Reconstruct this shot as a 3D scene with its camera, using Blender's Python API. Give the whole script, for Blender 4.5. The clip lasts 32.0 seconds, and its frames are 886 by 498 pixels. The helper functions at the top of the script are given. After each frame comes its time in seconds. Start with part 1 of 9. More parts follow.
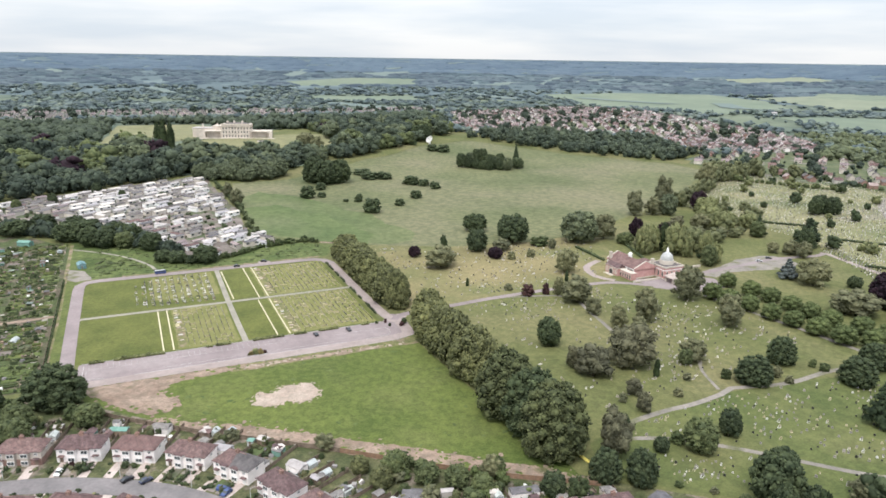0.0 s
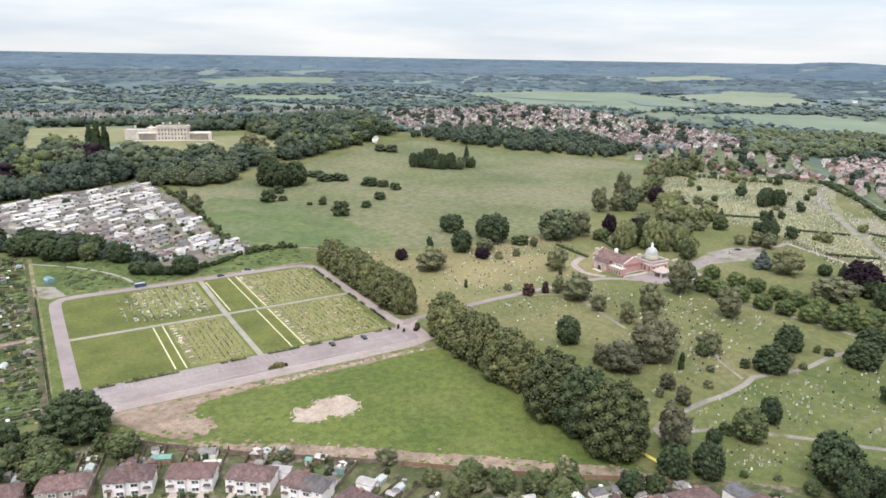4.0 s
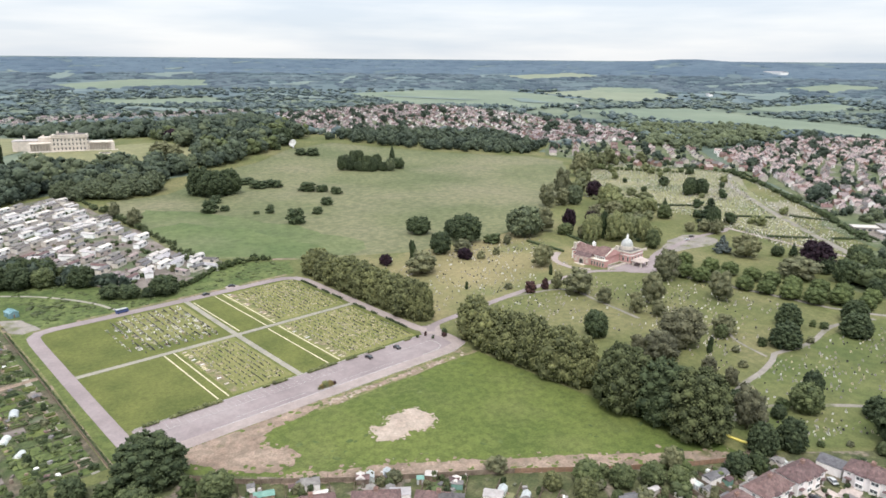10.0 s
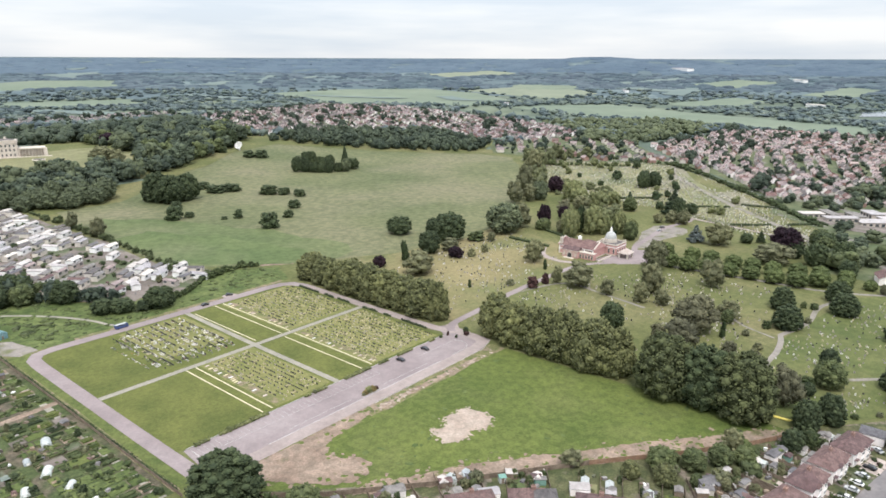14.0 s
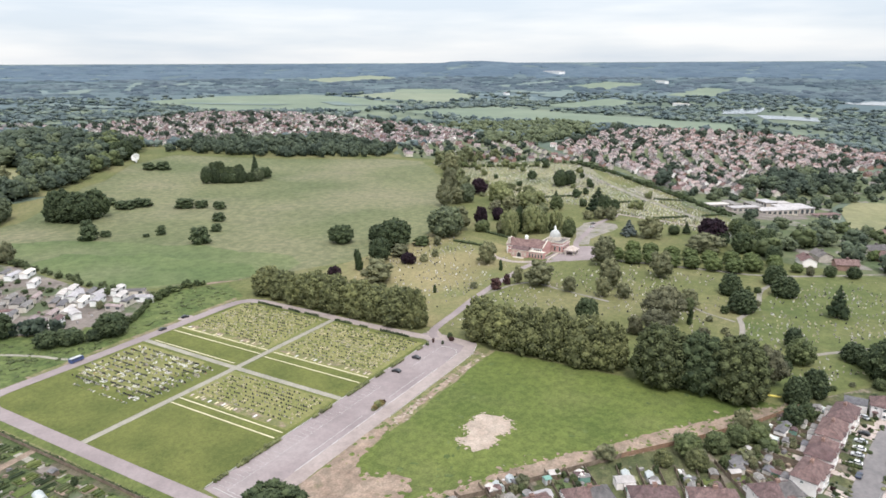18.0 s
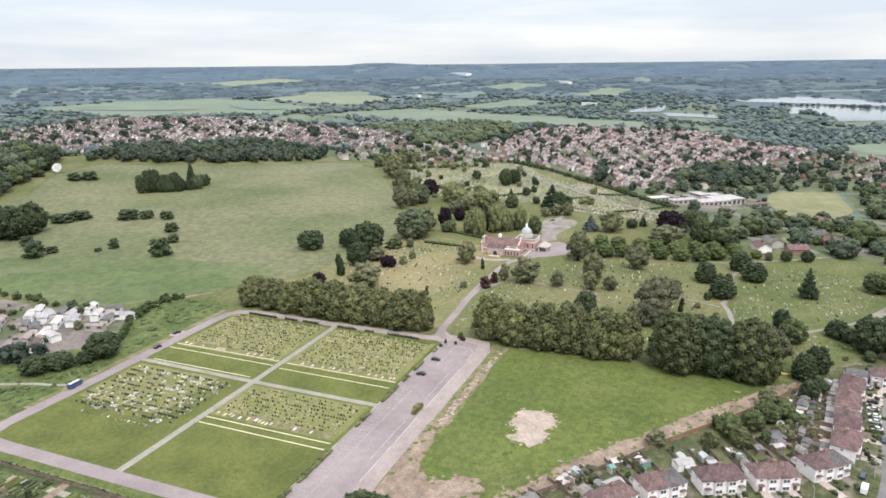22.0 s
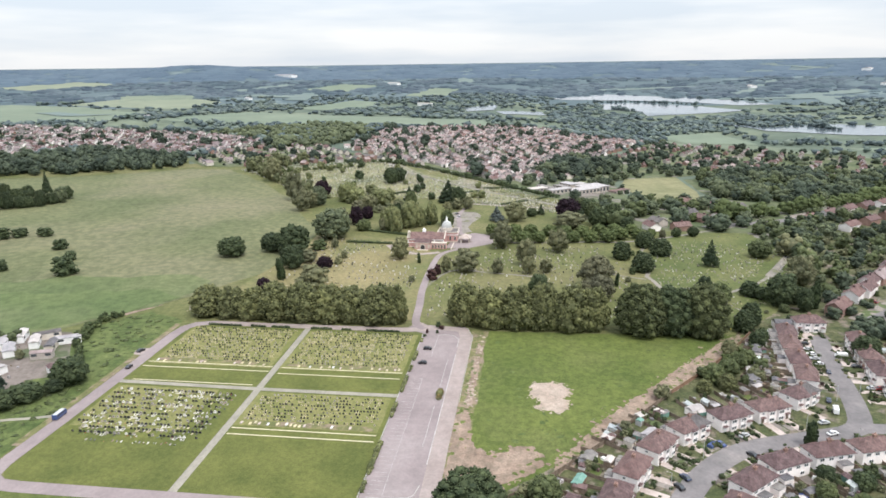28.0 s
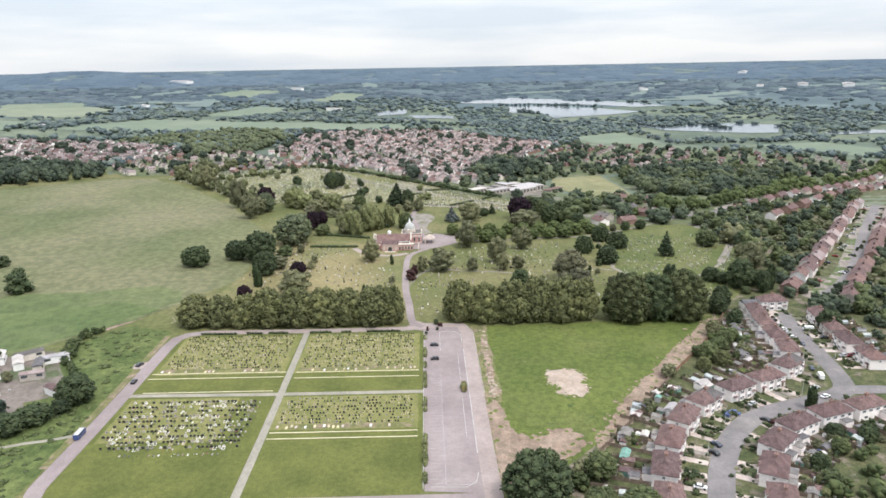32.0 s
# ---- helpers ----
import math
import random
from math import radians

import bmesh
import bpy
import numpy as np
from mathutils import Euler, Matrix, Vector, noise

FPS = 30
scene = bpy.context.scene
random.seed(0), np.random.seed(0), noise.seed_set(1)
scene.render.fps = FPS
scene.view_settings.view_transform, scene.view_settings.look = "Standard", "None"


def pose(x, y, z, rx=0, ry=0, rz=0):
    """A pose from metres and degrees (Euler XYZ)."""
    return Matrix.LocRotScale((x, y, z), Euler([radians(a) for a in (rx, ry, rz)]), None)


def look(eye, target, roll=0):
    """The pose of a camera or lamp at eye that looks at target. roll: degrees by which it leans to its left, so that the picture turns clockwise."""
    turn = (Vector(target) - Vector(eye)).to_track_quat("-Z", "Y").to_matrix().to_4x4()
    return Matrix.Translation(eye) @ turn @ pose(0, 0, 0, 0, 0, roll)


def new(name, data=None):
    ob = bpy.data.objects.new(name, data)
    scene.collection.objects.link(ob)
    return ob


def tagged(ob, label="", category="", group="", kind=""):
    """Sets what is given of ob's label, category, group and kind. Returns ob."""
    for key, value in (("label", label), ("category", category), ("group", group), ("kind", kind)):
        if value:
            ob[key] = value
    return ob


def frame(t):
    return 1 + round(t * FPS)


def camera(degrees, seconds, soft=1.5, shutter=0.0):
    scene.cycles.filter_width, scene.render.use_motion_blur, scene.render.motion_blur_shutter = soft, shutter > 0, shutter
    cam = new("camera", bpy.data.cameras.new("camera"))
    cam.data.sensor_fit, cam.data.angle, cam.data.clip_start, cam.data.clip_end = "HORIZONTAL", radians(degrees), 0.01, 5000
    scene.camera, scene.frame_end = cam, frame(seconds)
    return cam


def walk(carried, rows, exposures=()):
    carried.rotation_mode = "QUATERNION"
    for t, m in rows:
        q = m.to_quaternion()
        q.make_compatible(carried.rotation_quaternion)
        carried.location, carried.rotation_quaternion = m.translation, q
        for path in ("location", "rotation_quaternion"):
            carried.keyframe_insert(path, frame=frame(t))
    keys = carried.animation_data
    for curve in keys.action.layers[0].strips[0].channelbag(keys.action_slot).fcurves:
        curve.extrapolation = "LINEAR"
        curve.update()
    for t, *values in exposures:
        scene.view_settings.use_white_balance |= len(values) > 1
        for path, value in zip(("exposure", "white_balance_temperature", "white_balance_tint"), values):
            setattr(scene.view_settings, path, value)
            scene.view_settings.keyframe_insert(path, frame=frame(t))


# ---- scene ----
cam = camera(64.8, 32.0, soft=1.65)
METRES, EYE, TILT, LEAN, TURN = 400.0, 129.7, 1.0, 0.3, -24.5
ROWS = [
    (0.0, 0.0, 0.0, 0.0, 0.31, -16.08, -1.07),
    (0.5, -0.0152, 0.0016, 0.0001, -0.88, -16.06, -1.13),
    (1.0, -0.0306, 0.0034, 0.0001, -1.89, -16.05, -1.16),
    (1.5, -0.0458, 0.0055, 0.0, -2.87, -16.05, -1.21),
    (2.0, -0.0612, 0.0079, 0.0001, -3.84, -16.06, -1.25),
    (2.5, -0.0754, 0.0103, -0.0, -4.71, -16.07, -1.29),
    (3.0, -0.0908, 0.0131, -0.0001, -5.64, -16.07, -1.3),
    (3.5, -0.1068, 0.0159, -0.0001, -6.37, -16.06, -1.31),
    (5.5, -0.1681, 0.0271, -0.0009, -8.62, -16.07, -1.17),
    (6.0, -0.1836, 0.0303, -0.001, -9.46, -16.07, -1.17),
    (6.5, -0.1989, 0.0337, -0.0009, -10.47, -16.07, -1.2),
    (7.0, -0.2143, 0.0376, -0.001, -11.51, -16.05, -1.2),
    (7.5, -0.2294, 0.0417, -0.0011, -12.55, -16.05, -1.22),
    (8.0, -0.2446, 0.0463, -0.0011, -13.6, -16.04, -1.23),
    (8.5, -0.2595, 0.0514, -0.0013, -14.71, -16.01, -1.24),
    (9.0, -0.2745, 0.057, -0.0013, -15.82, -15.97, -1.16),
    (9.5, -0.2891, 0.063, -0.0013, -16.9, -15.92, -1.07),
    (10.0, -0.3038, 0.0693, -0.0015, -17.98, -15.89, -1.0),
    (10.5, -0.3183, 0.0757, -0.0016, -18.87, -15.86, -0.94),
    (11.0, -0.3329, 0.082, -0.0018, -19.74, -15.84, -0.93),
    (11.5, -0.3476, 0.0881, -0.002, -20.57, -15.82, -0.9),
    (12.0, -0.3623, 0.0938, -0.0022, -21.13, -15.82, -0.82),
    (12.5, -0.3767, 0.0994, -0.0024, -21.9, -15.83, -0.81),
    (13.0, -0.3914, 0.1049, -0.0027, -22.88, -15.85, -0.86),
    (13.5, -0.406, 0.1108, -0.0028, -23.99, -15.88, -0.87),
    (14.0, -0.4206, 0.1169, -0.0028, -25.14, -15.9, -0.81),
    (14.5, -0.4347, 0.1233, -0.0029, -26.28, -15.91, -0.73),
    (16.5, -0.4874, 0.156, -0.0042, -32.0, -15.72, -0.62),
    (17.0, -0.4994, 0.1659, -0.0046, -33.15, -15.63, -0.58),
    (17.5, -0.5108, 0.1762, -0.0048, -34.3, -15.55, -0.53),
    (18.0, -0.5222, 0.1872, -0.0051, -35.47, -15.42, -0.51),
    (18.5, -0.5335, 0.1982, -0.0054, -36.2, -15.33, -0.45),
    (19.0, -0.5448, 0.2086, -0.0057, -36.85, -15.27, -0.39),
    (19.5, -0.5566, 0.2186, -0.006, -37.9, -15.22, -0.35),
    (20.0, -0.5689, 0.2286, -0.0061, -39.04, -15.2, -0.33),
    (20.5, -0.5813, 0.2382, -0.0066, -40.08, -15.18, -0.3),
    (21.0, -0.5938, 0.2477, -0.0069, -41.19, -15.18, -0.27),
    (21.5, -0.6065, 0.2571, -0.0073, -42.36, -15.18, -0.26),
    (22.0, -0.619, 0.2664, -0.0075, -43.59, -15.2, -0.24),
    (22.5, -0.6316, 0.2758, -0.0079, -45.02, -15.21, -0.25),
    (23.0, -0.6442, 0.2857, -0.008, -46.2, -15.21, -0.21),
    (23.5, -0.6566, 0.2954, -0.0083, -46.95, -15.2, -0.17),
    (24.0, -0.6688, 0.3049, -0.0089, -47.87, -15.17, -0.15),
    (24.5, -0.6807, 0.3142, -0.0091, -49.1, -15.16, -0.14),
    (26.5, -0.7277, 0.3565, -0.0103, -54.24, -15.08, -0.13),
    (27.0, -0.7387, 0.367, -0.0107, -55.67, -15.06, -0.16),
    (27.5, -0.7499, 0.3784, -0.0109, -57.46, -15.03, -0.22),
    (28.0, -0.7605, 0.3897, -0.0114, -58.46, -15.0, -0.17),
    (28.5, -0.7708, 0.4009, -0.0117, -59.8, -14.95, -0.15),
    (29.0, -0.7811, 0.4131, -0.012, -60.88, -14.93, -0.14),
    (29.5, -0.7907, 0.4248, -0.0123, -61.82, -14.89, -0.11),
    (30.0, -0.8004, 0.437, -0.0126, -62.92, -14.84, -0.09),
    (30.5, -0.8096, 0.4491, -0.0127, -64.03, -14.79, -0.04),
    (31.0, -0.8186, 0.4615, -0.013, -65.21, -14.72, -0.04),
    (31.5, -0.8276, 0.4745, -0.0133, -66.31, -14.66, -0.05),
    (32.0, -0.836, 0.4872, -0.0136, -66.92, -14.61, 0.01),
]
walk(cam, [(t, pose(0, 0, EYE, TILT, LEAN, TURN) @ pose(METRES * x, METRES * y, METRES * z, 90 + pitch, roll, yaw)) for t, x, y, z, yaw, pitch, roll in ROWS])

# ---- sky and sun: bright overcast ----
world = bpy.data.worlds.new("sky")
scene.world = world
world.use_nodes = True
wt = world.node_tree
wt.nodes.clear()
w_out = wt.nodes.new("ShaderNodeOutputWorld")
w_bg = wt.nodes.new("ShaderNodeBackground")
w_sky = wt.nodes.new("ShaderNodeTexSky")
w_sky.sky_type, w_sky.sun_disc = "NISHITA", False
w_sky.sun_elevation, w_sky.sun_rotation = radians(60), radians(225)
w_tc = wt.nodes.new("ShaderNodeTexCoord")
w_map = wt.nodes.new("ShaderNodeMapping")
w_map.inputs["Scale"].default_value = (1.6, 1.6, 13.0)
w_noise = wt.nodes.new("ShaderNodeTexNoise")
w_noise.inputs["Scale"].default_value, w_noise.inputs["Detail"].default_value = 1.6, 5.0
w_ramp = wt.nodes.new("ShaderNodeValToRGB")
w_ramp.color_ramp.elements[0].position, w_ramp.color_ramp.elements[1].position = 0.36, 0.60
w_ramp.color_ramp.elements[0].color = (0.72, 0.79, 0.88, 1)
w_ramp.color_ramp.elements[1].color = (0.97, 0.98, 1.0, 1)
w_dim = wt.nodes.new("ShaderNodeMix")
w_dim.data_type, w_dim.blend_type = "RGBA", "MULTIPLY"
w_dim.inputs[0].default_value = 1.0
w_dim.inputs[7].default_value = (0.12, 0.12, 0.12, 1)
w_mix = wt.nodes.new("ShaderNodeMix")
w_mix.data_type = "RGBA"
w_mix.inputs[0].default_value = 0.88
wt.links.new(w_tc.outputs["Generated"], w_map.inputs["Vector"])
wt.links.new(w_map.outputs["Vector"], w_noise.inputs["Vector"])
wt.links.new(w_noise.outputs["Fac"], w_ramp.inputs["Fac"])
wt.links.new(w_sky.outputs["Color"], w_dim.inputs[6])
wt.links.new(w_dim.outputs[2], w_mix.inputs[6])
wt.links.new(w_ramp.outputs["Color"], w_mix.inputs[7])
# an overcast sky: brighter overhead than at the horizon
w_sep = wt.nodes.new("ShaderNodeSeparateXYZ")
w_grad = wt.nodes.new("ShaderNodeMapRange")
w_grad.inputs["From Min"].default_value, w_grad.inputs["From Max"].default_value = 0.0, 1.0
w_grad.inputs["To Min"].default_value, w_grad.inputs["To Max"].default_value = 0.70, 1.60
wt.links.new(w_tc.outputs["Generated"], w_sep.inputs["Vector"])
wt.links.new(w_sep.outputs["Z"], w_grad.inputs["Value"])
wt.links.new(w_grad.outputs["Result"], w_bg.inputs["Strength"])
wt.links.new(w_mix.outputs[2], w_bg.inputs["Color"])
wt.links.new(w_bg.outputs["Background"], w_out.inputs["Surface"])

sun = new("sun", bpy.data.lights.new("sun", "SUN"))
sun.data.energy, sun.data.angle, sun.data.color = 1.9, radians(16), (1.0, 0.96, 0.9)
sun.matrix_world = look((-62, -62, 150), (0, 0, 0))
scene.view_settings.exposure = 0.55

# ---- materials ----
def muted(c):
    """A slight veil of haze mixed into every base colour: a little less saturation."""
    g = 0.3 * c[0] + 0.6 * c[1] + 0.1 * c[2]
    return tuple(v * 0.95 + g * 0.05 for v in c)


def material(name, low, high, scale=0.05, fine=1.5, contrast=0.35, rough=0.9, bump=0.0, bump_scale=3.0,
             metal=0.0, jitter=0.0, island=0.0, third=None, third_scale=0.02, third_edge=(0.5, 0.6), spec=0.2, mottle=0.0):
    """Two colours mixed by broad noise, darkened by fine grain, with per-object or per-island shifts."""
    low, high, third = (None if c is None else muted(c) for c in (low, high, third))
    m = bpy.data.materials.new(name)
    m.use_nodes = True
    nt = m.node_tree
    bsdf = nt.nodes["Principled BSDF"]
    bsdf.inputs["Roughness"].default_value = rough
    bsdf.inputs["Metallic"].default_value = metal
    bsdf.inputs["Specular IOR Level"].default_value = spec
    geo = nt.nodes.new("ShaderNodeNewGeometry")

    def noise_of(s, detail=4.0):
        n = nt.nodes.new("ShaderNodeTexNoise")
        n.inputs["Scale"].default_value, n.inputs["Detail"].default_value = s, detail
        nt.links.new(geo.outputs["Position"], n.inputs["Vector"])
        return n.outputs["Fac"]

    def ramp_of(source, a, b, ca=(0, 0, 0, 1), cb=(1, 1, 1, 1)):
        r = nt.nodes.new("ShaderNodeValToRGB")
        r.color_ramp.elements[0].position, r.color_ramp.elements[1].position = a, b
        r.color_ramp.elements[0].color, r.color_ramp.elements[1].color = ca, cb
        nt.links.new(source, r.inputs["Fac"])
        return r.outputs["Color"]

    def mix_of(kind, fac, a, b):
        x = nt.nodes.new("ShaderNodeMix")
        x.data_type, x.blend_type = "RGBA", kind
        for socket, value in ((x.inputs[0], fac), (x.inputs[6], a), (x.inputs[7], b)):
            if isinstance(value, (int, float)):
                socket.default_value = value
            elif isinstance(value, tuple):
                socket.default_value = value
            else:
                nt.links.new(value, socket)
        return x.outputs[2]

    colour = ramp_of(noise_of(scale), 0.35, 0.65, (*low, 1), (*high, 1))
    if third is not None:
        colour = mix_of("MIX", ramp_of(noise_of(third_scale, 6.0), *third_edge), colour, (*third, 1))
    g = 1.0 - contrast
    colour = mix_of("MULTIPLY", 1.0, colour, ramp_of(noise_of(fine, 3.0), 0.3, 0.7, (g, g, g, 1), (1, 1, 1, 1)))
    if mottle:
        colour = mix_of("MULTIPLY", 1.0, colour, ramp_of(noise_of(fine * 0.28, 5.0), 0.38, 0.64, (1 - mottle, 1 - mottle * 0.9, 1 - mottle, 1), (1 + mottle * 0.5, 1 + mottle * 0.4, 1 + mottle * 0.3, 1)))
    for amount, node, socket in ((jitter, "ShaderNodeObjectInfo", "Random"), (island, "ShaderNodeNewGeometry", "Random Per Island")):
        if amount:
            o = nt.nodes.new(node)
            colour = mix_of("MULTIPLY", 1.0, colour, ramp_of(o.outputs[socket], 0.0, 1.0,
                            (1 - amount, 1 - amount, 1 - amount * 0.8, 1), (1 + amount * 0.6, 1 + amount * 0.45, 1 + amount * 0.3, 1)))
    nt.links.new(colour, bsdf.inputs["Base Color"])
    if bump:
        b = nt.nodes.new("ShaderNodeBump")
        b.inputs["Strength"].default_value, b.inputs["Distance"].default_value = bump, 0.2
        nt.links.new(noise_of(bump_scale, 4.0), b.inputs["Height"])
        nt.links.new(b.outputs["Normal"], bsdf.inputs["Normal"])
    return m


M = {}
# ground covers
# open country: blue of distance haze mixed into the ground colours
M["countryside"] = material("countryside", (0.102, 0.138, 0.109), (0.144, 0.179, 0.132), 0.006, 0.05, 0.25, third=(0.158, 0.192, 0.136), third_scale=0.003, third_edge=(0.54, 0.60), mottle=0.2)
M["far_country"] = material("hazed_countryside", (0.078, 0.114, 0.128), (0.100, 0.138, 0.150), 0.004, 0.03, 0.08, third=(0.140, 0.186, 0.190), third_scale=0.0045, third_edge=(0.58, 0.63))
M["lawn"] = material("mown_lawn", (0.100, 0.119, 0.030), (0.145, 0.158, 0.042), 0.06, 1.8, 0.3, bump=0.2, mottle=0.14)
M["grave_lawn"] = material("grave_lawn", (0.178, 0.188, 0.062), (0.240, 0.230, 0.092), 0.09, 1.8, 0.32, bump=0.2, mottle=0.16)
M["field"] = material("rough_grass", (0.093, 0.129, 0.029), (0.138, 0.169, 0.042), 0.022, 1.4, 0.34, bump=0.3, third=(0.160, 0.176, 0.060), third_scale=0.03, third_edge=(0.50, 0.85), mottle=0.22)
M["meadow_lush"] = material("lush_meadow", (0.094, 0.134, 0.050), (0.136, 0.170, 0.068), 0.012, 0.7, 0.24, bump=0.2, third=(0.160, 0.178, 0.090), third_scale=0.010, third_edge=(0.50, 0.76), mottle=0.2)
M["meadow_mid"] = material("mid_meadow", (0.099, 0.135, 0.054), (0.144, 0.171, 0.074), 0.011, 0.7, 0.24, bump=0.2, third=(0.178, 0.184, 0.100), third_scale=0.009, third_edge=(0.50, 0.76), mottle=0.2)
M["meadow"] = material("dry_meadow", (0.117, 0.138, 0.064), (0.168, 0.176, 0.089), 0.010, 0.7, 0.24, bump=0.2, third=(0.212, 0.198, 0.124), third_scale=0.008, third_edge=(0.46, 0.74), mottle=0.24)
M["upper_grass"] = material("upper_cemetery_grass", (0.199, 0.207, 0.103), (0.280, 0.264, 0.145), 0.02, 1.2, 0.3, bump=0.2, third=(0.130, 0.156, 0.064), third_scale=0.016, third_edge=(0.48, 0.66), mottle=0.16)
M["old_grass"] = material("old_cemetery_grass", (0.215, 0.190, 0.090), (0.29, 0.245, 0.125), 0.02, 1.2, 0.3, bump=0.2, third=(0.155, 0.168, 0.066), third_scale=0.014, third_edge=(0.5, 0.66), mottle=0.16)
M["green_grass"] = material("old_green_grass", (0.112, 0.130, 0.045), (0.162, 0.168, 0.065), 0.03, 1.2, 0.3, bump=0.2, third=(0.196, 0.184, 0.086), third_scale=0.016, third_edge=(0.47, 0.68), mottle=0.2)
M["south_grass"] = material("south_cemetery_grass", (0.093, 0.120, 0.038), (0.136, 0.154, 0.053), 0.03, 1.2, 0.3, bump=0.2, third=(0.168, 0.172, 0.070), third_scale=0.02, third_edge=(0.5, 0.7), mottle=0.2)
M["scrub"] = material("scrub_grass", (0.082, 0.120, 0.036), (0.142, 0.176, 0.060), 0.06, 1.2, 0.36, bump=0.4, mottle=0.3)
# far fields: crop colours greyed towards blue to carry distance haze
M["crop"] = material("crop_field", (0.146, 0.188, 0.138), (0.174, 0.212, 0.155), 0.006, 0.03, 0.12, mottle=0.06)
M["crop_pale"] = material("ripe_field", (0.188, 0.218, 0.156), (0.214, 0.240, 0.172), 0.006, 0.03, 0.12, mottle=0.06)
M["suburb"] = material("suburban_ground", (0.090, 0.121, 0.058), (0.150, 0.166, 0.090), 0.05, 0.3, 0.3, third=(0.23, 0.21, 0.195), third_scale=0.045, third_edge=(0.58, 0.63), mottle=0.2)
M["playing"] = material("playing_field", (0.185, 0.190, 0.095), (0.235, 0.225, 0.122), 0.02, 0.3, 0.2, mottle=0.14)
M["paving_mix"] = material("front_gardens", (0.25, 0.215, 0.20), (0.34, 0.295, 0.27), 0.2, 1.0, 0.3, third=(0.11, 0.145, 0.06), third_scale=0.11, third_edge=(0.50, 0.55), mottle=0.2)
M["verge"] = material("rough_verge", (0.15, 0.165, 0.062), (0.215, 0.20, 0.095), 0.12, 1.2, 0.35, bump=0.3, third=(0.29, 0.225, 0.165), third_scale=0.14, third_edge=(0.50, 0.60), mottle=0.2)
M["old_path"] = material("old_cemetery_path", (0.22, 0.20, 0.18), (0.295, 0.265, 0.24), 0.08, 1.2, 0.2, third=(0.15, 0.155, 0.078), third_scale=0.12, third_edge=(0.52, 0.68), mottle=0.12)
# farther fields: duller, bluer copy of the crop colour, haze painted in
M["crop_far"] = material("hazed_field", (0.130, 0.174, 0.165), (0.158, 0.200, 0.184), 0.006, 0.03, 0.1)
M["pale_grass"] = material("pale_gravel_grass", (0.215, 0.205, 0.14), (0.30, 0.275, 0.21), 0.05, 0.8, 0.3, third=(0.165, 0.18, 0.095), third_scale=0.05, third_edge=(0.52, 0.66), mottle=0.16)
M["verge_green"] = material("rough_green_verge", (0.096, 0.128, 0.036), (0.145, 0.168, 0.052), 0.08, 1.4, 0.34, bump=0.3, mottle=0.2)
M["soil"] = material("allotment_soil", (0.098, 0.092, 0.062), (0.176, 0.144, 0.108), 0.15, 1.5, 0.4, bump=0.4, third=(0.084, 0.112, 0.044), third_scale=0.06, third_edge=(0.44, 0.54), mottle=0.3)
M["garden"] = material("garden_ground", (0.080, 0.100, 0.042), (0.146, 0.146, 0.074), 0.14, 1.4, 0.45, bump=0.3, third=(0.24, 0.20, 0.165), third_scale=0.12, third_edge=(0.55, 0.63), mottle=0.3)
M["dirt"] = material("bare_dirt", (0.255, 0.185, 0.145), (0.355, 0.27, 0.215), 0.09, 1.4, 0.35, bump=0.4, third=(0.160, 0.158, 0.07), third_scale=0.13, third_edge=(0.60, 0.72), mottle=0.24)
M["pale_dirt"] = material("pale_rubble", (0.37, 0.295, 0.245), (0.475, 0.39, 0.33), 0.15, 1.6, 0.3, bump=0.4, mottle=0.15)
M["tarmac"] = material("worn_tarmac", (0.236, 0.194, 0.198), (0.294, 0.245, 0.248), 0.05, 1.2, 0.14, rough=0.85, third=(0.325, 0.280, 0.280), third_scale=0.03, third_edge=(0.52, 0.78), mottle=0.06)
M["road"] = material("cemetery_road", (0.298, 0.244, 0.232), (0.365, 0.305, 0.290), 0.06, 1.2, 0.16, rough=0.85, mottle=0.08)
M["street"] = material("street_asphalt", (0.172, 0.160, 0.164), (0.225, 0.208, 0.212), 0.06, 0.8, 0.2, rough=0.85, third=(0.265, 0.242, 0.237), third_scale=0.04, third_edge=(0.55, 0.7), mottle=0.1)
M["path"] = material("gravel_path", (0.26, 0.245, 0.205), (0.34, 0.315, 0.265), 0.1, 1.0, 0.25)
M["paving"] = material("paving", (0.44, 0.365, 0.33), (0.56, 0.475, 0.435), 0.2, 1.4, 0.25)
M["concrete"] = material("site_concrete", (0.150, 0.128, 0.114), (0.250, 0.212, 0.190), 0.08, 0.6, 0.3, third=(0.10, 0.122, 0.065), third_scale=0.05, third_edge=(0.5, 0.6))
M["strip"] = material("sandstone_strip", (0.54, 0.49, 0.33), (0.66, 0.60, 0.43), 0.3, 2.0, 0.2)
M["line"] = material("worn_white_line", (0.36, 0.34, 0.335), (0.56, 0.545, 0.54), 0.5, 2.5, 0.3)
M["kerb"] = material("kerb_stone", (0.42, 0.41, 0.39), (0.52, 0.50, 0.48), 0.4, 2.0, 0.2)
water = material("lake_water", (0.10, 0.13, 0.15), (0.12, 0.15, 0.17), 0.01, 0.2, 0.05, rough=0.12, bump=0.05, bump_scale=0.2, spec=1.0)
M["water"] = water
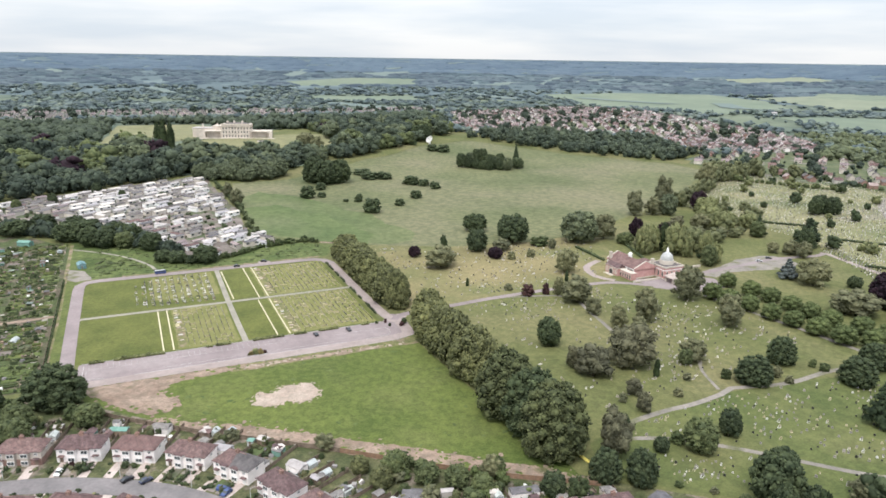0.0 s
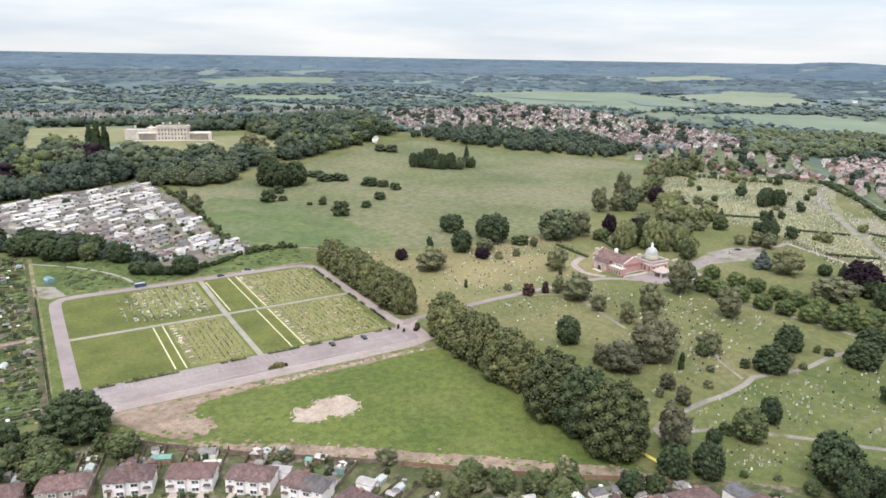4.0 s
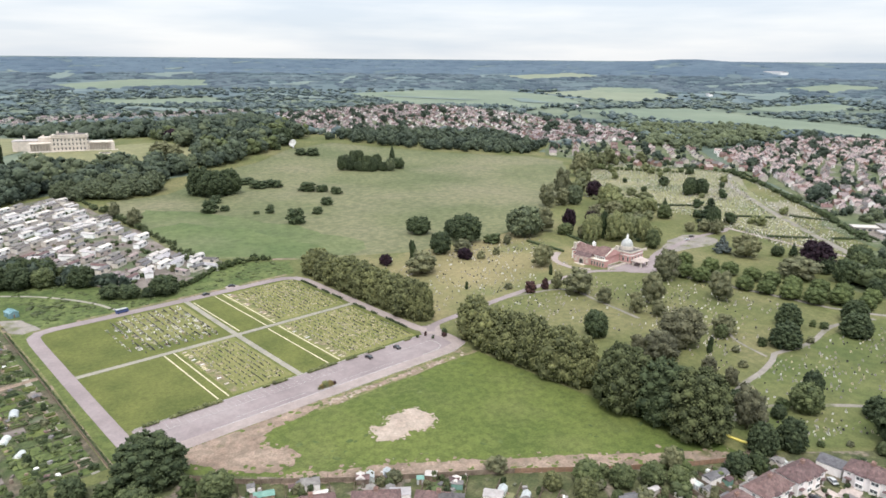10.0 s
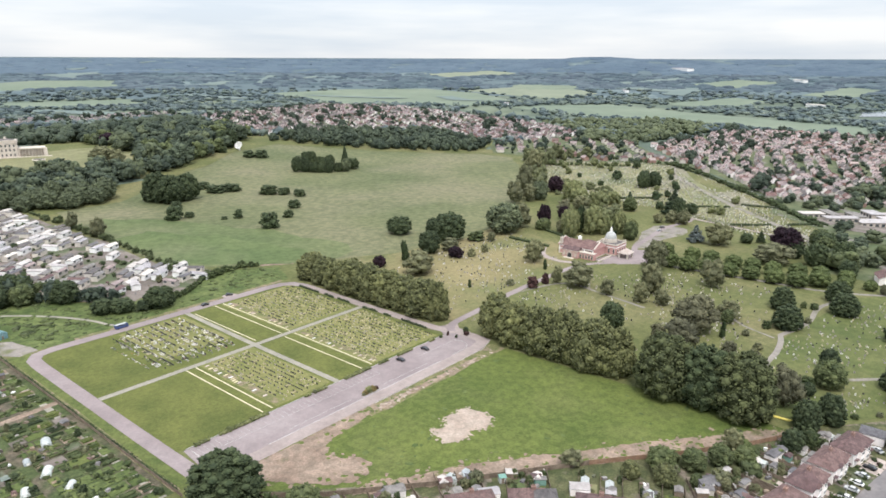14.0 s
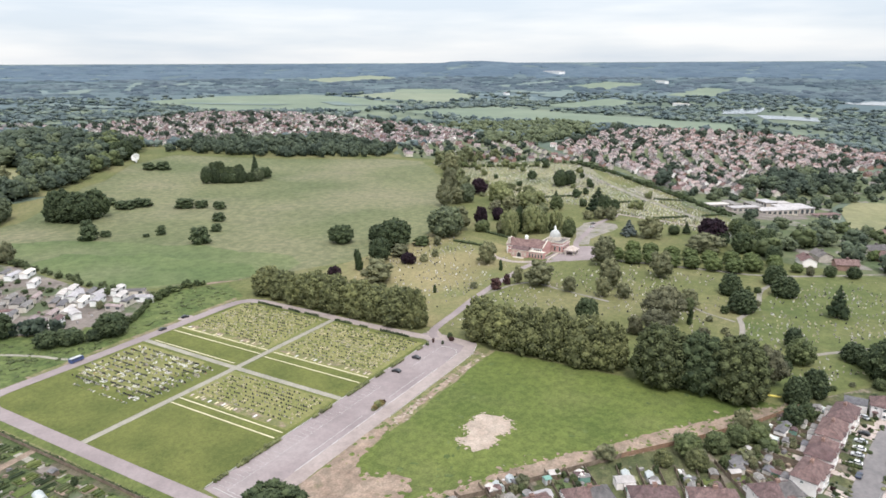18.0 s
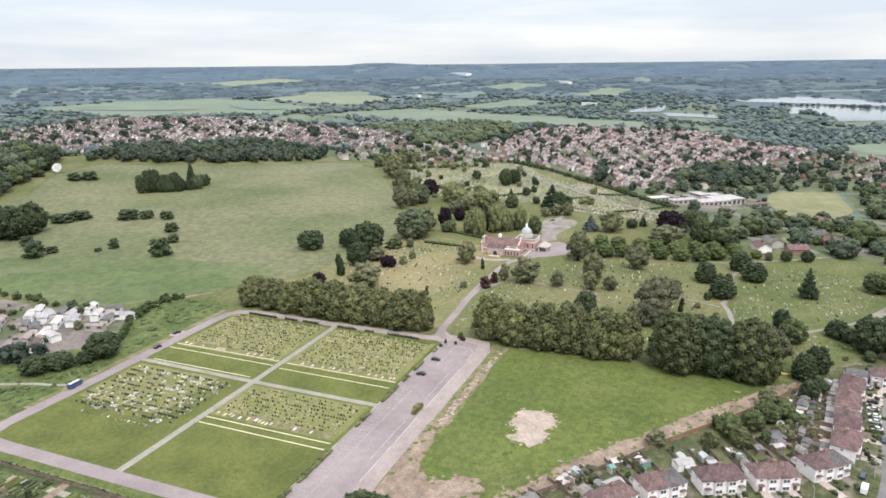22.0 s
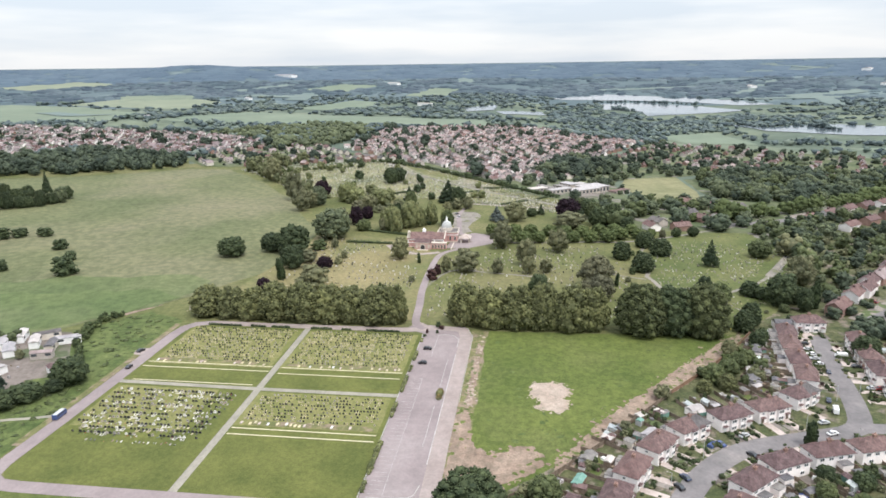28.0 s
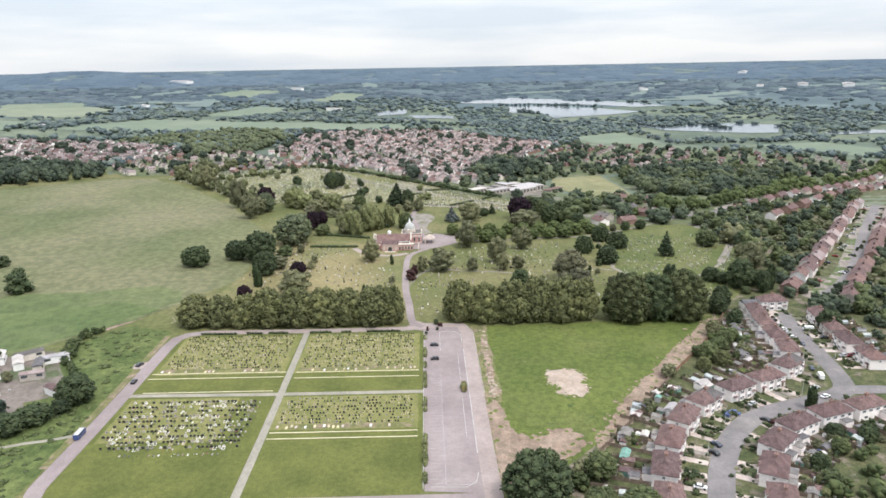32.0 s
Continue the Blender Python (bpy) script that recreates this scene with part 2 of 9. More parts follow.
# foliage
def leaf(name, low, high, jitter=0.22, island=0.42):
    # darker mottling in the colour, to deepen the shade within crowns
    low = tuple(v * 0.70 for v in low)
    m = M[name] = material("leaf_" + name, low, high, 0.45, 2.2, 0.2, rough=0.8, jitter=jitter, island=island, spec=0.15)
    nt = m.node_tree
    bsdf, out = nt.nodes["Principled BSDF"], nt.nodes["Material Output"]
    thin, blend = nt.nodes.new("ShaderNodeBsdfTranslucent"), nt.nodes.new("ShaderNodeMixShader")
    blend.inputs[0].default_value = 0.12
    nt.links.new(bsdf.inputs["Base Color"].links[0].from_socket, thin.inputs["Color"])
    nt.links.new(bsdf.outputs["BSDF"], blend.inputs[1])
    nt.links.new(thin.outputs["BSDF"], blend.inputs[2])
    nt.links.new(blend.outputs["Shader"], out.inputs["Surface"])
leaf("b", (0.092, 0.128, 0.056), (0.150, 0.184, 0.080), 0.22, 0.26)
leaf("d", (0.056, 0.086, 0.044), (0.094, 0.126, 0.060), 0.22, 0.26)
leaf("o", (0.168, 0.187, 0.099), (0.230, 0.240, 0.130), 0.22, 0.24)
leaf("q", (0.128, 0.136, 0.084), (0.184, 0.188, 0.112), 0.2, 0.24)
leaf("p", (0.022, 0.014, 0.022), (0.045, 0.026, 0.036))
leaf("m", (0.06, 0.035, 0.035), (0.10, 0.055, 0.05))
leaf("c", (0.040, 0.066, 0.036), (0.066, 0.096, 0.048), 0.2, 0.3)
leaf("y", (0.040, 0.066, 0.030), (0.066, 0.096, 0.040), 0.2, 0.3)
leaf("s", (0.11, 0.15, 0.14), (0.17, 0.21, 0.20))
leaf("w", (0.164, 0.199, 0.086), (0.238, 0.263, 0.119), 0.2, 0.26)
leaf("r", (0.092, 0.134, 0.048), (0.150, 0.190, 0.072), 0.15, 0.2)
leaf("a", (0.132, 0.154, 0.064), (0.218, 0.238, 0.102), 0.16, 0.36)
leaf("n", (0.086, 0.112, 0.048), (0.146, 0.172, 0.074), 0.12, 0.36)
leaf("pale", (0.150, 0.176, 0.084), (0.215, 0.236, 0.112), 0.15, 0.3)
leaf("h", (0.066, 0.102, 0.040), (0.114, 0.148, 0.062), 0.24, 0.35)
leaf("gold", (0.26, 0.215, 0.085), (0.36, 0.30, 0.115), 0.2, 0.35)
leaf("weed", (0.110, 0.150, 0.056), (0.150, 0.188, 0.074), 0.1, 0.35)
# wood: leaf colour cooled with blue to stand for haze over the woods
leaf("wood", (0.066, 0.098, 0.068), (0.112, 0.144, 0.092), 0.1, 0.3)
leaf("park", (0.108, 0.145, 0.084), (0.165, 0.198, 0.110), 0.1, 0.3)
# far woods: aerial haze put into the colour, bluer with distance
M["far"] = material("hazed_foliage", (0.076, 0.111, 0.116), (0.124, 0.164, 0.163), 0.01, 0.05, 0.12, island=0.36)
M["far_hill"] = material("hazed_hill_foliage", (0.060, 0.093, 0.113), (0.090, 0.124, 0.146), 0.006, 0.03, 0.1, island=0.4)
M["far_pale"] = material("hazed_pale_foliage", (0.118, 0.161, 0.140), (0.171, 0.210, 0.176), 0.01, 0.05, 0.12, island=0.22)
M["mansion_stone"] = material("warm_limestone", (0.58, 0.51, 0.45), (0.68, 0.61, 0.545), 0.2, 1.0, 0.2, mottle=0.1)
# last ridge: haze again in the colour, bluest of all
M["distant"] = material("hazed_distant_foliage", (0.068, 0.105, 0.145), (0.088, 0.130, 0.169), 0.004, 0.03, 0.08, island=0.16)
# dark woodland leaves, with the same haze blue painted in
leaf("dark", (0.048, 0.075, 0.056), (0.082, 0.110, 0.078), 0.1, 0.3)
M["tile_pale"] = material("pale_roof_tile", (0.314, 0.253, 0.245), (0.407, 0.343, 0.333), 0.35, 3.0, 0.3, jitter=0.2, island=0.25)
M["bark"] = material("bark", (0.07, 0.055, 0.04), (0.13, 0.105, 0.08), 0.8, 3.0, 0.4, bump=0.5)
# buildings
M["render"] = material("white_render", (0.87, 0.815, 0.80), (0.93, 0.885, 0.87), 0.3, 1.5, 0.12, jitter=0.08)
M["pebble"] = material("pebbledash", (0.46, 0.41, 0.36), (0.56, 0.51, 0.46), 0.4, 4.0, 0.2, jitter=0.1)
M["brick"] = material("red_brick", (0.27, 0.165, 0.135), (0.36, 0.235, 0.195), 0.4, 4.0, 0.25, jitter=0.12)
M["pink_brick"] = material("pink_brick", (0.50, 0.27, 0.255), (0.60, 0.36, 0.335), 0.4, 3.0, 0.2)
M["tile_brown"] = material("brown_roof_tile", (0.160, 0.106, 0.106), (0.236, 0.163, 0.160), 0.5, 4.0, 0.35, jitter=0.25, island=0.15, bump=0.4, bump_scale=4, mottle=0.26)
M["tile_red"] = material("red_roof_tile", (0.180, 0.115, 0.110), (0.252, 0.170, 0.160), 0.35, 3.0, 0.3, jitter=0.2, island=0.3, bump=0.3, bump_scale=4, mottle=0.2)
M["tile_grey"] = material("grey_roof_tile", (0.130, 0.120, 0.122), (0.19, 0.175, 0.175), 0.35, 3.0, 0.3, jitter=0.15, bump=0.3, bump_scale=4, mottle=0.2)
M["lead"] = material("lead_grey", (0.40, 0.41, 0.40), (0.52, 0.53, 0.52), 0.5, 2.0, 0.2)
M["stone"] = material("pale_stone", (0.52, 0.46, 0.40), (0.62, 0.56, 0.49), 0.2, 1.0, 0.15)
M["white_paint"] = material("white_paint", (0.78, 0.775, 0.765), (0.86, 0.855, 0.845), 0.5, 2.0, 0.08)
M["glass"] = material("window_glass", (0.05, 0.06, 0.07), (0.09, 0.10, 0.11), 0.5, 1.0, 0.1, rough=0.12, spec=0.6)
M["dark_wood"] = material("weathered_fence", (0.17, 0.13, 0.10), (0.28, 0.22, 0.17), 0.6, 3.0, 0.35)
M["orange_wood"] = material("orange_fence", (0.27, 0.165, 0.11), (0.35, 0.22, 0.15), 0.6, 3.0, 0.3)
M["shed_wood"] = material("shed_timber", (0.20, 0.15, 0.11), (0.33, 0.26, 0.20), 0.6, 3.0, 0.3, jitter=0.3)
M["felt"] = material("roof_felt", (0.155, 0.15, 0.15), (0.24, 0.235, 0.23), 0.5, 2.0, 0.25, jitter=0.35)
M["green_sheet"] = material("green_sheeting", (0.13, 0.26, 0.22), (0.19, 0.34, 0.29), 0.5, 2.0, 0.15)
M["aqua"] = material("turquoise_sheeting", (0.10, 0.21, 0.23), (0.24, 0.38, 0.42), 0.5, 2.0, 0.3)
M["yellow"] = material("yellow_plastic", (0.62, 0.52, 0.10), (0.72, 0.62, 0.16), 0.5, 2.0, 0.15)
M["net"] = material("grey_green_netting", (0.16, 0.20, 0.17), (0.26, 0.31, 0.27), 0.5, 2.0, 0.25, jitter=0.3)
M["poly"] = material("polythene", (0.40, 0.45, 0.44), (0.54, 0.58, 0.57), 0.5, 2.0, 0.2, rough=0.35, jitter=0.25)
M["cream"] = material("cream_cladding", (0.54, 0.50, 0.44), (0.66, 0.62, 0.56), 0.3, 1.5, 0.1, jitter=0.16)
M["pale_roof"] = material("pale_sheet_roof", (0.40, 0.38, 0.365), (0.55, 0.52, 0.50), 0.3, 1.5, 0.15, jitter=0.3)
M["home_roof"] = material("park_home_roof", (0.46, 0.44, 0.42), (0.66, 0.63, 0.61), 0.3, 1.5, 0.15, jitter=0.35, mottle=0.12)
M["marble"] = material("white_marble", (0.66, 0.65, 0.62), (0.78, 0.77, 0.74), 1.0, 4.0, 0.15, jitter=0.12, island=0.12)
M["granite"] = material("black_granite", (0.025, 0.025, 0.028), (0.05, 0.05, 0.055), 1.0, 4.0, 0.2, rough=0.3, jitter=0.2, spec=0.5)
M["greystone"] = material("grey_stone", (0.34, 0.33, 0.30), (0.46, 0.44, 0.41), 1.0, 4.0, 0.25, jitter=0.25, island=0.3)
M["goldstone"] = material("lichened_stone", (0.46, 0.42, 0.28), (0.60, 0.55, 0.38), 1.0, 4.0, 0.25, jitter=0.2, island=0.25)
M["rubber"] = material("tyre_rubber", (0.02, 0.02, 0.02), (0.035, 0.035, 0.035), 2.0, 6.0, 0.2)
for cname, cval in (("black", (0.025, 0.025, 0.03)), ("silver", (0.45, 0.46, 0.47)), ("white", (0.75, 0.75, 0.75)), ("blue", (0.045, 0.075, 0.20)), ("red", (0.30, 0.03, 0.03)), ("navy", (0.04, 0.05, 0.09))):
    M["car_" + cname] = material("car_paint_" + cname, cval, tuple(v * 1.1 for v in cval), 1.0, 3.0, 0.05, rough=0.3, spec=0.5)

# ---- terrain ----
def ease(a, b, x):
    t = min(1.0, max(0.0, (x - a) / (b - a)))
    return t * t * (3 - 2 * t)


def height(x, y):
    """The lie of the land: near level by the cemetery, a hill under the mansion, a valley to the lakes, far hills."""
    r = math.hypot(x, y - 150)
    z = 0.008 * (min(max(y, -500), 1100) - 380) - 20 * ease(420, 680, x) * ease(420, 120, y)
    z *= 1 - ease(2000, 4200, r)
    z += 22 * math.exp(-((x - 260) / 400) ** 2 - ((y - 1020) / 190) ** 2)
    z += 18 * math.exp(-((x - 1250) / 450) ** 2 - ((y - 1250) / 300) ** 2)
    z += 164 * ease(2000, 5600, r) ** 0.9
    z += 40 * math.exp(-((x - 3500) / 390) ** 2 - ((y - 2090) / 340) ** 2)
    return z


# ---- mesh tools ----
def link(name, me, mat, parent=None, label=""):
    ob = new(name, me)
    if mat is not None and not me.materials:
        me.materials.append(M[mat] if isinstance(mat, str) else mat)
    if parent is not None:
        ob.parent = parent
    if label:
        ob["label"] = label
    return ob


def part(name, bm, mat, parent=None, label=""):
    me = bpy.data.meshes.new(name)
    bm.to_mesh(me)
    bm.free()
    return link(name, me, mat, parent, label)


def thing(name, x, y, turn=0.0, z=None, label="", category="", group="", kind=""):
    ob = new(name)
    ob.location = (x, y, height(x, y) if z is None else z)
    ob.rotation_euler = (0, 0, radians(turn))
    return tagged(ob, label, category, group, kind)


def tri_mesh(name, verts, tris):
    """A mesh from two arrays, quick for large sets."""
    me = bpy.data.meshes.new(name)
    verts, tris = np.asarray(verts, np.float32), np.asarray(tris, np.int32)
    me.vertices.add(len(verts))
    me.vertices.foreach_set("co", verts.ravel())
    me.loops.add(tris.size)
    me.loops.foreach_set("vertex_index", tris.ravel())
    me.polygons.add(len(tris))
    me.polygons.foreach_set("loop_start", np.arange(0, tris.size, 3, dtype=np.int32))
    me.update(calc_edges=True)
    return me


def flat(me):
    me.polygons.foreach_set("use_smooth", np.zeros(len(me.polygons), dtype=bool))
    return me


def box(bm, x0, x1, y0, y1, z0, z1, bevel=0.0):
    r = bmesh.ops.create_cube(bm, size=1.0)
    for v in r["verts"]:
        v.co = Vector(((x0 + x1) / 2 + v.co.x * (x1 - x0), (y0 + y1) / 2 + v.co.y * (y1 - y0), (z0 + z1) / 2 + v.co.z * (z1 - z0)))
    if bevel:
        bmesh.ops.bevel(bm, geom=list({e for v in r["verts"] for e in v.link_edges}), offset=bevel, segments=1, affect="EDGES")
    return bm


def boxed(*dims, bevel=0.0):
    return box(bmesh.new(), *dims, bevel=bevel)


def cone(bm, x, y, z0, z1, r0, r1, seg=12):
    r = bmesh.ops.create_cone(bm, cap_ends=True, segments=seg, radius1=r0, radius2=r1, depth=z1 - z0)
    bmesh.ops.translate(bm, verts=r["verts"], vec=(x, y, (z0 + z1) / 2))
    return bm


def prism(bm, outline, x0, x1):
    """A solid with the outline (y, z) drawn out along x."""
    a = [bm.verts.new((x0, y, z)) for y, z in outline]
    b = [bm.verts.new((x1, y, z)) for y, z in outline]
    n = len(outline)
    bm.faces.new(a)
    bm.faces.new(b[::-1])
    for i in range(n):
        bm.faces.new((a[i], b[i], b[(i + 1) % n], a[(i + 1) % n]))
    bmesh.ops.recalc_face_normals(bm, faces=bm.faces)
    return bm


def hip(bm, x0, x1, y0, y1, z0, z1, thick=0.18, gable=False, over=0.4):
    """A hipped or gabled roof over a rectangle, its ridge along the longer side."""
    x0, x1, y0, y1 = x0 - over, x1 + over, y0 - over, y1 + over
    lx, ly = x1 - x0, y1 - y0
    c = [bm.verts.new(p) for p in ((x0, y0, z0), (x1, y0, z0), (x1, y1, z0), (x0, y1, z0))]
    if lx >= ly:
        s = 0 if gable else ly / 2 * 0.85
        r = [bm.verts.new((x0 + s, (y0 + y1) / 2, z1)), bm.verts.new((x1 - s, (y0 + y1) / 2, z1))]
        faces = ((c[0], c[1], r[1], r[0]), (c[2], c[3], r[0], r[1]), (c[1], c[2], r[1]), (c[3], c[0], r[0]))
    else:
        s = 0 if gable else lx / 2 * 0.85
        r = [bm.verts.new(((x0 + x1) / 2, y0 + s, z1)), bm.verts.new(((x0 + x1) / 2, y1 - s, z1))]
        faces = ((c[1], c[2], r[1], r[0]), (c[3], c[0], r[0], r[1]), (c[0], c[1], r[0]), (c[2], c[3], r[1]))
    for f in faces:
        bm.faces.new(f)
    d = [bm.verts.new((v.co.x, v.co.y, v.co.z - thick)) for v in c]
    for i in range(4):
        bm.faces.new((c[i], d[i], d[(i + 1) % 4], c[(i + 1) % 4]))
    bm.faces.new(d[::-1])
    bmesh.ops.recalc_face_normals(bm, faces=bm.faces)
    return bm


def inside(x, y, outline):
    hit = False
    for (ax, ay), (bx, by) in zip(outline, outline[1:] + outline[:1]):
        if (ay > y) != (by > y) and x < ax + (y - ay) / (by - ay) * (bx - ax):
            hit = not hit
    return hit


def ragged(outline, size, step, seed=0):
    """The outline with its edges broken up into an uneven line."""
    out = []
    for i, ((ax, ay), (bx, by)) in enumerate(zip(outline, outline[1:] + outline[:1])):
        n = max(1, int(math.hypot(bx - ax, by - ay) / step))
        for k in range(n):
            x, y = ax + (bx - ax) * k / n, ay + (by - ay) * k / n
            v = noise.noise_vector((x / (step * 2.2), y / (step * 2.2), seed * 7.3))
            out.append((x + v.x * size, y + v.y * size))
    return out


def sheet(name, outline, lift, mat, label, category="ground", step=25.0, parent=None):
    """A piece of ground laid over the land."""
    bm = bmesh.new()
    bm.faces.new([bm.verts.new((x, y, 0)) for x, y in outline])
    bmesh.ops.triangulate(bm, faces=bm.faces)
    xs, ys = [v.co.x for v in bm.verts], [v.co.y for v in bm.verts]
    for axis, lo, hi in ((0, min(xs), max(xs)), (1, min(ys), max(ys))):
        n = int((hi - lo) / step)
        for k in range(1, n + 1):
            co, no = [0, 0, 0], [0, 0, 0]
            co[axis], no[axis] = lo + (hi - lo) * k / (n + 1), 1
            bmesh.ops.bisect_plane(bm, geom=bm.verts[:] + bm.edges[:] + bm.faces[:], plane_co=co, plane_no=no)
    for v in bm.verts:
        v.co.z = height(v.co.x, v.co.y) + lift
    for f in bm.faces:
        if f.normal.z < 0:
            f.normal_flip()
    ob = part(name, bm, mat, parent)
    return tagged(ob, label, category, kind="structure") if parent is None else ob


def ribbon(name, line, width, lift, mat, label, category="road", parent=None):
    """A road or path along a line, smoothed."""
    pts = []
    ext = [line[0]] + list(line) + [line[-1]]
    for i in range(1, len(ext) - 2):
        p0, p1, p2, p3 = (Vector(q).to_2d() for q in ext[i - 1:i + 3])
        n = max(1, int((p2 - p1).length / 5))
        for k in range(n):
            t = k / n
            pts.append(0.5 * (2 * p1 + (p2 - p0) * t + (2 * p0 - 5 * p1 + 4 * p2 - p3) * t * t + (3 * p1 - p0 - 3 * p2 + p3) * t ** 3))
    pts.append(Vector(line[-1]).to_2d())
    bm = bmesh.new()
    rows = []
    for i, q in enumerate(pts):
        d = (pts[min(i + 1, len(pts) - 1)] - pts[max(i - 1, 0)]).normalized()
        s = Vector((-d.y, d.x)) * width / 2
        rows.append([bm.verts.new((*(q + s * k), height(*(q + s * k)) + lift)) for k in (1, 0.33, -0.33, -1)])
    for a, b in zip(rows, rows[1:]):
        for k in range(3):
            bm.faces.new((a[k], a[k + 1], b[k + 1], b[k]))
    for f in bm.faces:
        f.normal_update()
        if f.normal.z < 0:
            f.normal_flip()
    ob = part(name, bm, mat, parent)
    return tagged(ob, label, category, kind="structure") if parent is None else ob


def frayed(name, outline, mat, lift, reach, count, label, seed=1, size=(0.3, 1.3), parent=None):
    """Small ragged flecks of a ground cover along the edge of an area, where it thins out."""
    rnd = random.Random(seed)
    edges = [(a, b, math.hypot(b[0] - a[0], b[1] - a[1])) for a, b in zip(outline, outline[1:] + outline[:1])]
    total, bm = sum(e[2] for e in edges), bmesh.new()
    for _ in range(count):
        d = rnd.uniform(0, total)
        for a, b, n in edges:
            if d < n:
                break
            d -= n
        t, s = d / max(n, 0.01), rnd.gauss(0, reach)
        x, y = a[0] + (b[0] - a[0]) * t - (b[1] - a[1]) / n * s, a[1] + (b[1] - a[1]) * t + (b[0] - a[0]) / n * s
        r = rnd.uniform(*size) ** 1.5
        m = rnd.choice((6, 7, 8))
        turn, q = rnd.uniform(0, 6.28), rnd.uniform(0.5, 1.0)
        vs = []
        for k in range(m):
            w = r * rnd.uniform(0.55, 1.2)
            u, v = w * math.cos(6.2832 * k / m), w * q * math.sin(6.2832 * k / m)
            px, py = x + u * math.cos(turn) - v * math.sin(turn), y + u * math.sin(turn) + v * math.cos(turn)
            vs.append(bm.verts.new((px, py, height(px, py) + lift + 0.0005 * (_ % 12))))
        bm.faces.new(vs)
    for f in bm.faces:
        f.normal_update()
        if f.normal.z < 0:
            f.normal_flip()
    return tagged(part(name, bm, mat), label, "ground", kind="structure")


def scatter(outline, gap, seed, wobble=0.45):
    """Points on an uneven grid inside an outline."""
    rnd = random.Random(seed)
    xs, ys = [p[0] for p in outline], [p[1] for p in outline]
    out = []
    y = min(ys)
    while y < max(ys):
        x = min(xs)
        while x < max(xs):
            px, py = x + rnd.uniform(-wobble, wobble) * gap, y + rnd.uniform(-wobble, wobble) * gap
            if inside(px, py, outline):
                out.append((px, py))
            x += gap
        y += gap * 0.87
    return out


# ---- trees ----
def ico(level):
    bm = bmesh.new()
    bmesh.ops.create_icosphere(bm, subdivisions=level, radius=1.0)
    v = np.array([q.co[:] for q in bm.verts])
    t = np.array([[q.index for q in f.verts] for f in bm.faces])
    bm.free()
    return v, t


ICO1, ICO2 = ico(1), ico(2)


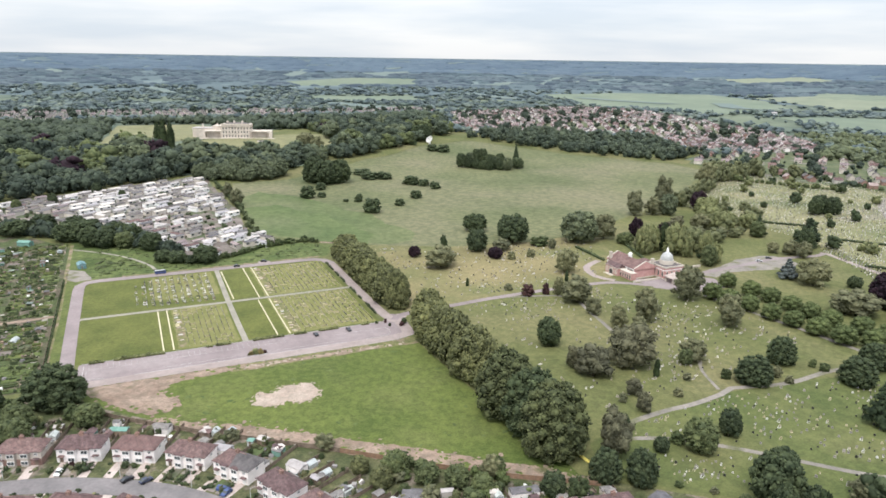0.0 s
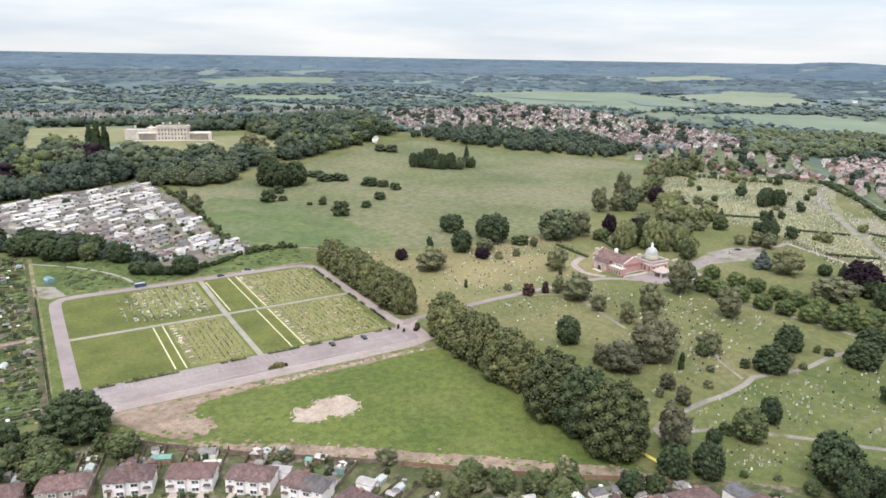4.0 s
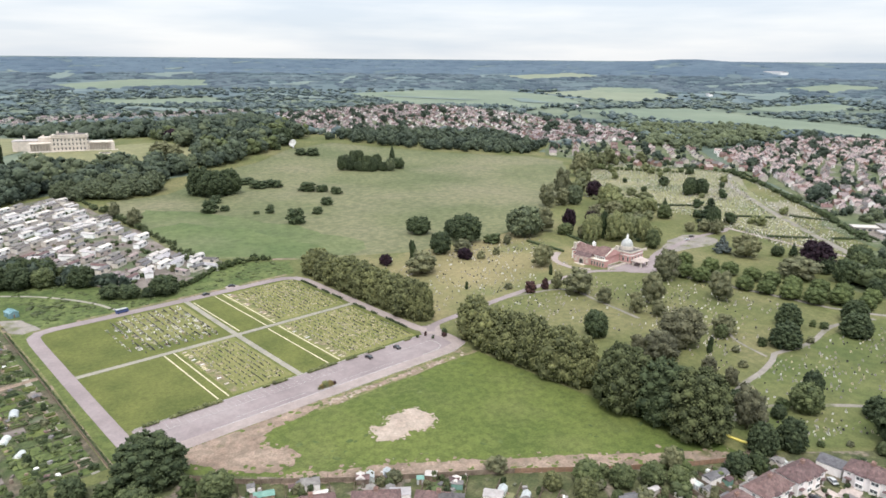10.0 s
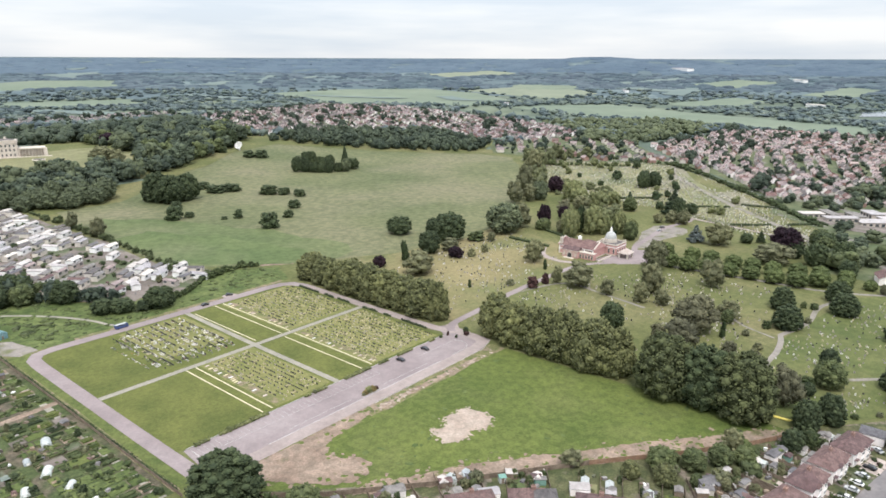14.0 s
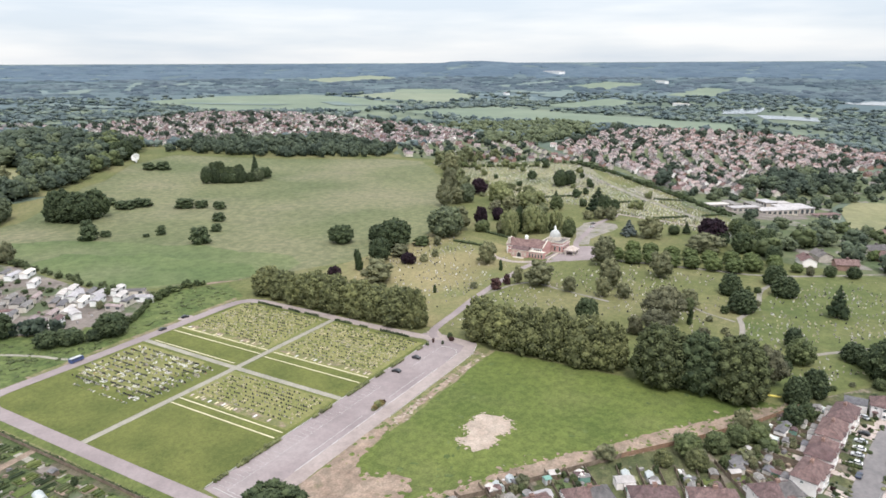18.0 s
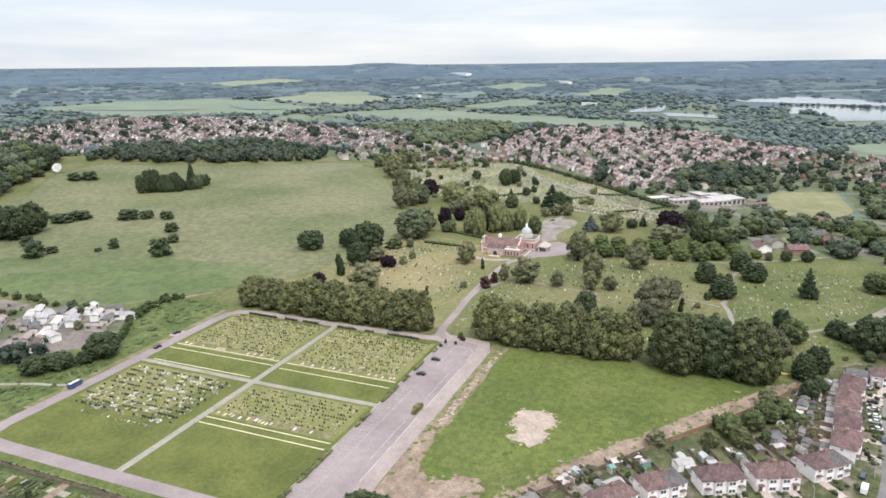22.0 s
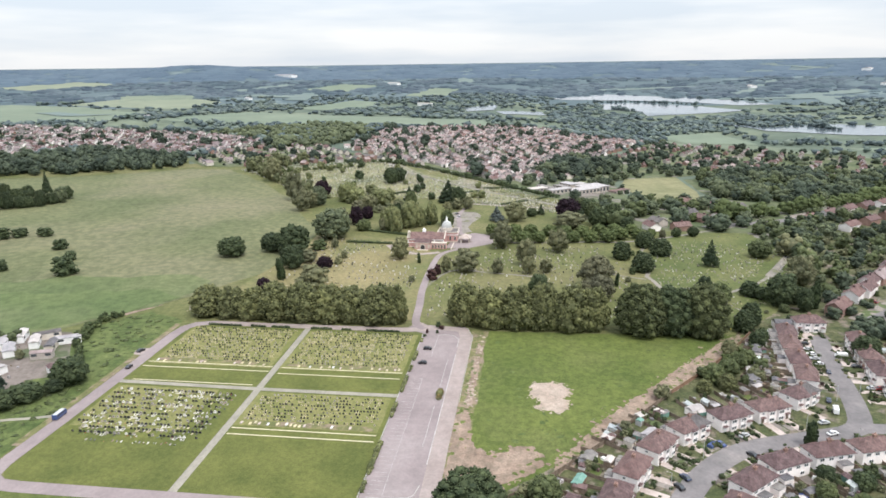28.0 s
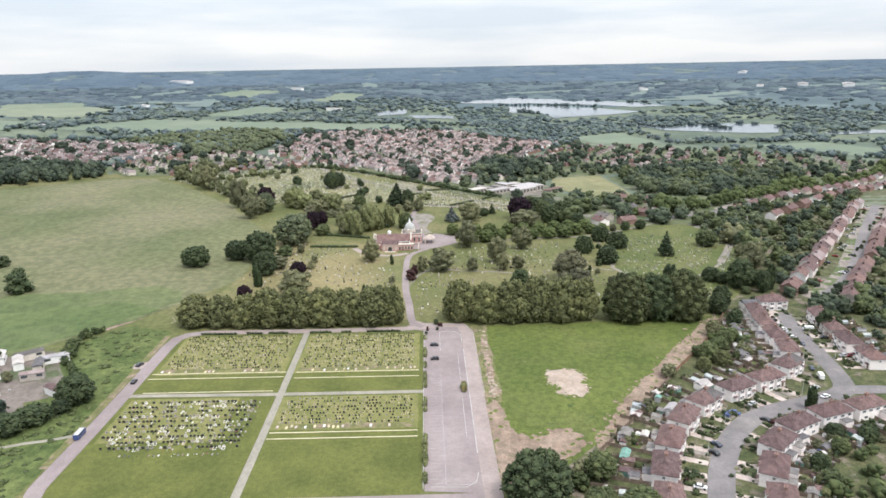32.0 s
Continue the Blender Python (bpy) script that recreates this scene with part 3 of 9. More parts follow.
def crown_lumps(shape, rs):
    """Centres and radii of the boughs of a crown one high and one wide."""
    lumps = []
    if shape == "mound":
        for i in range(70):
            a, u = i * 2.4 + rs.uniform(-0.2, 0.2), (i + 0.5) / 70
            z = 0.05 + 0.86 * u
            reach = 0.44 * max(0.02, 1 - (max(0.0, z - 0.28) / 0.68) ** 2) ** 0.55 * min(1.0, 0.74 + 1.1 * z) * rs.uniform(0.94, 1.03)
            lumps.append((reach * math.cos(a), reach * math.sin(a), z, rs.uniform(0.06, 0.10)))
        lumps += [(0, 0, 0.34, 0.46), (0, 0, 0.58, 0.36), (0, 0, 0.20, 0.36), (0.02, 0, 0.74, 0.22)]
    elif shape == "dome":
        for i in range(40):
            a, u = i * 2.4 + rs.uniform(-0.3, 0.3), (i + 0.5) / 40
            z = 0.10 + 0.76 * u ** 1.15
            reach = 0.38 * max(0.06, 1 - ((z - 0.32) / 0.60) ** 2) ** 0.72 * rs.uniform(0.9, 1.05)
            lumps.append((reach * math.cos(a), reach * math.sin(a), z, rs.uniform(0.10, 0.15)))
        lumps += [(0, 0, 0.36, 0.44), (0.02, 0, 0.60, 0.30), (0, 0, 0.16, 0.36)]
    elif shape == "upright":
        for i in range(22):
            a, u = i * 2.4 + rs.uniform(-0.4, 0.4), (i + 0.5) / 22
            z = 0.10 + 0.78 * u
            reach = 0.30 * math.sqrt(max(0.05, 1 - ((z - 0.42) / 0.58) ** 2)) * rs.uniform(0.75, 1.12)
            lumps.append((reach * math.cos(a), reach * math.sin(a), z, rs.uniform(0.10, 0.15)))
        lumps += [(0, 0, 0.3, 0.3), (0, 0, 0.52, 0.28)]
    elif shape == "broad":
        for i in range(36):
            a, u = i * 2.4 + rs.uniform(-0.4, 0.4), (i + 0.5) / 36
            z = 0.17 + 0.67 * u
            reach = 0.375 * max(0.05, 1 - ((z - 0.42) / 0.50) ** 2) ** 0.65 * rs.uniform(0.86, 1.06)
            lumps.append((reach * math.cos(a), reach * math.sin(a), z, rs.uniform(0.09, 0.145)))
        lumps += [(0, 0, 0.46, 0.43), (0.02, 0, 0.66, 0.29), (0, 0, 0.28, 0.35)]
    elif shape == "open":
        for i in range(20):
            a, u = i * 2.4 + rs.uniform(-0.6, 0.6), (i + 0.5) / 20
            z = 0.16 + 0.70 * u
            reach = 0.36 * max(0.05, 1 - ((z - 0.44) / 0.50) ** 2) ** 0.7 * rs.uniform(0.6, 1.15)
            lumps.append((reach * math.cos(a), reach * math.sin(a), z, rs.uniform(0.10, 0.17)))
        lumps += [(0, 0, 0.48, 0.34), (0, 0, 0.3, 0.28), (0, 0, 0.66, 0.22)]
    elif shape == "round":
        for i in range(18):
            a, u = i * 2.4, (i + 0.5) / 18
            z = 0.20 + 0.60 * u
            reach = 0.29 * math.sqrt(max(0.03, 1 - ((z - 0.40) / 0.50) ** 2))
            lumps.append((reach * math.cos(a), reach * math.sin(a), z, 0.17))
        lumps += [(0, 0, 0.42, 0.40), (0, 0, 0.66, 0.29), (0, 0, 0.84, 0.14)]
    elif shape == "bush":
        for i in range(13):
            a, u = i * 2.4 + rs.uniform(-0.5, 0.5), (i + 0.5) / 13
            z = 0.12 + 0.66 * u
            reach = 0.33 * math.sqrt(max(0.05, 1 - (z / 0.95) ** 2)) * rs.uniform(0.8, 1.1)
            lumps.append((reach * math.cos(a), reach * math.sin(a), z, rs.uniform(0.15, 0.22)))
        lumps += [(0, 0, 0.35, 0.33), (0, 0, 0.1, 0.34)]
    elif shape == "column":
        for i in range(12):
            u = (i + 0.5) / 12
            z = 0.06 + 0.86 * u
            lumps.append((rs.uniform(-0.1, 0.1), rs.uniform(-0.1, 0.1), z, 0.36 * math.sin(min(1.0, u * 1.2 + 0.25) * 2.4) ** 0.6 * 0.9 + 0.06))
    elif shape == "fir":
        for i in range(34):
            u = (i + 0.5) / 34
            z, a = 0.10 + 0.86 * u, i * 2.4 + rs.uniform(-0.3, 0.3)
            reach = 0.40 * (1 - u) * rs.uniform(0.75, 1.15)
            lumps.append((reach * math.cos(a), reach * math.sin(a), z, 0.05 + 0.13 * (1 - u)))
        lumps += [(0, 0, 0.2, 0.22), (0, 0, 0.42, 0.17), (0, 0, 0.66, 0.11)]
    elif shape == "weeping":
        for i in range(18):
            a, u = i * 2.4, (i + 0.5) / 18
            z = 0.14 + 0.66 * u
            reach = 0.36 * math.sqrt(max(0.08, 1 - ((z - 0.3) / 0.66) ** 2)) * rs.uniform(0.85, 1.1)
            lumps.append((reach * math.cos(a), reach * math.sin(a), z, rs.uniform(0.13, 0.18)))
        lumps += [(0, 0, 0.4, 0.3), (0, 0, 0.65, 0.25)]
    elif shape == "clump":
        for i in range(6):
            a, z = i * 2.4 + rs.uniform(-0.4, 0.4), 0.24 + 0.56 * (i + 0.5) / 6
            reach = 0.27 * math.sqrt(max(0.05, 1 - ((z - 0.4) / 0.55) ** 2))
            lumps.append((reach * math.cos(a), reach * math.sin(a), z, rs.uniform(0.19, 0.27)))
        lumps.append((0, 0, 0.42, 0.42))
    elif shape == "knot":
        for i in range(2):
            lumps.append((rs.uniform(-0.14, 0.14), rs.uniform(-0.14, 0.14), 0.34 + 0.2 * i, rs.uniform(0.32, 0.40)))
    elif shape == "pair":
        lumps.append((rs.uniform(-0.1, 0.1), rs.uniform(-0.1, 0.1), 0.42, rs.uniform(0.40, 0.46)))
    return np.array(lumps)


TUFT = (np.array([(1, 0, 0), (0, 1, 0), (-1, 0, 0), (0, -1, 0), (0, 0, 1), (0, 0, -1)], float),
        np.array([(0, 1, 4), (1, 2, 4), (2, 3, 4), (3, 0, 4), (1, 0, 5), (2, 1, 5), (3, 2, 5), (0, 3, 5)]))


def crown_arrays(shape, tufts, tuft, cards, card, seed, core=ICO1, core_scale=0.92):
    """Vertices and triangles of a crown: boughs inside, leafy tufts standing out of them, loose sprays over all."""
    rs = np.random.RandomState(seed)
    lumps = crown_lumps(shape, rs)
    flatten = {"fir": 0.45, "weeping": 1.5, "column": 1.0, "upright": 1.5}.get(shape, 0.88)
    stretch = np.array((1, 1, flatten))
    vs, ts, base = [], [], 0
    for x, y, z, r in lumps:
        v = core[0] * (r * core_scale * (1 + rs.uniform(-0.12, 0.12, (len(core[0]), 1))))
        vs.append(v * stretch + (x, y, z))
        ts.append(core[1] + base)
        base += len(v)

    def skin(count, near, far):
        area = lumps[:, 3] ** 2
        pick = rs.choice(len(lumps), count * 4, p=area / area.sum())
        d = rs.normal(size=(count * 4, 3))
        d /= np.linalg.norm(d, axis=1)[:, None]
        pos = lumps[pick, :3] + d * lumps[pick, 3:4] * rs.uniform(near, far, (count * 4, 1)) * stretch
        keep = pos[:, 2] > 0.03
        for x, y, z, r in lumps:
            keep &= (((pos - (x, y, z)) / stretch) ** 2).sum(1) > (r * (near - 0.04)) ** 2
        pos, d = pos[keep][:count], d[keep][:count]
        out = pos - (0, 0, 0.40)
        out /= np.linalg.norm(out, axis=1)[:, None] + 1e-6
        n = 0.5 * d + 0.6 * out + rs.normal(scale=0.25, size=d.shape) + (0, 0, 0.25)
        n /= np.linalg.norm(n, axis=1)[:, None]
        a = np.cross(n, rs.normal(size=n.shape))
        a /= np.linalg.norm(a, axis=1)[:, None]
        return pos, n, a, np.cross(n, a)

    if tufts:
        pos, n, a, b = skin(tufts, 0.92, 1.02)
        s = (tuft * rs.uniform(0.6, 1.4, (len(pos), 1)))[:, :, None]
        k = TUFT[0][None] * (1 + rs.uniform(-0.25, 0.25, (len(pos), 6, 1)))
        q = pos[:, None] + s * (k[:, :, 0:1] * a[:, None] + k[:, :, 1:2] * b[:, None] * 0.85 + k[:, :, 2:3] * n[:, None] * 1.15)
        vs.append(q.reshape(-1, 3))
        ts.append((TUFT[1][None] + (np.arange(len(pos)) * 6)[:, None, None] + base).reshape(-1, 3))
        base += 6 * len(pos)
    if cards:
        pos, n, a, b = skin(cards, 0.94, 1.16)
        s = card * rs.uniform(0.6, 1.35, (len(pos), 1))
        vs.append(np.stack((pos + a * s, pos + b * s * 0.7, pos - a * s, pos - b * s * 0.7), 1).reshape(-1, 3))
        k = np.arange(len(pos))[:, None] * 4 + base
        ts.append(np.concatenate((k + (0, 1, 2), k + (0, 2, 3))))
    return np.concatenate(vs), np.concatenate(ts)


def trunk_mesh(seed, limbs=6, thick=0.035, top=0.62):
    rs = random.Random(seed)
    bm = bmesh.new()
    cone(bm, 0, 0, -0.03, top, thick, thick * 0.4, 8)
    for i in range(limbs):
        a, z = i * 2.4 + rs.uniform(-0.3, 0.3), 0.22 + 0.3 * i / max(1, limbs)
        r = bmesh.ops.create_cone(bm, cap_ends=True, segments=5, radius1=thick * 0.45, radius2=thick * 0.15, depth=0.34)
        m = Matrix.Translation((0, 0, z)) @ Matrix.Rotation(a, 4, "Z") @ Matrix.Rotation(radians(48), 4, "Y") @ Matrix.Translation((0, 0, 0.17))
        bmesh.ops.transform(bm, matrix=m, verts=r["verts"])
    me = bpy.data.meshes.new("trunk")
    bm.to_mesh(me)
    bm.free()
    me.materials.append(M["bark"])
    return me


# kind: shape, tufts and their size, sprays and their size, leaf material
SPECIES = {
    "b": ("broad", 380, 0.035, 300, 0.028, "b"), "a": ("dome", 620, 0.032, 520, 0.028, "a"), "d": ("broad", 380, 0.035, 280, 0.028, "d"), "n": ("mound", 1500, 0.021, 1100, 0.020, "n"), "t": ("mound", 1300, 0.021, 800, 0.018, "d"),
    "g": ("broad", 380, 0.035, 280, 0.028, "park"), "o": ("open", 340, 0.029, 560, 0.028, "o"), "q": ("open", 460, 0.024, 900, 0.024, "q"), "p": ("broad", 280, 0.040, 240, 0.032, "p"), "m": ("bush", 60, 0.065, 100, 0.06, "m"), "c": ("fir", 0, 0.0, 1000, 0.042, "c"), "y": ("column", 110, 0.08, 200, 0.06, "y"),
    "s": ("fir", 0, 0.0, 1000, 0.042, "s"), "w": ("weeping", 300, 0.036, 400, 0.028, "w"), "r": ("round", 380, 0.032, 140, 0.024, "r"), "u": ("upright", 260, 0.038, 380, 0.032, "w"), "h": ("bush", 60, 0.065, 100, 0.06, "h"),
    "v": ("mound", 620, 0.029, 420, 0.026, "d"), "k": ("bush", 60, 0.065, 100, 0.055, "d"), "z": ("bush", 60, 0.06, 140, 0.055, "gold"), "j": ("bush", 50, 0.065, 140, 0.06, "o")}
WORDS = {
    "z": ("shrub", "golden-leaved ornamental shrub in a planted island"),
    "v": ("broadleaf_tree", "dark green broadleaf tree with a dense domed crown"),
    "g": ("parkland_tree", "pale grey-green parkland tree with a rounded crown"),
    "b": ("broadleaf_tree", "full green broadleaf tree with a dense rounded crown"), "n": ("broadleaf_tree", "massive dark green tree with a domed crown"), "t": ("broadleaf_tree", "massive dark tree with a smooth domed crown"), "a": ("avenue_tree", "tall leafy lime tree in a close row"), "d": ("broadleaf_tree", "dark green broadleaf tree with a heavy crown"),
    "o": ("broadleaf_tree", "pale olive broadleaf tree with an open crown"), "q": ("broadleaf_tree", "brownish grey-green tree with a thin crown"),
    "p": ("copper_beech", "dark purple copper beech with a rounded crown"), "m": ("shrub", "dark red-leaved ornamental shrub on grass"),
    "c": ("conifer", "dark green pointed conifer with layered boughs"), "y": ("cypress", "narrow dark green columnar cypress"),
    "s": ("blue_cedar", "blue-grey cedar with layered boughs"), "u": ("upright_tree", "tall narrow pale green tree behind the chapel"), "w": ("weeping_tree", "pale green weeping tree with hanging boughs"),
    "r": ("clipped_lime_tree", "round clipped lime tree in an avenue"), "h": ("shrub", "green leafy garden shrub"),
    "k": ("bush", "dark green bush standing in grass"), "j": ("bush", "pale olive bush with loose foliage")}
CROWNS, TRUNKS = {}, [trunk_mesh(i) for i in range(3)]
for kind_i, (code, (shape, tufts, tuft, cards, card, mat)) in enumerate(SPECIES.items()):
    CROWNS[code] = []
    for v in range(2):
        me = tri_mesh("crown", *crown_arrays(shape, tufts, tuft, cards, card, 10 * kind_i + v))
        me.materials.append(M[mat])
        CROWNS[code].append(me)

plant_rnd = random.Random(5)


def plant(code, x, y, tall, wide, group="", label=""):
    name, words = WORDS[code]
    t = thing(name, x, y, plant_rnd.uniform(0, 360), label=label or words, category="tree" if code not in "mhkjz" else "shrub", group=group)
    t.scale = (wide, wide * plant_rnd.uniform(0.92, 1.08), tall)
    link("crown", plant_rnd.choice(CROWNS[code]), None, t)
    stem = plant_rnd.choice(TRUNKS)
    if code not in "mhkjz":
        link("trunk", stem, None, t)
    return t


WOODS = {}
for wi, (shape, tufts, tuft, cards, card) in enumerate((("clump", 36, 0.072, 24, 0.06), ("clump", 34, 0.072, 34, 0.06), ("knot", 5, 0.17, 6, 0.13), ("pair", 5, 0.16, 0, 0.1))):
    WOODS[wi] = [crown_arrays(shape, tufts, tuft, cards, card, 200 + wi * 7 + v, core_scale=0.95) for v in range(6)]


def low_canopy(seed):
    """A low uneven cap of treetops, for woods seen from far off."""
    rs = np.random.RandomState(seed)
    n, v, t = 7, [], []
    for ring, (r, z) in enumerate(((0.56, -0.12), (0.36, 0.72))):
        for k in range(n):
            a = 6.2832 * (k + 0.5 * ring + rs.uniform(-0.2, 0.2)) / n
            q = r * rs.uniform(0.78, 1.2)
            v.append((q * math.cos(a), q * math.sin(a), z * rs.uniform(0.75, 1.2)))
    v.append((0, 0, 0.95))
    for k in range(n):
        j = (k + 1) % n
        t += [(k, j, n + k), (j, n + j, n + k), (n + k, n + j, 2 * n)]
    return np.array(v), np.array(t)


WOODS[4] = [low_canopy(s) for s in range(6)]


def wood(name, spots, template, tall, wide, mat, label, seed=1, category="woodland"):
    """Uncounted trees as one object."""
    rs = np.random.RandomState(seed)
    vs, ts, base = [], [], 0
    for x, y in spots:
        v, t = WOODS[template][rs.randint(len(WOODS[template]))]
        a, s = rs.uniform(0, 6.28), rs.choice((0.62, 0.8, 0.95, 1.1, 1.3)) * rs.uniform(0.9, 1.1)
        c, n = math.cos(a), math.sin(a)
        w, h = wide * s * rs.uniform(0.85, 1.15), tall * s
        qx, qy = (v[:, 0] * c - v[:, 1] * n) * w + x, (v[:, 0] * n + v[:, 1] * c) * w + y
        base_z = np.array([height(a_, b_) for a_, b_ in zip(qx, qy)]) if template == 4 else height(x, y) - 0.3
        q = np.stack((qx, qy, v[:, 2] * h + base_z), 1)
        vs.append(q)
        ts.append(t + base)
        base += len(q)
    if not vs:
        return None
    me = tri_mesh(name, np.concatenate(vs), np.concatenate(ts))
    ob = link(name, flat(me) if template == 4 else me, mat)
    return tagged(ob, label, category, kind="stuff")


def along(line, gap, seed, wobble=0.3):
    rnd, out = random.Random(seed), []
    for (ax, ay), (bx, by) in zip(line, line[1:]):
        n = max(1, int(math.hypot(bx - ax, by - ay) / gap))
        out += [(ax + (bx - ax) * k / n + rnd.uniform(-wobble, wobble) * gap, ay + (by - ay) * k / n + rnd.uniform(-wobble, wobble) * gap) for k in range(n)]
    return out

# ---- the ground: one sheet to the horizon ----
def land():
    cx, cy, seg = -50.0, 250.0, 288
    radii = [0.0]
    while radii[-1] < 4700:
        radii.append(radii[-1] + (13 if radii[-1] < 1300 else 24 + (radii[-1] - 1300) * 0.03))
    radii[-1] = 4720
    vs = [(cx, cy, height(cx, cy))]
    for r in radii[1:]:
        for k in range(seg):
            a = 2 * math.pi * k / seg
            x, y = cx + r * math.cos(a), cy + r * math.sin(a)
            vs.append((x, y, height(x, y)))
    fs = [(0, 1 + k, 1 + (k + 1) % seg) for k in range(seg)]
    for i in range(len(radii) - 2):
        a, b = 1 + i * seg, 1 + (i + 1) * seg
        fs += [(a + k, b + k, b + (k + 1) % seg, a + (k + 1) % seg) for k in range(seg)]
    me = bpy.data.meshes.new("ground")
    me.from_pydata(vs, [], fs)
    ob = link("ground", me, "countryside")
    # the outer ground takes the haze-tinted material
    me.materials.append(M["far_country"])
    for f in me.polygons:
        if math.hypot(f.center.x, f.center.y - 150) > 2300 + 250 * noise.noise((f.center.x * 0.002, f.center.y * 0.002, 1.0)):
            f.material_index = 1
    tagged(ob, "mixed green countryside running to the horizon", "ground", kind="structure")


land()
MEADOW = [(94, 737), (153, 740), (241, 804), (377, 900), (459, 925), (652, 712), (650, 655), (560, 575), (470, 515), (378, 470), (330, 440), (274, 432), (210, 440), (133, 476), (83, 524), (84, 630)]
OLD = [(118, 296), (119, 330), (124, 470), (200, 446), (274, 432), (330, 440), (378, 470), (470, 515), (560, 575), (650, 655), (740, 570), (735, 470), (600, 310), (452, 205), (350, 90), (270, 78), (190, 112), (132, 160), (122, 200)]
DRY = [(130, 330), (190, 333), (265, 337), (290, 352), (310, 395), (330, 436), (274, 430), (200, 440), (136, 446)]
GARDENS = [(-420, 296), (-46, 294), (-34, 291), (-9, 269), (17, 247), (59, 216), (108, 179), (132, 162), (190, 114), (270, 80), (420, 34), (640, -250), (600, -420), (0, -250), (-420, -100)]
CARAVANS = [(32, 478), (78, 507), (82, 620), (72, 786), (-59, 732), (-106, 712), (-190, 700), (-190, 628), (-77, 628), (-15, 545), (9, 509)]
FIELD = [(-27, 292), (117, 292), (124, 290), (128, 220), (126, 164), (105, 175), (56, 212), (14, 243), (-9, 265), (-24, 280)]
sheet("ground_rough", [(-420, 290), (-420, 722), (90, 795), (250, 815), (480, 950), (700, 725), (760, 560), (740, 450), (600, 300), (470, 190), (350, 85), (120, 160), (-30, 285)], 0.02, "green_grass", "rough grass joining the fields and cemetery", "grass")
sheet("ground_meadow_middle", ragged([(84, 530), (100, 512), (133, 480), (170, 462), (196, 474), (190, 520), (176, 580), (150, 640), (112, 690), (88, 660)], 9, 8, 31), 0.20, "meadow_mid", "greener grass towards the meadow's lower edge", "meadow")
sheet("ground_meadow_lush", ragged([(86, 532), (100, 514), (133, 482), (156, 472), (168, 490), (158, 530), (142, 585), (118, 625), (90, 620)], 9, 7, 32), 0.28, "meadow_lush", "lush green grass beside the hedge", "meadow")
sheet("ground_meadow", ragged(MEADOW, 5, 14, 1), 0.12, "meadow", "dry olive-green meadow with faint paler streaks", "meadow")
sheet("ground_south_cemetery", ragged([(150, 184), (179, 188), (215, 193), (252, 187), (310, 178), (345, 150), (350, 98), (270, 81), (192, 114), (134, 161), (140, 180)], 1.5, 5, 51), 0.125, "south_grass", "lush green grass of the southern graves", "grass")
sheet("ground_old_cemetery", OLD, 0.10, "green_grass", "green grass of the old cemetery between graves", "grass")
sheet("ground_dry_grass", ragged(DRY, 3, 10, 2), 0.14, "old_grass", "straw-coloured dry cemetery grass", "grass")
sheet("ground_upper_dry", ragged([(452, 262), (540, 308), (636, 395), (722, 468), (724, 545), (655, 628), (568, 552), (486, 490), (476, 370)], 8, 12, 26), 0.18, "upper_grass", "dry tan grass of the upper cemetery", "grass")
sheet("ground_gardens", GARDENS, 0.04, "garden", "back gardens of grass, soil and paving", "garden")
sheet("ground_caravan_site", ragged(CARAVANS, 2, 8, 3), 0.10, "concrete", "pale concrete of the caravan park", "pavement")
sheet("ground_field", FIELD, 0.05, "field", "lush green rough grass field", "grass")
sheet("ground_allotments", [(-420, 300), (-42, 300), (-42, 530), (-70, 570), (-120, 600), (-420, 600)], 0.05, "soil", "patchwork of allotment soil and grass", "allotment")
sheet("ground_scrub", ragged([(-34, 449), (30, 447.5), (117, 449), (128, 474), (80, 505), (32, 476), (9, 506), (-15, 542), (-42, 560), (-42, 456)], 1.5, 8, 4), 0.07, "scrub", "rough green scrub beside the cemetery road", "grass")
sheet("ground_verge", [(-41.5, 300), (-35.9, 300), (-35.9, 436), (-30, 447), (-41.5, 449)], 0.08, "verge_green", "mown verge along the allotment fence", "grass")
sheet("ground_mansion_lawn", ragged([(92, 908), (235, 886), (262, 930), (250, 990), (200, 996), (90, 988)], 4, 12, 5), 0.45, "playing", "pale lawn terrace before the mansion", "grass")
sheet("ground_hill_meadow", ragged([(-30, 1030), (0, 985), (60, 990), (100, 1030), (190, 1140), (180, 1300), (120, 1420), (-10, 1430), (-20, 1340)], 5, 20, 8), 0.5, "playing", "pale mown grassland behind the mansion", "grass", 40)
sheet("ground_lawn", [(-30, 320.5), (111, 320.5), (111, 441.3), (-21, 441.2), (-26, 440.4), (-29, 437.6), (-30, 433)], 0.06, "lawn", "bright mown cemetery lawn", "grass")
for gx0, gx1, gy0, gy1 in ((63.5, 109, 322, 377.5), (63.5, 109, 381.5, 439), (13, 40.5, 322, 377.5), (6, 40.5, 395, 439)):
    sheet("ground_grave_lawn", ragged([(gx0, gy0), (gx1, gy0), (gx1, gy1), (gx0, gy1)], 0.5, 4, gx0), 0.09, "grave_lawn", "worn yellowish grass between the grave rows", "grass")
for ex, ey0, ey1 in ((15.2, 323.5, 372), (68, 323.5, 376), (68, 384, 437)):
    sheet("ground_new_graves", ragged([(ex - 1.6, ey0), (ex + 1.8, ey0), (ex + 2.2, (ey0 + ey1) / 2), (ex + 1.4, ey1), (ex - 1.5, ey1)], 0.6, 1.6, ex + ey0), 0.1, "verge", "trodden earth along the newest grave row", "bare earth", 6)
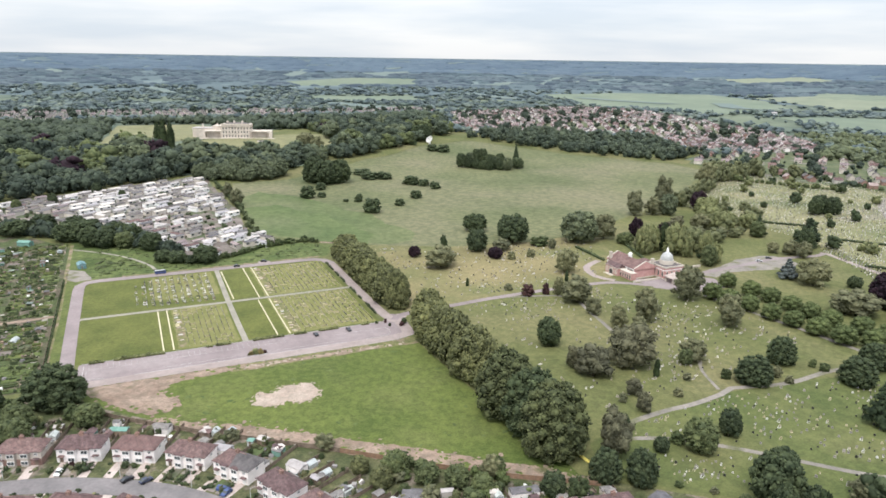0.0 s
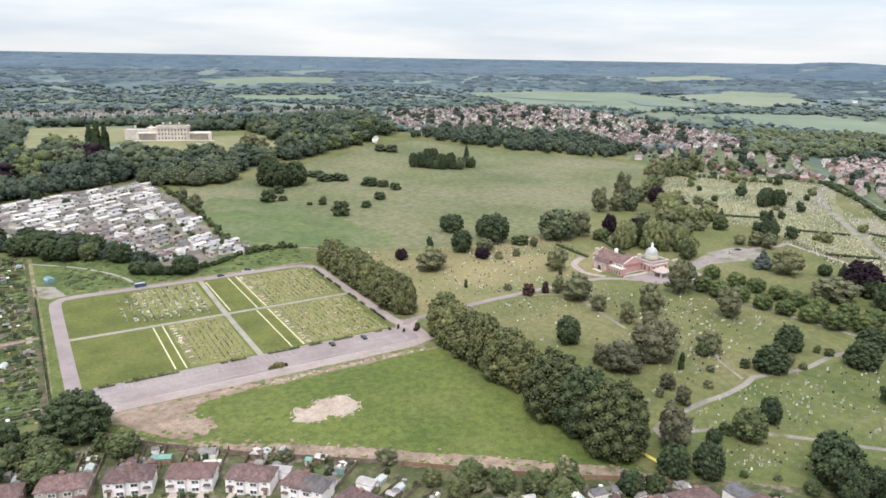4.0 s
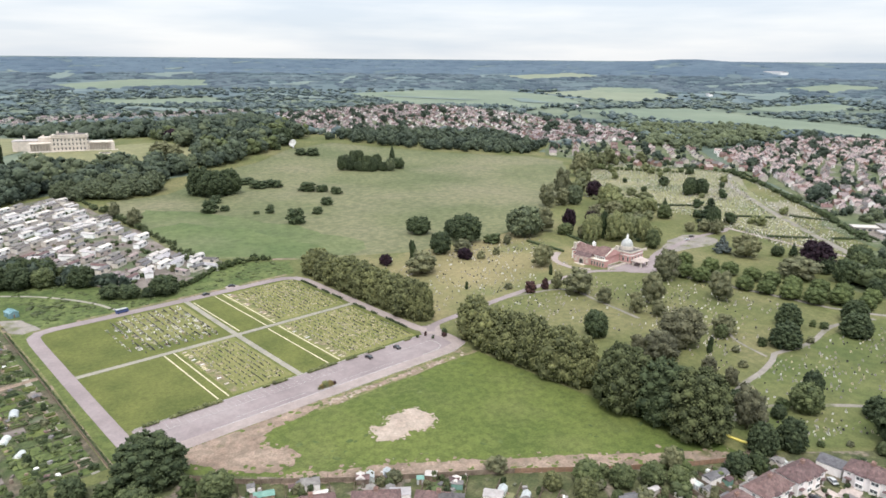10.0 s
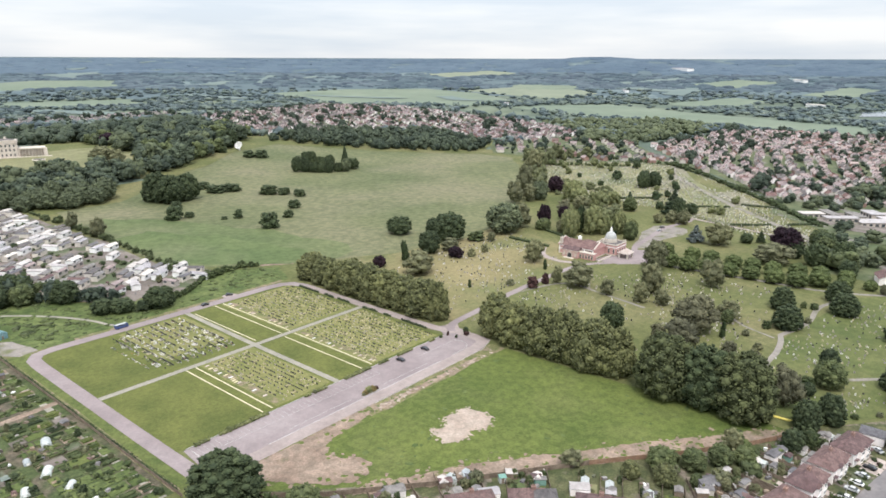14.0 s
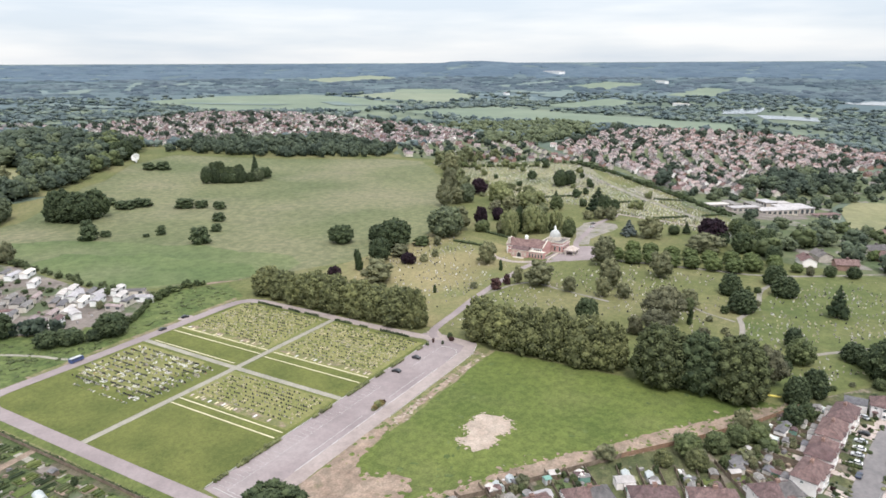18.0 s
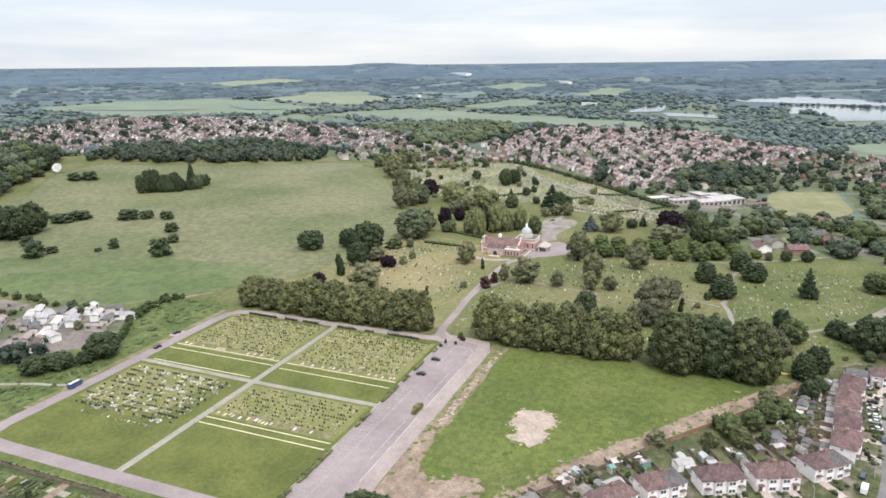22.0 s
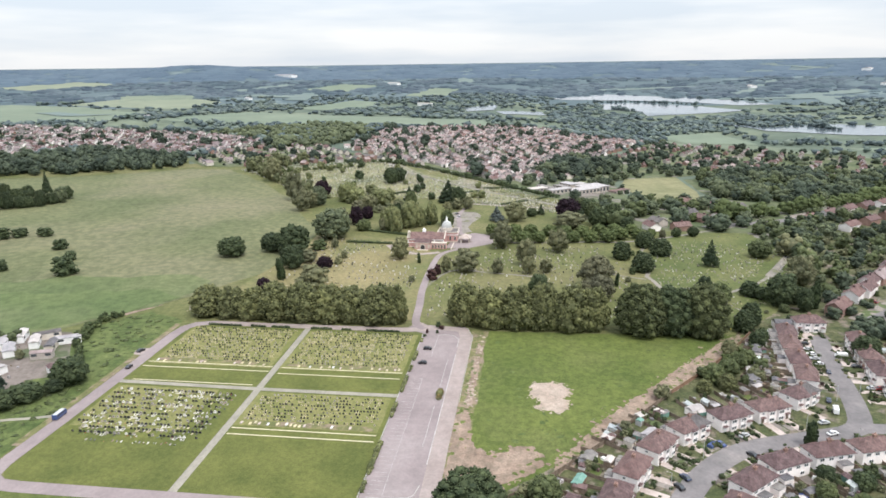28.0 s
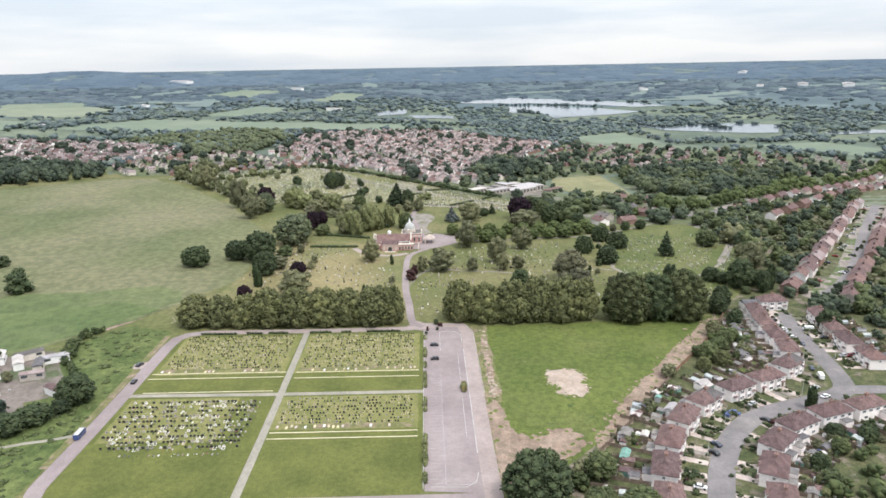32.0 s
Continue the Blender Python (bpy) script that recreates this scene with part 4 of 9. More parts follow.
# bare earth, thinning out into the grass
PATCH = [(62.5, 263.2), (62.2, 257.3), (62.4, 253.9), (57.3, 250.2), (51.6, 250.5), (50.2, 252.8), (47.6, 253.4), (46.6, 250.8), (43.5, 250.8), (39.6, 252.2), (34.8, 255.0), (37.2, 259.4), (38.3, 264.4), (41.0, 265.1), (43.6, 263.0), (46.8, 263.4), (45.2, 265.5), (49.0, 267.0), (54.4, 265.7), (58.8, 266.4)]
CORNER = [(-27, 294), (-10, 294.4), (11, 294.6), (34, 294.2), (36, 290), (24, 289), (12, 287.5), (6.5, 285), (4, 281), (5, 276.5), (9, 271), (9.5, 265), (2, 261), (-8, 267), (-17, 278)]
BANK = [(-4, 259), (18, 247.5), (36, 236), (60, 218), (82, 202), (100, 187), (120, 172), (128, 162), (108, 171.5), (84, 188), (58, 209), (36, 225), (14, 241), (-8, 257)]
EDGE = [(38, 289.6), (60, 289.2), (98, 289.4), (104, 291.5), (70, 292.2), (38, 292.4)]
sheet("ground_dirt_patch", ragged(PATCH, 1.6, 1.0, 6), 0.11, "pale_dirt", "pale bare rubble patch in the grass field", "dirt", 8)
frayed("ground_rubble_flecks", PATCH, "pale_dirt", 0.115, 1.0, 70, "pale rubble scattered round the bare patch", 1, (0.2, 0.9))
frayed("ground_patch_tufts", PATCH, "field", 0.118, 0.9, 60, "grass tufts growing into the bare patch", 2, (0.2, 0.8))
sheet("ground_dirt_corner", ragged(CORNER, 2.0, 1.3, 7), 0.12, "dirt", "reddish bare earth at the field corner", "dirt", 8)
frayed("ground_corner_flecks", CORNER, "dirt", 0.123, 1.6, 60, "bare earth flecks thinning into grass", 3, (0.3, 1.4))
sheet("ground_dirt_bank", ragged(BANK, 1.5, 1.3, 8), 0.13, "dirt", "bare earth bank along the garden fences", "dirt", 8)
frayed("ground_bank_flecks", BANK[:8], "dirt", 0.133, 2.0, 143, "bare earth flecks along the bank", 5, (0.3, 1.3))
frayed("ground_bank_stones", BANK[:8], "pale_dirt", 0.142, 2.4, 60, "pale stones scattered along the bank", 7, (0.2, 0.7))
frayed("ground_bank_tufts", BANK[:8], "field", 0.138, 1.6, 150, "grass tufts growing over the bank edge", 11, (0.3, 1.2))
frayed("ground_corner_tufts", CORNER, "field", 0.128, 2.0, 70, "grass tufts growing into the bare corner", 12, (0.3, 1.3))
sheet("ground_dirt_edge", ragged(EDGE, 0.9, 1.2, 9), 0.13, "dirt", "scuffed earth beside the car park", "dirt", 8)
frayed("ground_verge_flecks", [(36, 290.6), (112, 290.6)], "pale_dirt", 0.136, 1.2, 70, "scuffed earth along the road verge", 8, (0.3, 1.1))
frayed("ground_verge_tufts", [(30, 292.6), (116, 292.6)], "scrub", 0.142, 1.2, 120, "rough tufts along the road verge", 9, (0.25, 0.9))
frayed("ground_field_tufts", [(0, 275), (40, 280), (90, 275), (115, 230), (110, 190), (70, 225), (30, 250)], "scrub", 0.07, 9, 71, "darker grass tufts in the field", 10, (0.4, 1.5))

sheet("ground_verge_rough", ragged([(-10, 295.2), (-6, 288.5), (20, 288.2), (60, 287.8), (95, 288.2), (119, 287.5), (123, 296.5), (110, 295.1)], 1.0, 2.5, 12), 0.085, "verge", "scuffed rough verge between road and field", "grass", 12)
sheet("ground_limes", ragged([(262, 84), (300, 92), (345, 95), (352, 200), (400, 232), (480, 225), (520, 215), (540, 140), (520, 96), (560, 60), (480, 0), (420, 18), (380, 28), (300, 62)], 3, 12, 13), 0.12, "suburb", "gardens and drives between the limes and main road", "garden", 14)
sheet("ground_south_side", ragged([(424, 34), (505, 92), (560, 66), (742, 66), (800, -60), (900, -380), (700, -330), (640, -248)], 4, 25, 14), 0.25, "suburb", "gardens and verges east of the main road", "garden", 18)

sheet("pavement_site_corner", ragged([(38, 486), (46, 472), (58, 473), (68, 481), (84, 490), (94, 498), (95, 520), (72, 535), (52, 520)], 1.2, 5, 21), 0.11, "concrete", "worn concrete yard of the caravan site", "pavement", 14)
sheet("ground_cut_bank", ragged([(121, 484.5), (130, 478.5), (139, 473), (140, 475.5), (131, 482), (123, 487)], 0.8, 2.5, 22), 0.10, "dirt", "bare earth cut at the meadow edge", "bare earth", 5)
ribbon("ground_road_verge", [(-10, 448.6), (24, 448.8), (70, 449.2), (112, 449.6)], 3.0, 0.105, "verge", "scuffed tan verge beside the cemetery road", "grass")
sheet("pavement_layby", ragged([(71, 447), (71.5, 451), (74, 452.6), (77, 452.3), (79, 449.5), (79, 447)], 0.3, 2, 24), 0.125, "road", "small worn tarmac lay-by", "pavement", 4)
# roads and paths
ribbon("road_west", [(-32.6, 296), (-33, 350), (-33, 430), (-32.4, 438), (-29, 442.8), (-22, 444.3), (-8, 444.2), (20, 443.9), (70, 444.2), (98, 444.4), (107, 443.4), (112.5, 439.5), (114.8, 432), (115, 424)], 6.0, 0.145, "tarmac", "pale tarmac road round the grave lawns")
ribbon("road_avenue", [(115, 430), (115, 420), (115, 370), (116, 328), (119, 318)], 5.6, 0.15, "road", "pale tarmac road beside the tree row")
sheet("road_car_park", [(-30, 295.0), (110, 294.9), (122, 299), (124, 326), (117, 330), (112, 320), (-28, 319.5), (-30, 300)], 0.12, "tarmac", "worn grey tarmac car park", "car park", 20)
ribbon("road_through", [(-34, 297.6), (0, 297.9), (60, 298.1), (110, 298.3), (119, 304), (120, 320), (125, 326)], 6.0, 0.17, "road", "paler tarmac road beside the car park")
ribbon("road_chapel", [(118, 320), (126, 326), (155, 328.5), (182, 331), (222, 332), (262, 330), (284, 316), (306, 313), (330, 323), (346, 325), (372, 328), (402, 331), (440, 326), (452, 330)], 4.2, 0.18, "tarmac", "tarmac road leading to the chapel")
sheet("road_chapel_forecourt", ragged([(280, 330), (282, 312), (298, 294), (322, 296), (330, 312), (318, 324)], 1, 5, 3), 0.16, "tarmac", "tarmac forecourt by the chapel", "pavement")
sheet("road_upper_yard", ragged([(326, 324), (333, 314), (350, 318), (369, 316), (384, 311), (398, 311), (409, 316), (411, 326), (410, 336), (400, 340), (376, 339), (354, 331), (340, 328)], 1.0, 5, 4), 0.172, "old_path", "worn pale tarmac yard above the chapel", "pavement", 12)
ribbon("road_chapel_turn", [(268, 332), (262, 344), (268, 362), (285, 372)], 4.5, 0.19, "road", "tarmac drive round the chapel")
ribbon("road_lower", [(148, 172), (150, 184), (179, 189), (197, 189.2), (214, 191.5), (222, 194), (236, 190), (252, 188), (282, 189), (310, 178)], 2.7, 0.17, "old_path", "tarmac path through the old cemetery")
ribbon("road_lower_branch", [(216, 195), (223, 212), (230, 220)], 1.5, 0.175, "old_path", "narrow path between graves")
ribbon("road_south", [(150, 180), (170, 172), (190, 155), (214, 130), (232, 116.5)], 2.4, 0.165, "old_path", "tarmac path through the old cemetery")
ribbon("road_south_end", [(230, 118), (256, 103), (281, 89.5)], 5.2, 0.163, "old_path", "broad worn tarmac path by the boundary")
ribbon("road_middle", [(182, 331), (222, 318), (220, 290), (214, 262)], 2.2, 0.16, "old_path", "gravel path between graves")
ribbon("road_limes", [(300, 290), (304, 255), (308, 225), (312, 195), (330, 160), (380, 90)], 3.1, 0.165, "old_path", "tarmac path under the lime avenue")
ribbon("road_upper", [(452, 330), (434, 240), (440, 226)], 4.2, 0.17, "road", "tarmac road in the upper cemetery")
ribbon("road_upper_long", [(434, 225), (500, 285), (580, 360), (660, 430), (729, 459)], 6.5, 0.205, "old_path", "pale worn track through the upper cemetery")
ribbon("path_allotment", [(-41.3, 300), (-41.2, 335), (-40.8, 357), (-40.4, 389), (-41, 450), (-41.5, 540)], 2.2, 0.1, "verge", "trodden pale grass track inside the allotment hedge", "path")
ribbon("path_allotment_cross", [(-40.5, 389), (-58, 387.5), (-90, 386), (-120, 385)], 3.2, 0.1, "dirt", "bare earth track between allotment plots", "path")
ribbon("path_long", [(-30, 379), (40, 379), (112, 379.5)], 3.0, 0.13, "path", "pale gravel path dividing the grave lawns", "path")
ribbon("path_cross", [(43, 320), (43, 379), (44, 441)], 2.8, 0.12, "path", "pale gravel path dividing the grave lawns", "path")
ribbon("path_scrub", [(12, 449), (9, 457), (7, 465), (-2, 484), (-16, 503), (-29, 515), (-40, 524)], 2.0, 0.12, "path", "trodden earth path in the scrub", "path")
sheet("pavement_hut_yard", ragged([(-41, 474), (-31, 468), (-26, 448), (-35, 447), (-41, 454)], 1.0, 4, 15), 0.1, "old_path", "worn concrete yard round the hut", "pavement", 12)
for sx, sy0, sy1 in ((65, 381, 440), (60, 381, 440), (46.3, 383, 437), (64.5, 322, 376.5), (58.5, 322, 376.5), (11, 322, 377), (6.6, 322, 377)):
    ribbon("trim_stone_strip", [(sx, sy0), (sx, sy1)], 0.62, 0.15, "strip", "cream sandstone foundation strip in the lawn", "kerb")
sheet("ground_upper_gravel", ragged([(514, 400), (547, 423), (614, 428), (660, 436), (716, 460), (724, 448), (640, 398), (600, 366), (580, 368), (552, 388)], 3, 9, 31), 0.165, "pale_grass", "pale worn gravel and dry grass between graves", "gravel", 14)
sheet("ground_upper_plot", [(593, 362), (616, 347), (571, 306), (540, 316)], 0.19, "pale_grass", "plain unused grass plot beside the hedge", "grass", 14)
sheet("pavement_school_yard", ragged([(507, 230), (542, 252), (597, 258), (648, 231), (640, 190), (625, 181), (572, 177), (517, 199)], 2, 9, 32), 0.62, "concrete", "grey tarmac yard round the school", "pavement", 12)
# streets of the housing
ribbon("street_crescent", [(-160, 243), (-90, 239), (-46, 230), (-27, 224), (-6, 213), (9, 201), (19, 187), (28, 164), (36, 147), (53, 140.5), (78, 136), (107, 131), (128, 127)], 8.5, 0.12, "street", "grey asphalt residential street", "road")
ribbon("street_side", [(36, 147), (36, 130), (30, 108), (20, 80)], 7.5, 0.13, "street", "grey asphalt residential side street", "road")
ribbon("pavement_east", [(150, 95), (181, 62), (230, 24), (313, -33), (420, -110)], 19.0, 0.10, "paving_mix", "paved drives and small front gardens", "pavement")
ribbon("street_east", [(150, 95), (181, 62), (230, 24), (313, -33), (420, -110)], 8.0, 0.12, "street", "grey asphalt residential street", "road")
ribbon("pavement_main", [(404, 44), (440, 2), (500, -70), (650, -255), (760, -380)], 22.0, 0.36, "paving_mix", "paved drives and front gardens by the main road", "pavement")
ribbon("street_main", [(366, 126), (379, 98), (404, 44), (440, 2), (500, -70), (650, -255), (760, -380)], 9.0, 0.42, "street", "grey asphalt main road", "road")
# far fields and lakes
FAR_FIELDS = (
    (0, [(1392, 2213), (1711, 2169), (1946, 1982), (1930, 1700), (1640, 1306), (1200, 1175), (1160, 1330), (1290, 1800)]),
    (0, [(1290, 1110), (1633, 1075), (1720, 1060), (1600, 720), (1500, 380), (1315, 347), (1330, 640), (1290, 940)]),
    (1, [(1980, 1800), (2277, 1740), (2430, 1650), (2166, 1342), (1860, 1330)]), (0, [(621, 3018), (962, 3172), (1247, 3048), (1104, 2731), (625, 2827)]),
    (0, [(2357, 1836), (2448, 1579), (2232, 1460), (2102, 1690)]), (0, [(560, 2380), (900, 2300), (880, 2050), (560, 2120)]), (0, [(1900, 1000), (2300, 900), (2200, 760), (1850, 820)]),
    (0, [(1117, -300), (1161, -467), (1023, -513), (908, -438), (1018, -337)]), (0, [(1307, 13), (1424, -142), (1166, -162), (1182, -30)]),
    (0, [(677, 156), (734, 142), (758, 72), (640, 74), (545, 86), (470, 112), (490, 136), (609, 150)]), (1, [(2500, 2500), (2900, 2350), (2800, 2100), (2450, 2250)]), (0, [(2700, 1250), (3050, 1150), (3000, 950), (2680, 1030)]),
    (0, [(2500, 760), (2900, 700), (2850, 560), (2480, 600)]))
LAKES = (
    [(2556, 214), (2667, 95), (2736, -27), (2628, -242), (2517, -440), (2313, -558), (2309, -425), (2484, -214), (2522, -3), (2541, 126)],
    [(2397, 21), (2417, -117), (2295, -299), (2141, -414), (2018, -232), (1919, -79), (2119, -68), (2182, 36)],
    [(1636, -200), (1549, -291), (1676, -442), (1566, -588), (1360, -493), (1378, -364), (1454, -259)],
    [(1978, 489), (2135, 379), (1868, 373), (1812, 452)], [(1843, 372), (1979, 235), (1867, 223), (1751, 338)], [(1330, -560), (1400, -720), (1340, -760), (1290, -600)])
field_rnd = random.Random(71)
MORE_FIELDS = []
for k in range(90):
    fr, fa = field_rnd.uniform(1750, 4300), radians(field_rnd.uniform(-8, 126))
    fx, fy = -80 + fr * math.sin(fa), 180 + fr * math.cos(fa)
    fw, fd, ft = field_rnd.uniform(80, 260), field_rnd.uniform(18, 55), field_rnd.uniform(0, 3.14)
    if math.hypot(fx - 3500, fy - 2090) > 900 and min(math.hypot(fx - x, fy - y) for pts in list(LAKES) + [p for _, p in FAR_FIELDS] for x, y in pts) > 210 and not any(inside(fx, fy, pts) for pts in LAKES):
        MORE_FIELDS.append((field_rnd.choice((0, 0, 1)), [(fx + u * fw * math.cos(ft) - v * fd * math.sin(ft), fy + u * fw * math.sin(ft) + v * fd * math.cos(ft)) for u, v in ((-1, -0.8), (0.9, -1), (1, 0.7), (-0.8, 1))]))
FAR_FIELDS = FAR_FIELDS + tuple(MORE_FIELDS)
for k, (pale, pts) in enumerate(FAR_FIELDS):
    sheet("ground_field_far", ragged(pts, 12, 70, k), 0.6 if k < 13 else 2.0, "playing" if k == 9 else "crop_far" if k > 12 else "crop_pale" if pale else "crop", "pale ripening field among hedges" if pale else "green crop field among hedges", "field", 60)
for k, pts in enumerate(LAKES):
    sheet("water_lake", ragged(pts, 22, 50, 20 + k), 1.2, "water", "still grey lake reflecting the sky", "lake", 60)

# ---- single trees: kind, x, y, height, width ----
for row in (
        ("d", 244, 477, 14.8, 20.0), ("d", 259, 453, 15.0, 17.0), ("d", 254, 435, 23.0, 25.0), ("d", 219, 424, 17.0, 16.5), ("y", 193, 423, 11.7, 6.1), ("p", 222, 403, 8.3, 11.5),
        ("j", 231, 396, 6.3, 5.4), ("j", 246, 396, 6.4, 5.5), ("h", 269, 421, 7.5, 14.3), ("o", 272, 410, 8.3, 6.7), ("o", 235, 418, 9.0, 16.0),
        ("o", 179, 397, 15.0, 25.0), ("p", 172, 426, 8.0, 9.6), ("g", 302, 420, 25.0, 31.0), ("o", 325, 420, 21.0, 20.0)):
    plant(*row)
for row in (
        ("o", 248, 357, 17.0, 16.0), ("y", 239, 342, 6.0, 2.6), ("y", 178, 356, 4.3, 2.4), ("j", 197, 340, 4.4, 4.8), ("m", 203, 328, 7.4, 8.1),
        ("m", 214, 326, 7.5, 4.8), ("o", 219, 321, 12.6, 7.6), ("o", 223, 308, 16.0, 20.0), ("o", 220, 288, 10.4, 8.7)):
    plant(*row)
for row in (
        ("o", 454, 502, 30.5, 17.3), ("o", 401, 478, 23.5, 18.0), ("o", 567, 565, 29.8, 24.4), ("p", 477, 480, 17.5, 18.6), ("p", 350, 413, 17.0, 12.0),
        ("p", 374, 409, 12.0, 11.5), ("w", 453, 446, 19.5, 22.0), ("w", 334, 379, 19.8, 15.1), ("w", 364, 371, 17.2, 20.2), ("c", 360, 352, 16.1, 11.7),
        ("c", 344, 367, 16.0, 8.9), ("b", 347, 335, 15.7, 11.4), ("b", 443, 382, 13.9, 12.5), ("d", 559, 423, 17.9, 13.8), ("d", 569, 427, 18.4, 16.1), ("d", 575, 418, 17.8, 16.0), ("c", 456, 347, 23.0, 20.7),
        ("o", 425, 325, 13.1, 11.7), ("b", 331, 402, 9.7, 13.5)):
    plant(*row)
for row in (
        ("s", 375, 296, 13.5, 14.2), ("o", 377, 279, 18.1, 22.0), ("d", 397, 266, 8.1, 10.0), ("c", 404, 258, 10.6, 7.3), ("p", 382, 235, 21.0, 23.5),
        ("o", 354, 236, 14.8, 28.8), ("o", 240, 270, 20.2, 14.9), ("o", 221, 268, 13.2, 9.8), ("o", 225, 257, 10.2, 9.8), ("o", 284, 288, 22.0, 20.0),
        ("o", 276, 248, 18.3, 16.5), ("v", 235, 194.5, 12.5, 15.0), ("v", 263, 204.5, 13.0, 14.0), ("v", 297, 184, 12.5, 14.0), ("v", 276, 176.5, 12.5, 15.5)):
    plant(*row)
for row in (
        ("r", 300, 284, 10.1, 12.9), ("r", 300, 272, 10.1, 13.6), ("r", 304, 261, 9.7, 12.3), ("r", 305, 247, 9.2, 12.9), ("r", 307, 235, 9.2, 12.3), ("r", 309, 222, 9.7, 13.6),
        ("r", 311, 209, 10.1, 14.2), ("r", 320, 199, 10.1, 14.2), ("r", 323, 186, 8.8, 11.7)):
    plant(*row, group="lime avenue")
for row in (
        ("q", 197, 229, 20.6, 23.6), ("o", 227, 221, 11.7, 13.9), ("q", 144, 171.5, 18, 13.5), ("d", 155, 181.5, 9, 7),
        ("v", 142, 154.5, 12.5, 11.0), ("v", 132, 160.5, 11.5, 11.0)):
    plant(*row)
for row in (
        ("c", 250, 149, 18.8, 11.7), ("b", 276, 110, 12.8, 17.9), ("o", 213, 104, 20, 17), ("d", 165, 120, 14.5, 9.0), ("y", 171, 113, 13, 6),
        ("y", 21, 169, 8.3, 4.6), ("d", 102, 116, 11.9, 13.0)):
    plant(*row)
for row in (
        ("a", 128, 440, 17.2, 20.3), ("a", 127, 426, 17.4, 18.5), ("a", 126, 414, 17.6, 18.9), ("a", 126, 401, 21.2, 21.7), ("a", 125, 386, 21.8, 19.9),
        ("a", 126, 372, 21.2, 19.9), ("a", 126, 359, 20.2, 19.3), ("a", 126, 346, 21.3, 21.6), ("a", 126, 337, 22.3, 14.1)):
    plant(*row, group="tree row by the grave lawns")
for row in (
        ("a", 129, 300, 23.0, 19.7), ("a", 127, 287, 22.1, 20.7), ("a", 126, 273, 24.4, 21.4), ("a", 126, 260, 25.6, 19.4), ("a", 126, 246, 24.9, 21.1),
        ("a", 127, 235.5, 23.8, 17.2)):
    plant(*row, group="tree row by the field")
for row in (
        ("n", 124, 212, 26.5, 25.0), ("t", 126.5, 197, 25.0, 25.0), ("n", 126, 182, 26.5, 26.5)):
    plant(*row, group="tall trees by the field")
for row in (
        ("t", -34.2, 284.5, 16.8, 23.5), ("b", -46, 256, 11.4, 14.0), ("b", -22, 262, 9.2, 11.8), ("b", -45, 267, 11.7, 12.1),         ("v", 190, 141, 9, 12), ("d", 184, 136, 8, 9), ("b", 100, 176, 8.1, 6.8), ("b", 174, 162, 13.0, 13.1),
        ("d", 192, 166, 11.3, 9.2), ("o", 53, 214, 6.0, 8.0), ("d", 175, 262, 15.0, 12.6)):
    plant(*row)
for row in (
        ("k", 152, 646, 13.0, 15.7), ("k", 165, 645, 5.4, 9.2), ("k", 173, 680, 8.0, 11.0), ("k", 181, 618, 3.1, 6.4), ("k", 192, 614, 8.4, 8.9),
        ("k", 189, 567, 13.8, 16.6), ("k", 222, 586, 7.2, 10.0), ("k", 249, 612, 8.6, 11.8), ("k", 270, 679, 10.6, 18.6), ("k", 280, 668, 8.2, 14.3),
        ("k", 285, 650, 8.1, 12.6), ("v", 178, 722, 27.6, 27.3), ("d", 183, 706, 27.0, 26.1), ("v", 194, 712, 24.9, 27.0), ("d", 203, 711, 26.3, 23.8), ("k", 253, 716, 8.6, 19.3), ("k", 239, 721, 8.5, 22.3), ("k", 238, 747, 6.3, 23.0),
        ("k", 372, 858, 9.0, 18.2), ("k", 384, 849, 10.4, 18.2), ("k", 358, 894, 9.2, 13.2)):
    plant(*row)
for row in (
        ("d", 366, 757, 18.8, 14.3), ("v", 374, 752, 16.9, 12.1), ("g", 381, 747, 10.8, 11.3), ("d", 379, 743, 13.0, 9.9), ("v", 387, 740, 10.4, 13.7), ("v", 392, 732, 16.6, 9.7), ("d", 399, 736, 13.0, 10.6), ("v", 405, 730, 11.2, 11.2), ("g", 412, 725, 16.7, 13.8), ("d", 430, 733, 14.4, 17.4), ("v", 410, 785, 17.0, 14.2), ("v", 414, 773, 11.8, 15.1), ("d", 420, 770, 9.6, 16.1), ("v", 427, 771, 12.8, 13.4),
        ("g", 392, 785, 13.6, 11.5), ("d", 400, 783, 18.3, 12.2), ("v", 408, 781, 17.1, 14.1), ("c", 446, 764, 25.3, 10.1)):
    plant(*row)
for row in (
        ("y", 41, 924, 33.0, 10.5), ("y", 50, 921, 29.6, 10.5), ("y", 35, 945, 26.9, 10.8), ("o", 212, 907, 19.8, 30.1), ("o", 223, 893, 17.0, 22.4),
        ("g", 97, 756, 17.5, 21.3), ("g", 106, 766, 22.9, 18.4), ("g", 111, 746, 14.5, 21.6), ("g", 118, 752, 18.3, 21.2), ("g", 129, 770, 18.8, 23.4), ("g", 134, 748, 15.9, 19), ("g", 142, 756, 18.5, 20.6), ("g", 149, 762, 21.1, 22.3), ("g", 79, 762, 13.3, 19.4), ("g", 88, 771, 15.8, 15.4), ("g", 95, 770, 17.4, 17.2), ("g", 65, 775, 14.8, 12.9), ("g", 72, 781, 16.1, 13.8), ("g", 78, 783, 18.6, 13.1), ("d", 370, 925, 22.3, 18.6), ("d", 378, 930, 22.9, 18.1), ("d", 384, 931, 23.0, 15.7), ("d", 387, 919, 25.8, 18.7)):
    plant(*row)
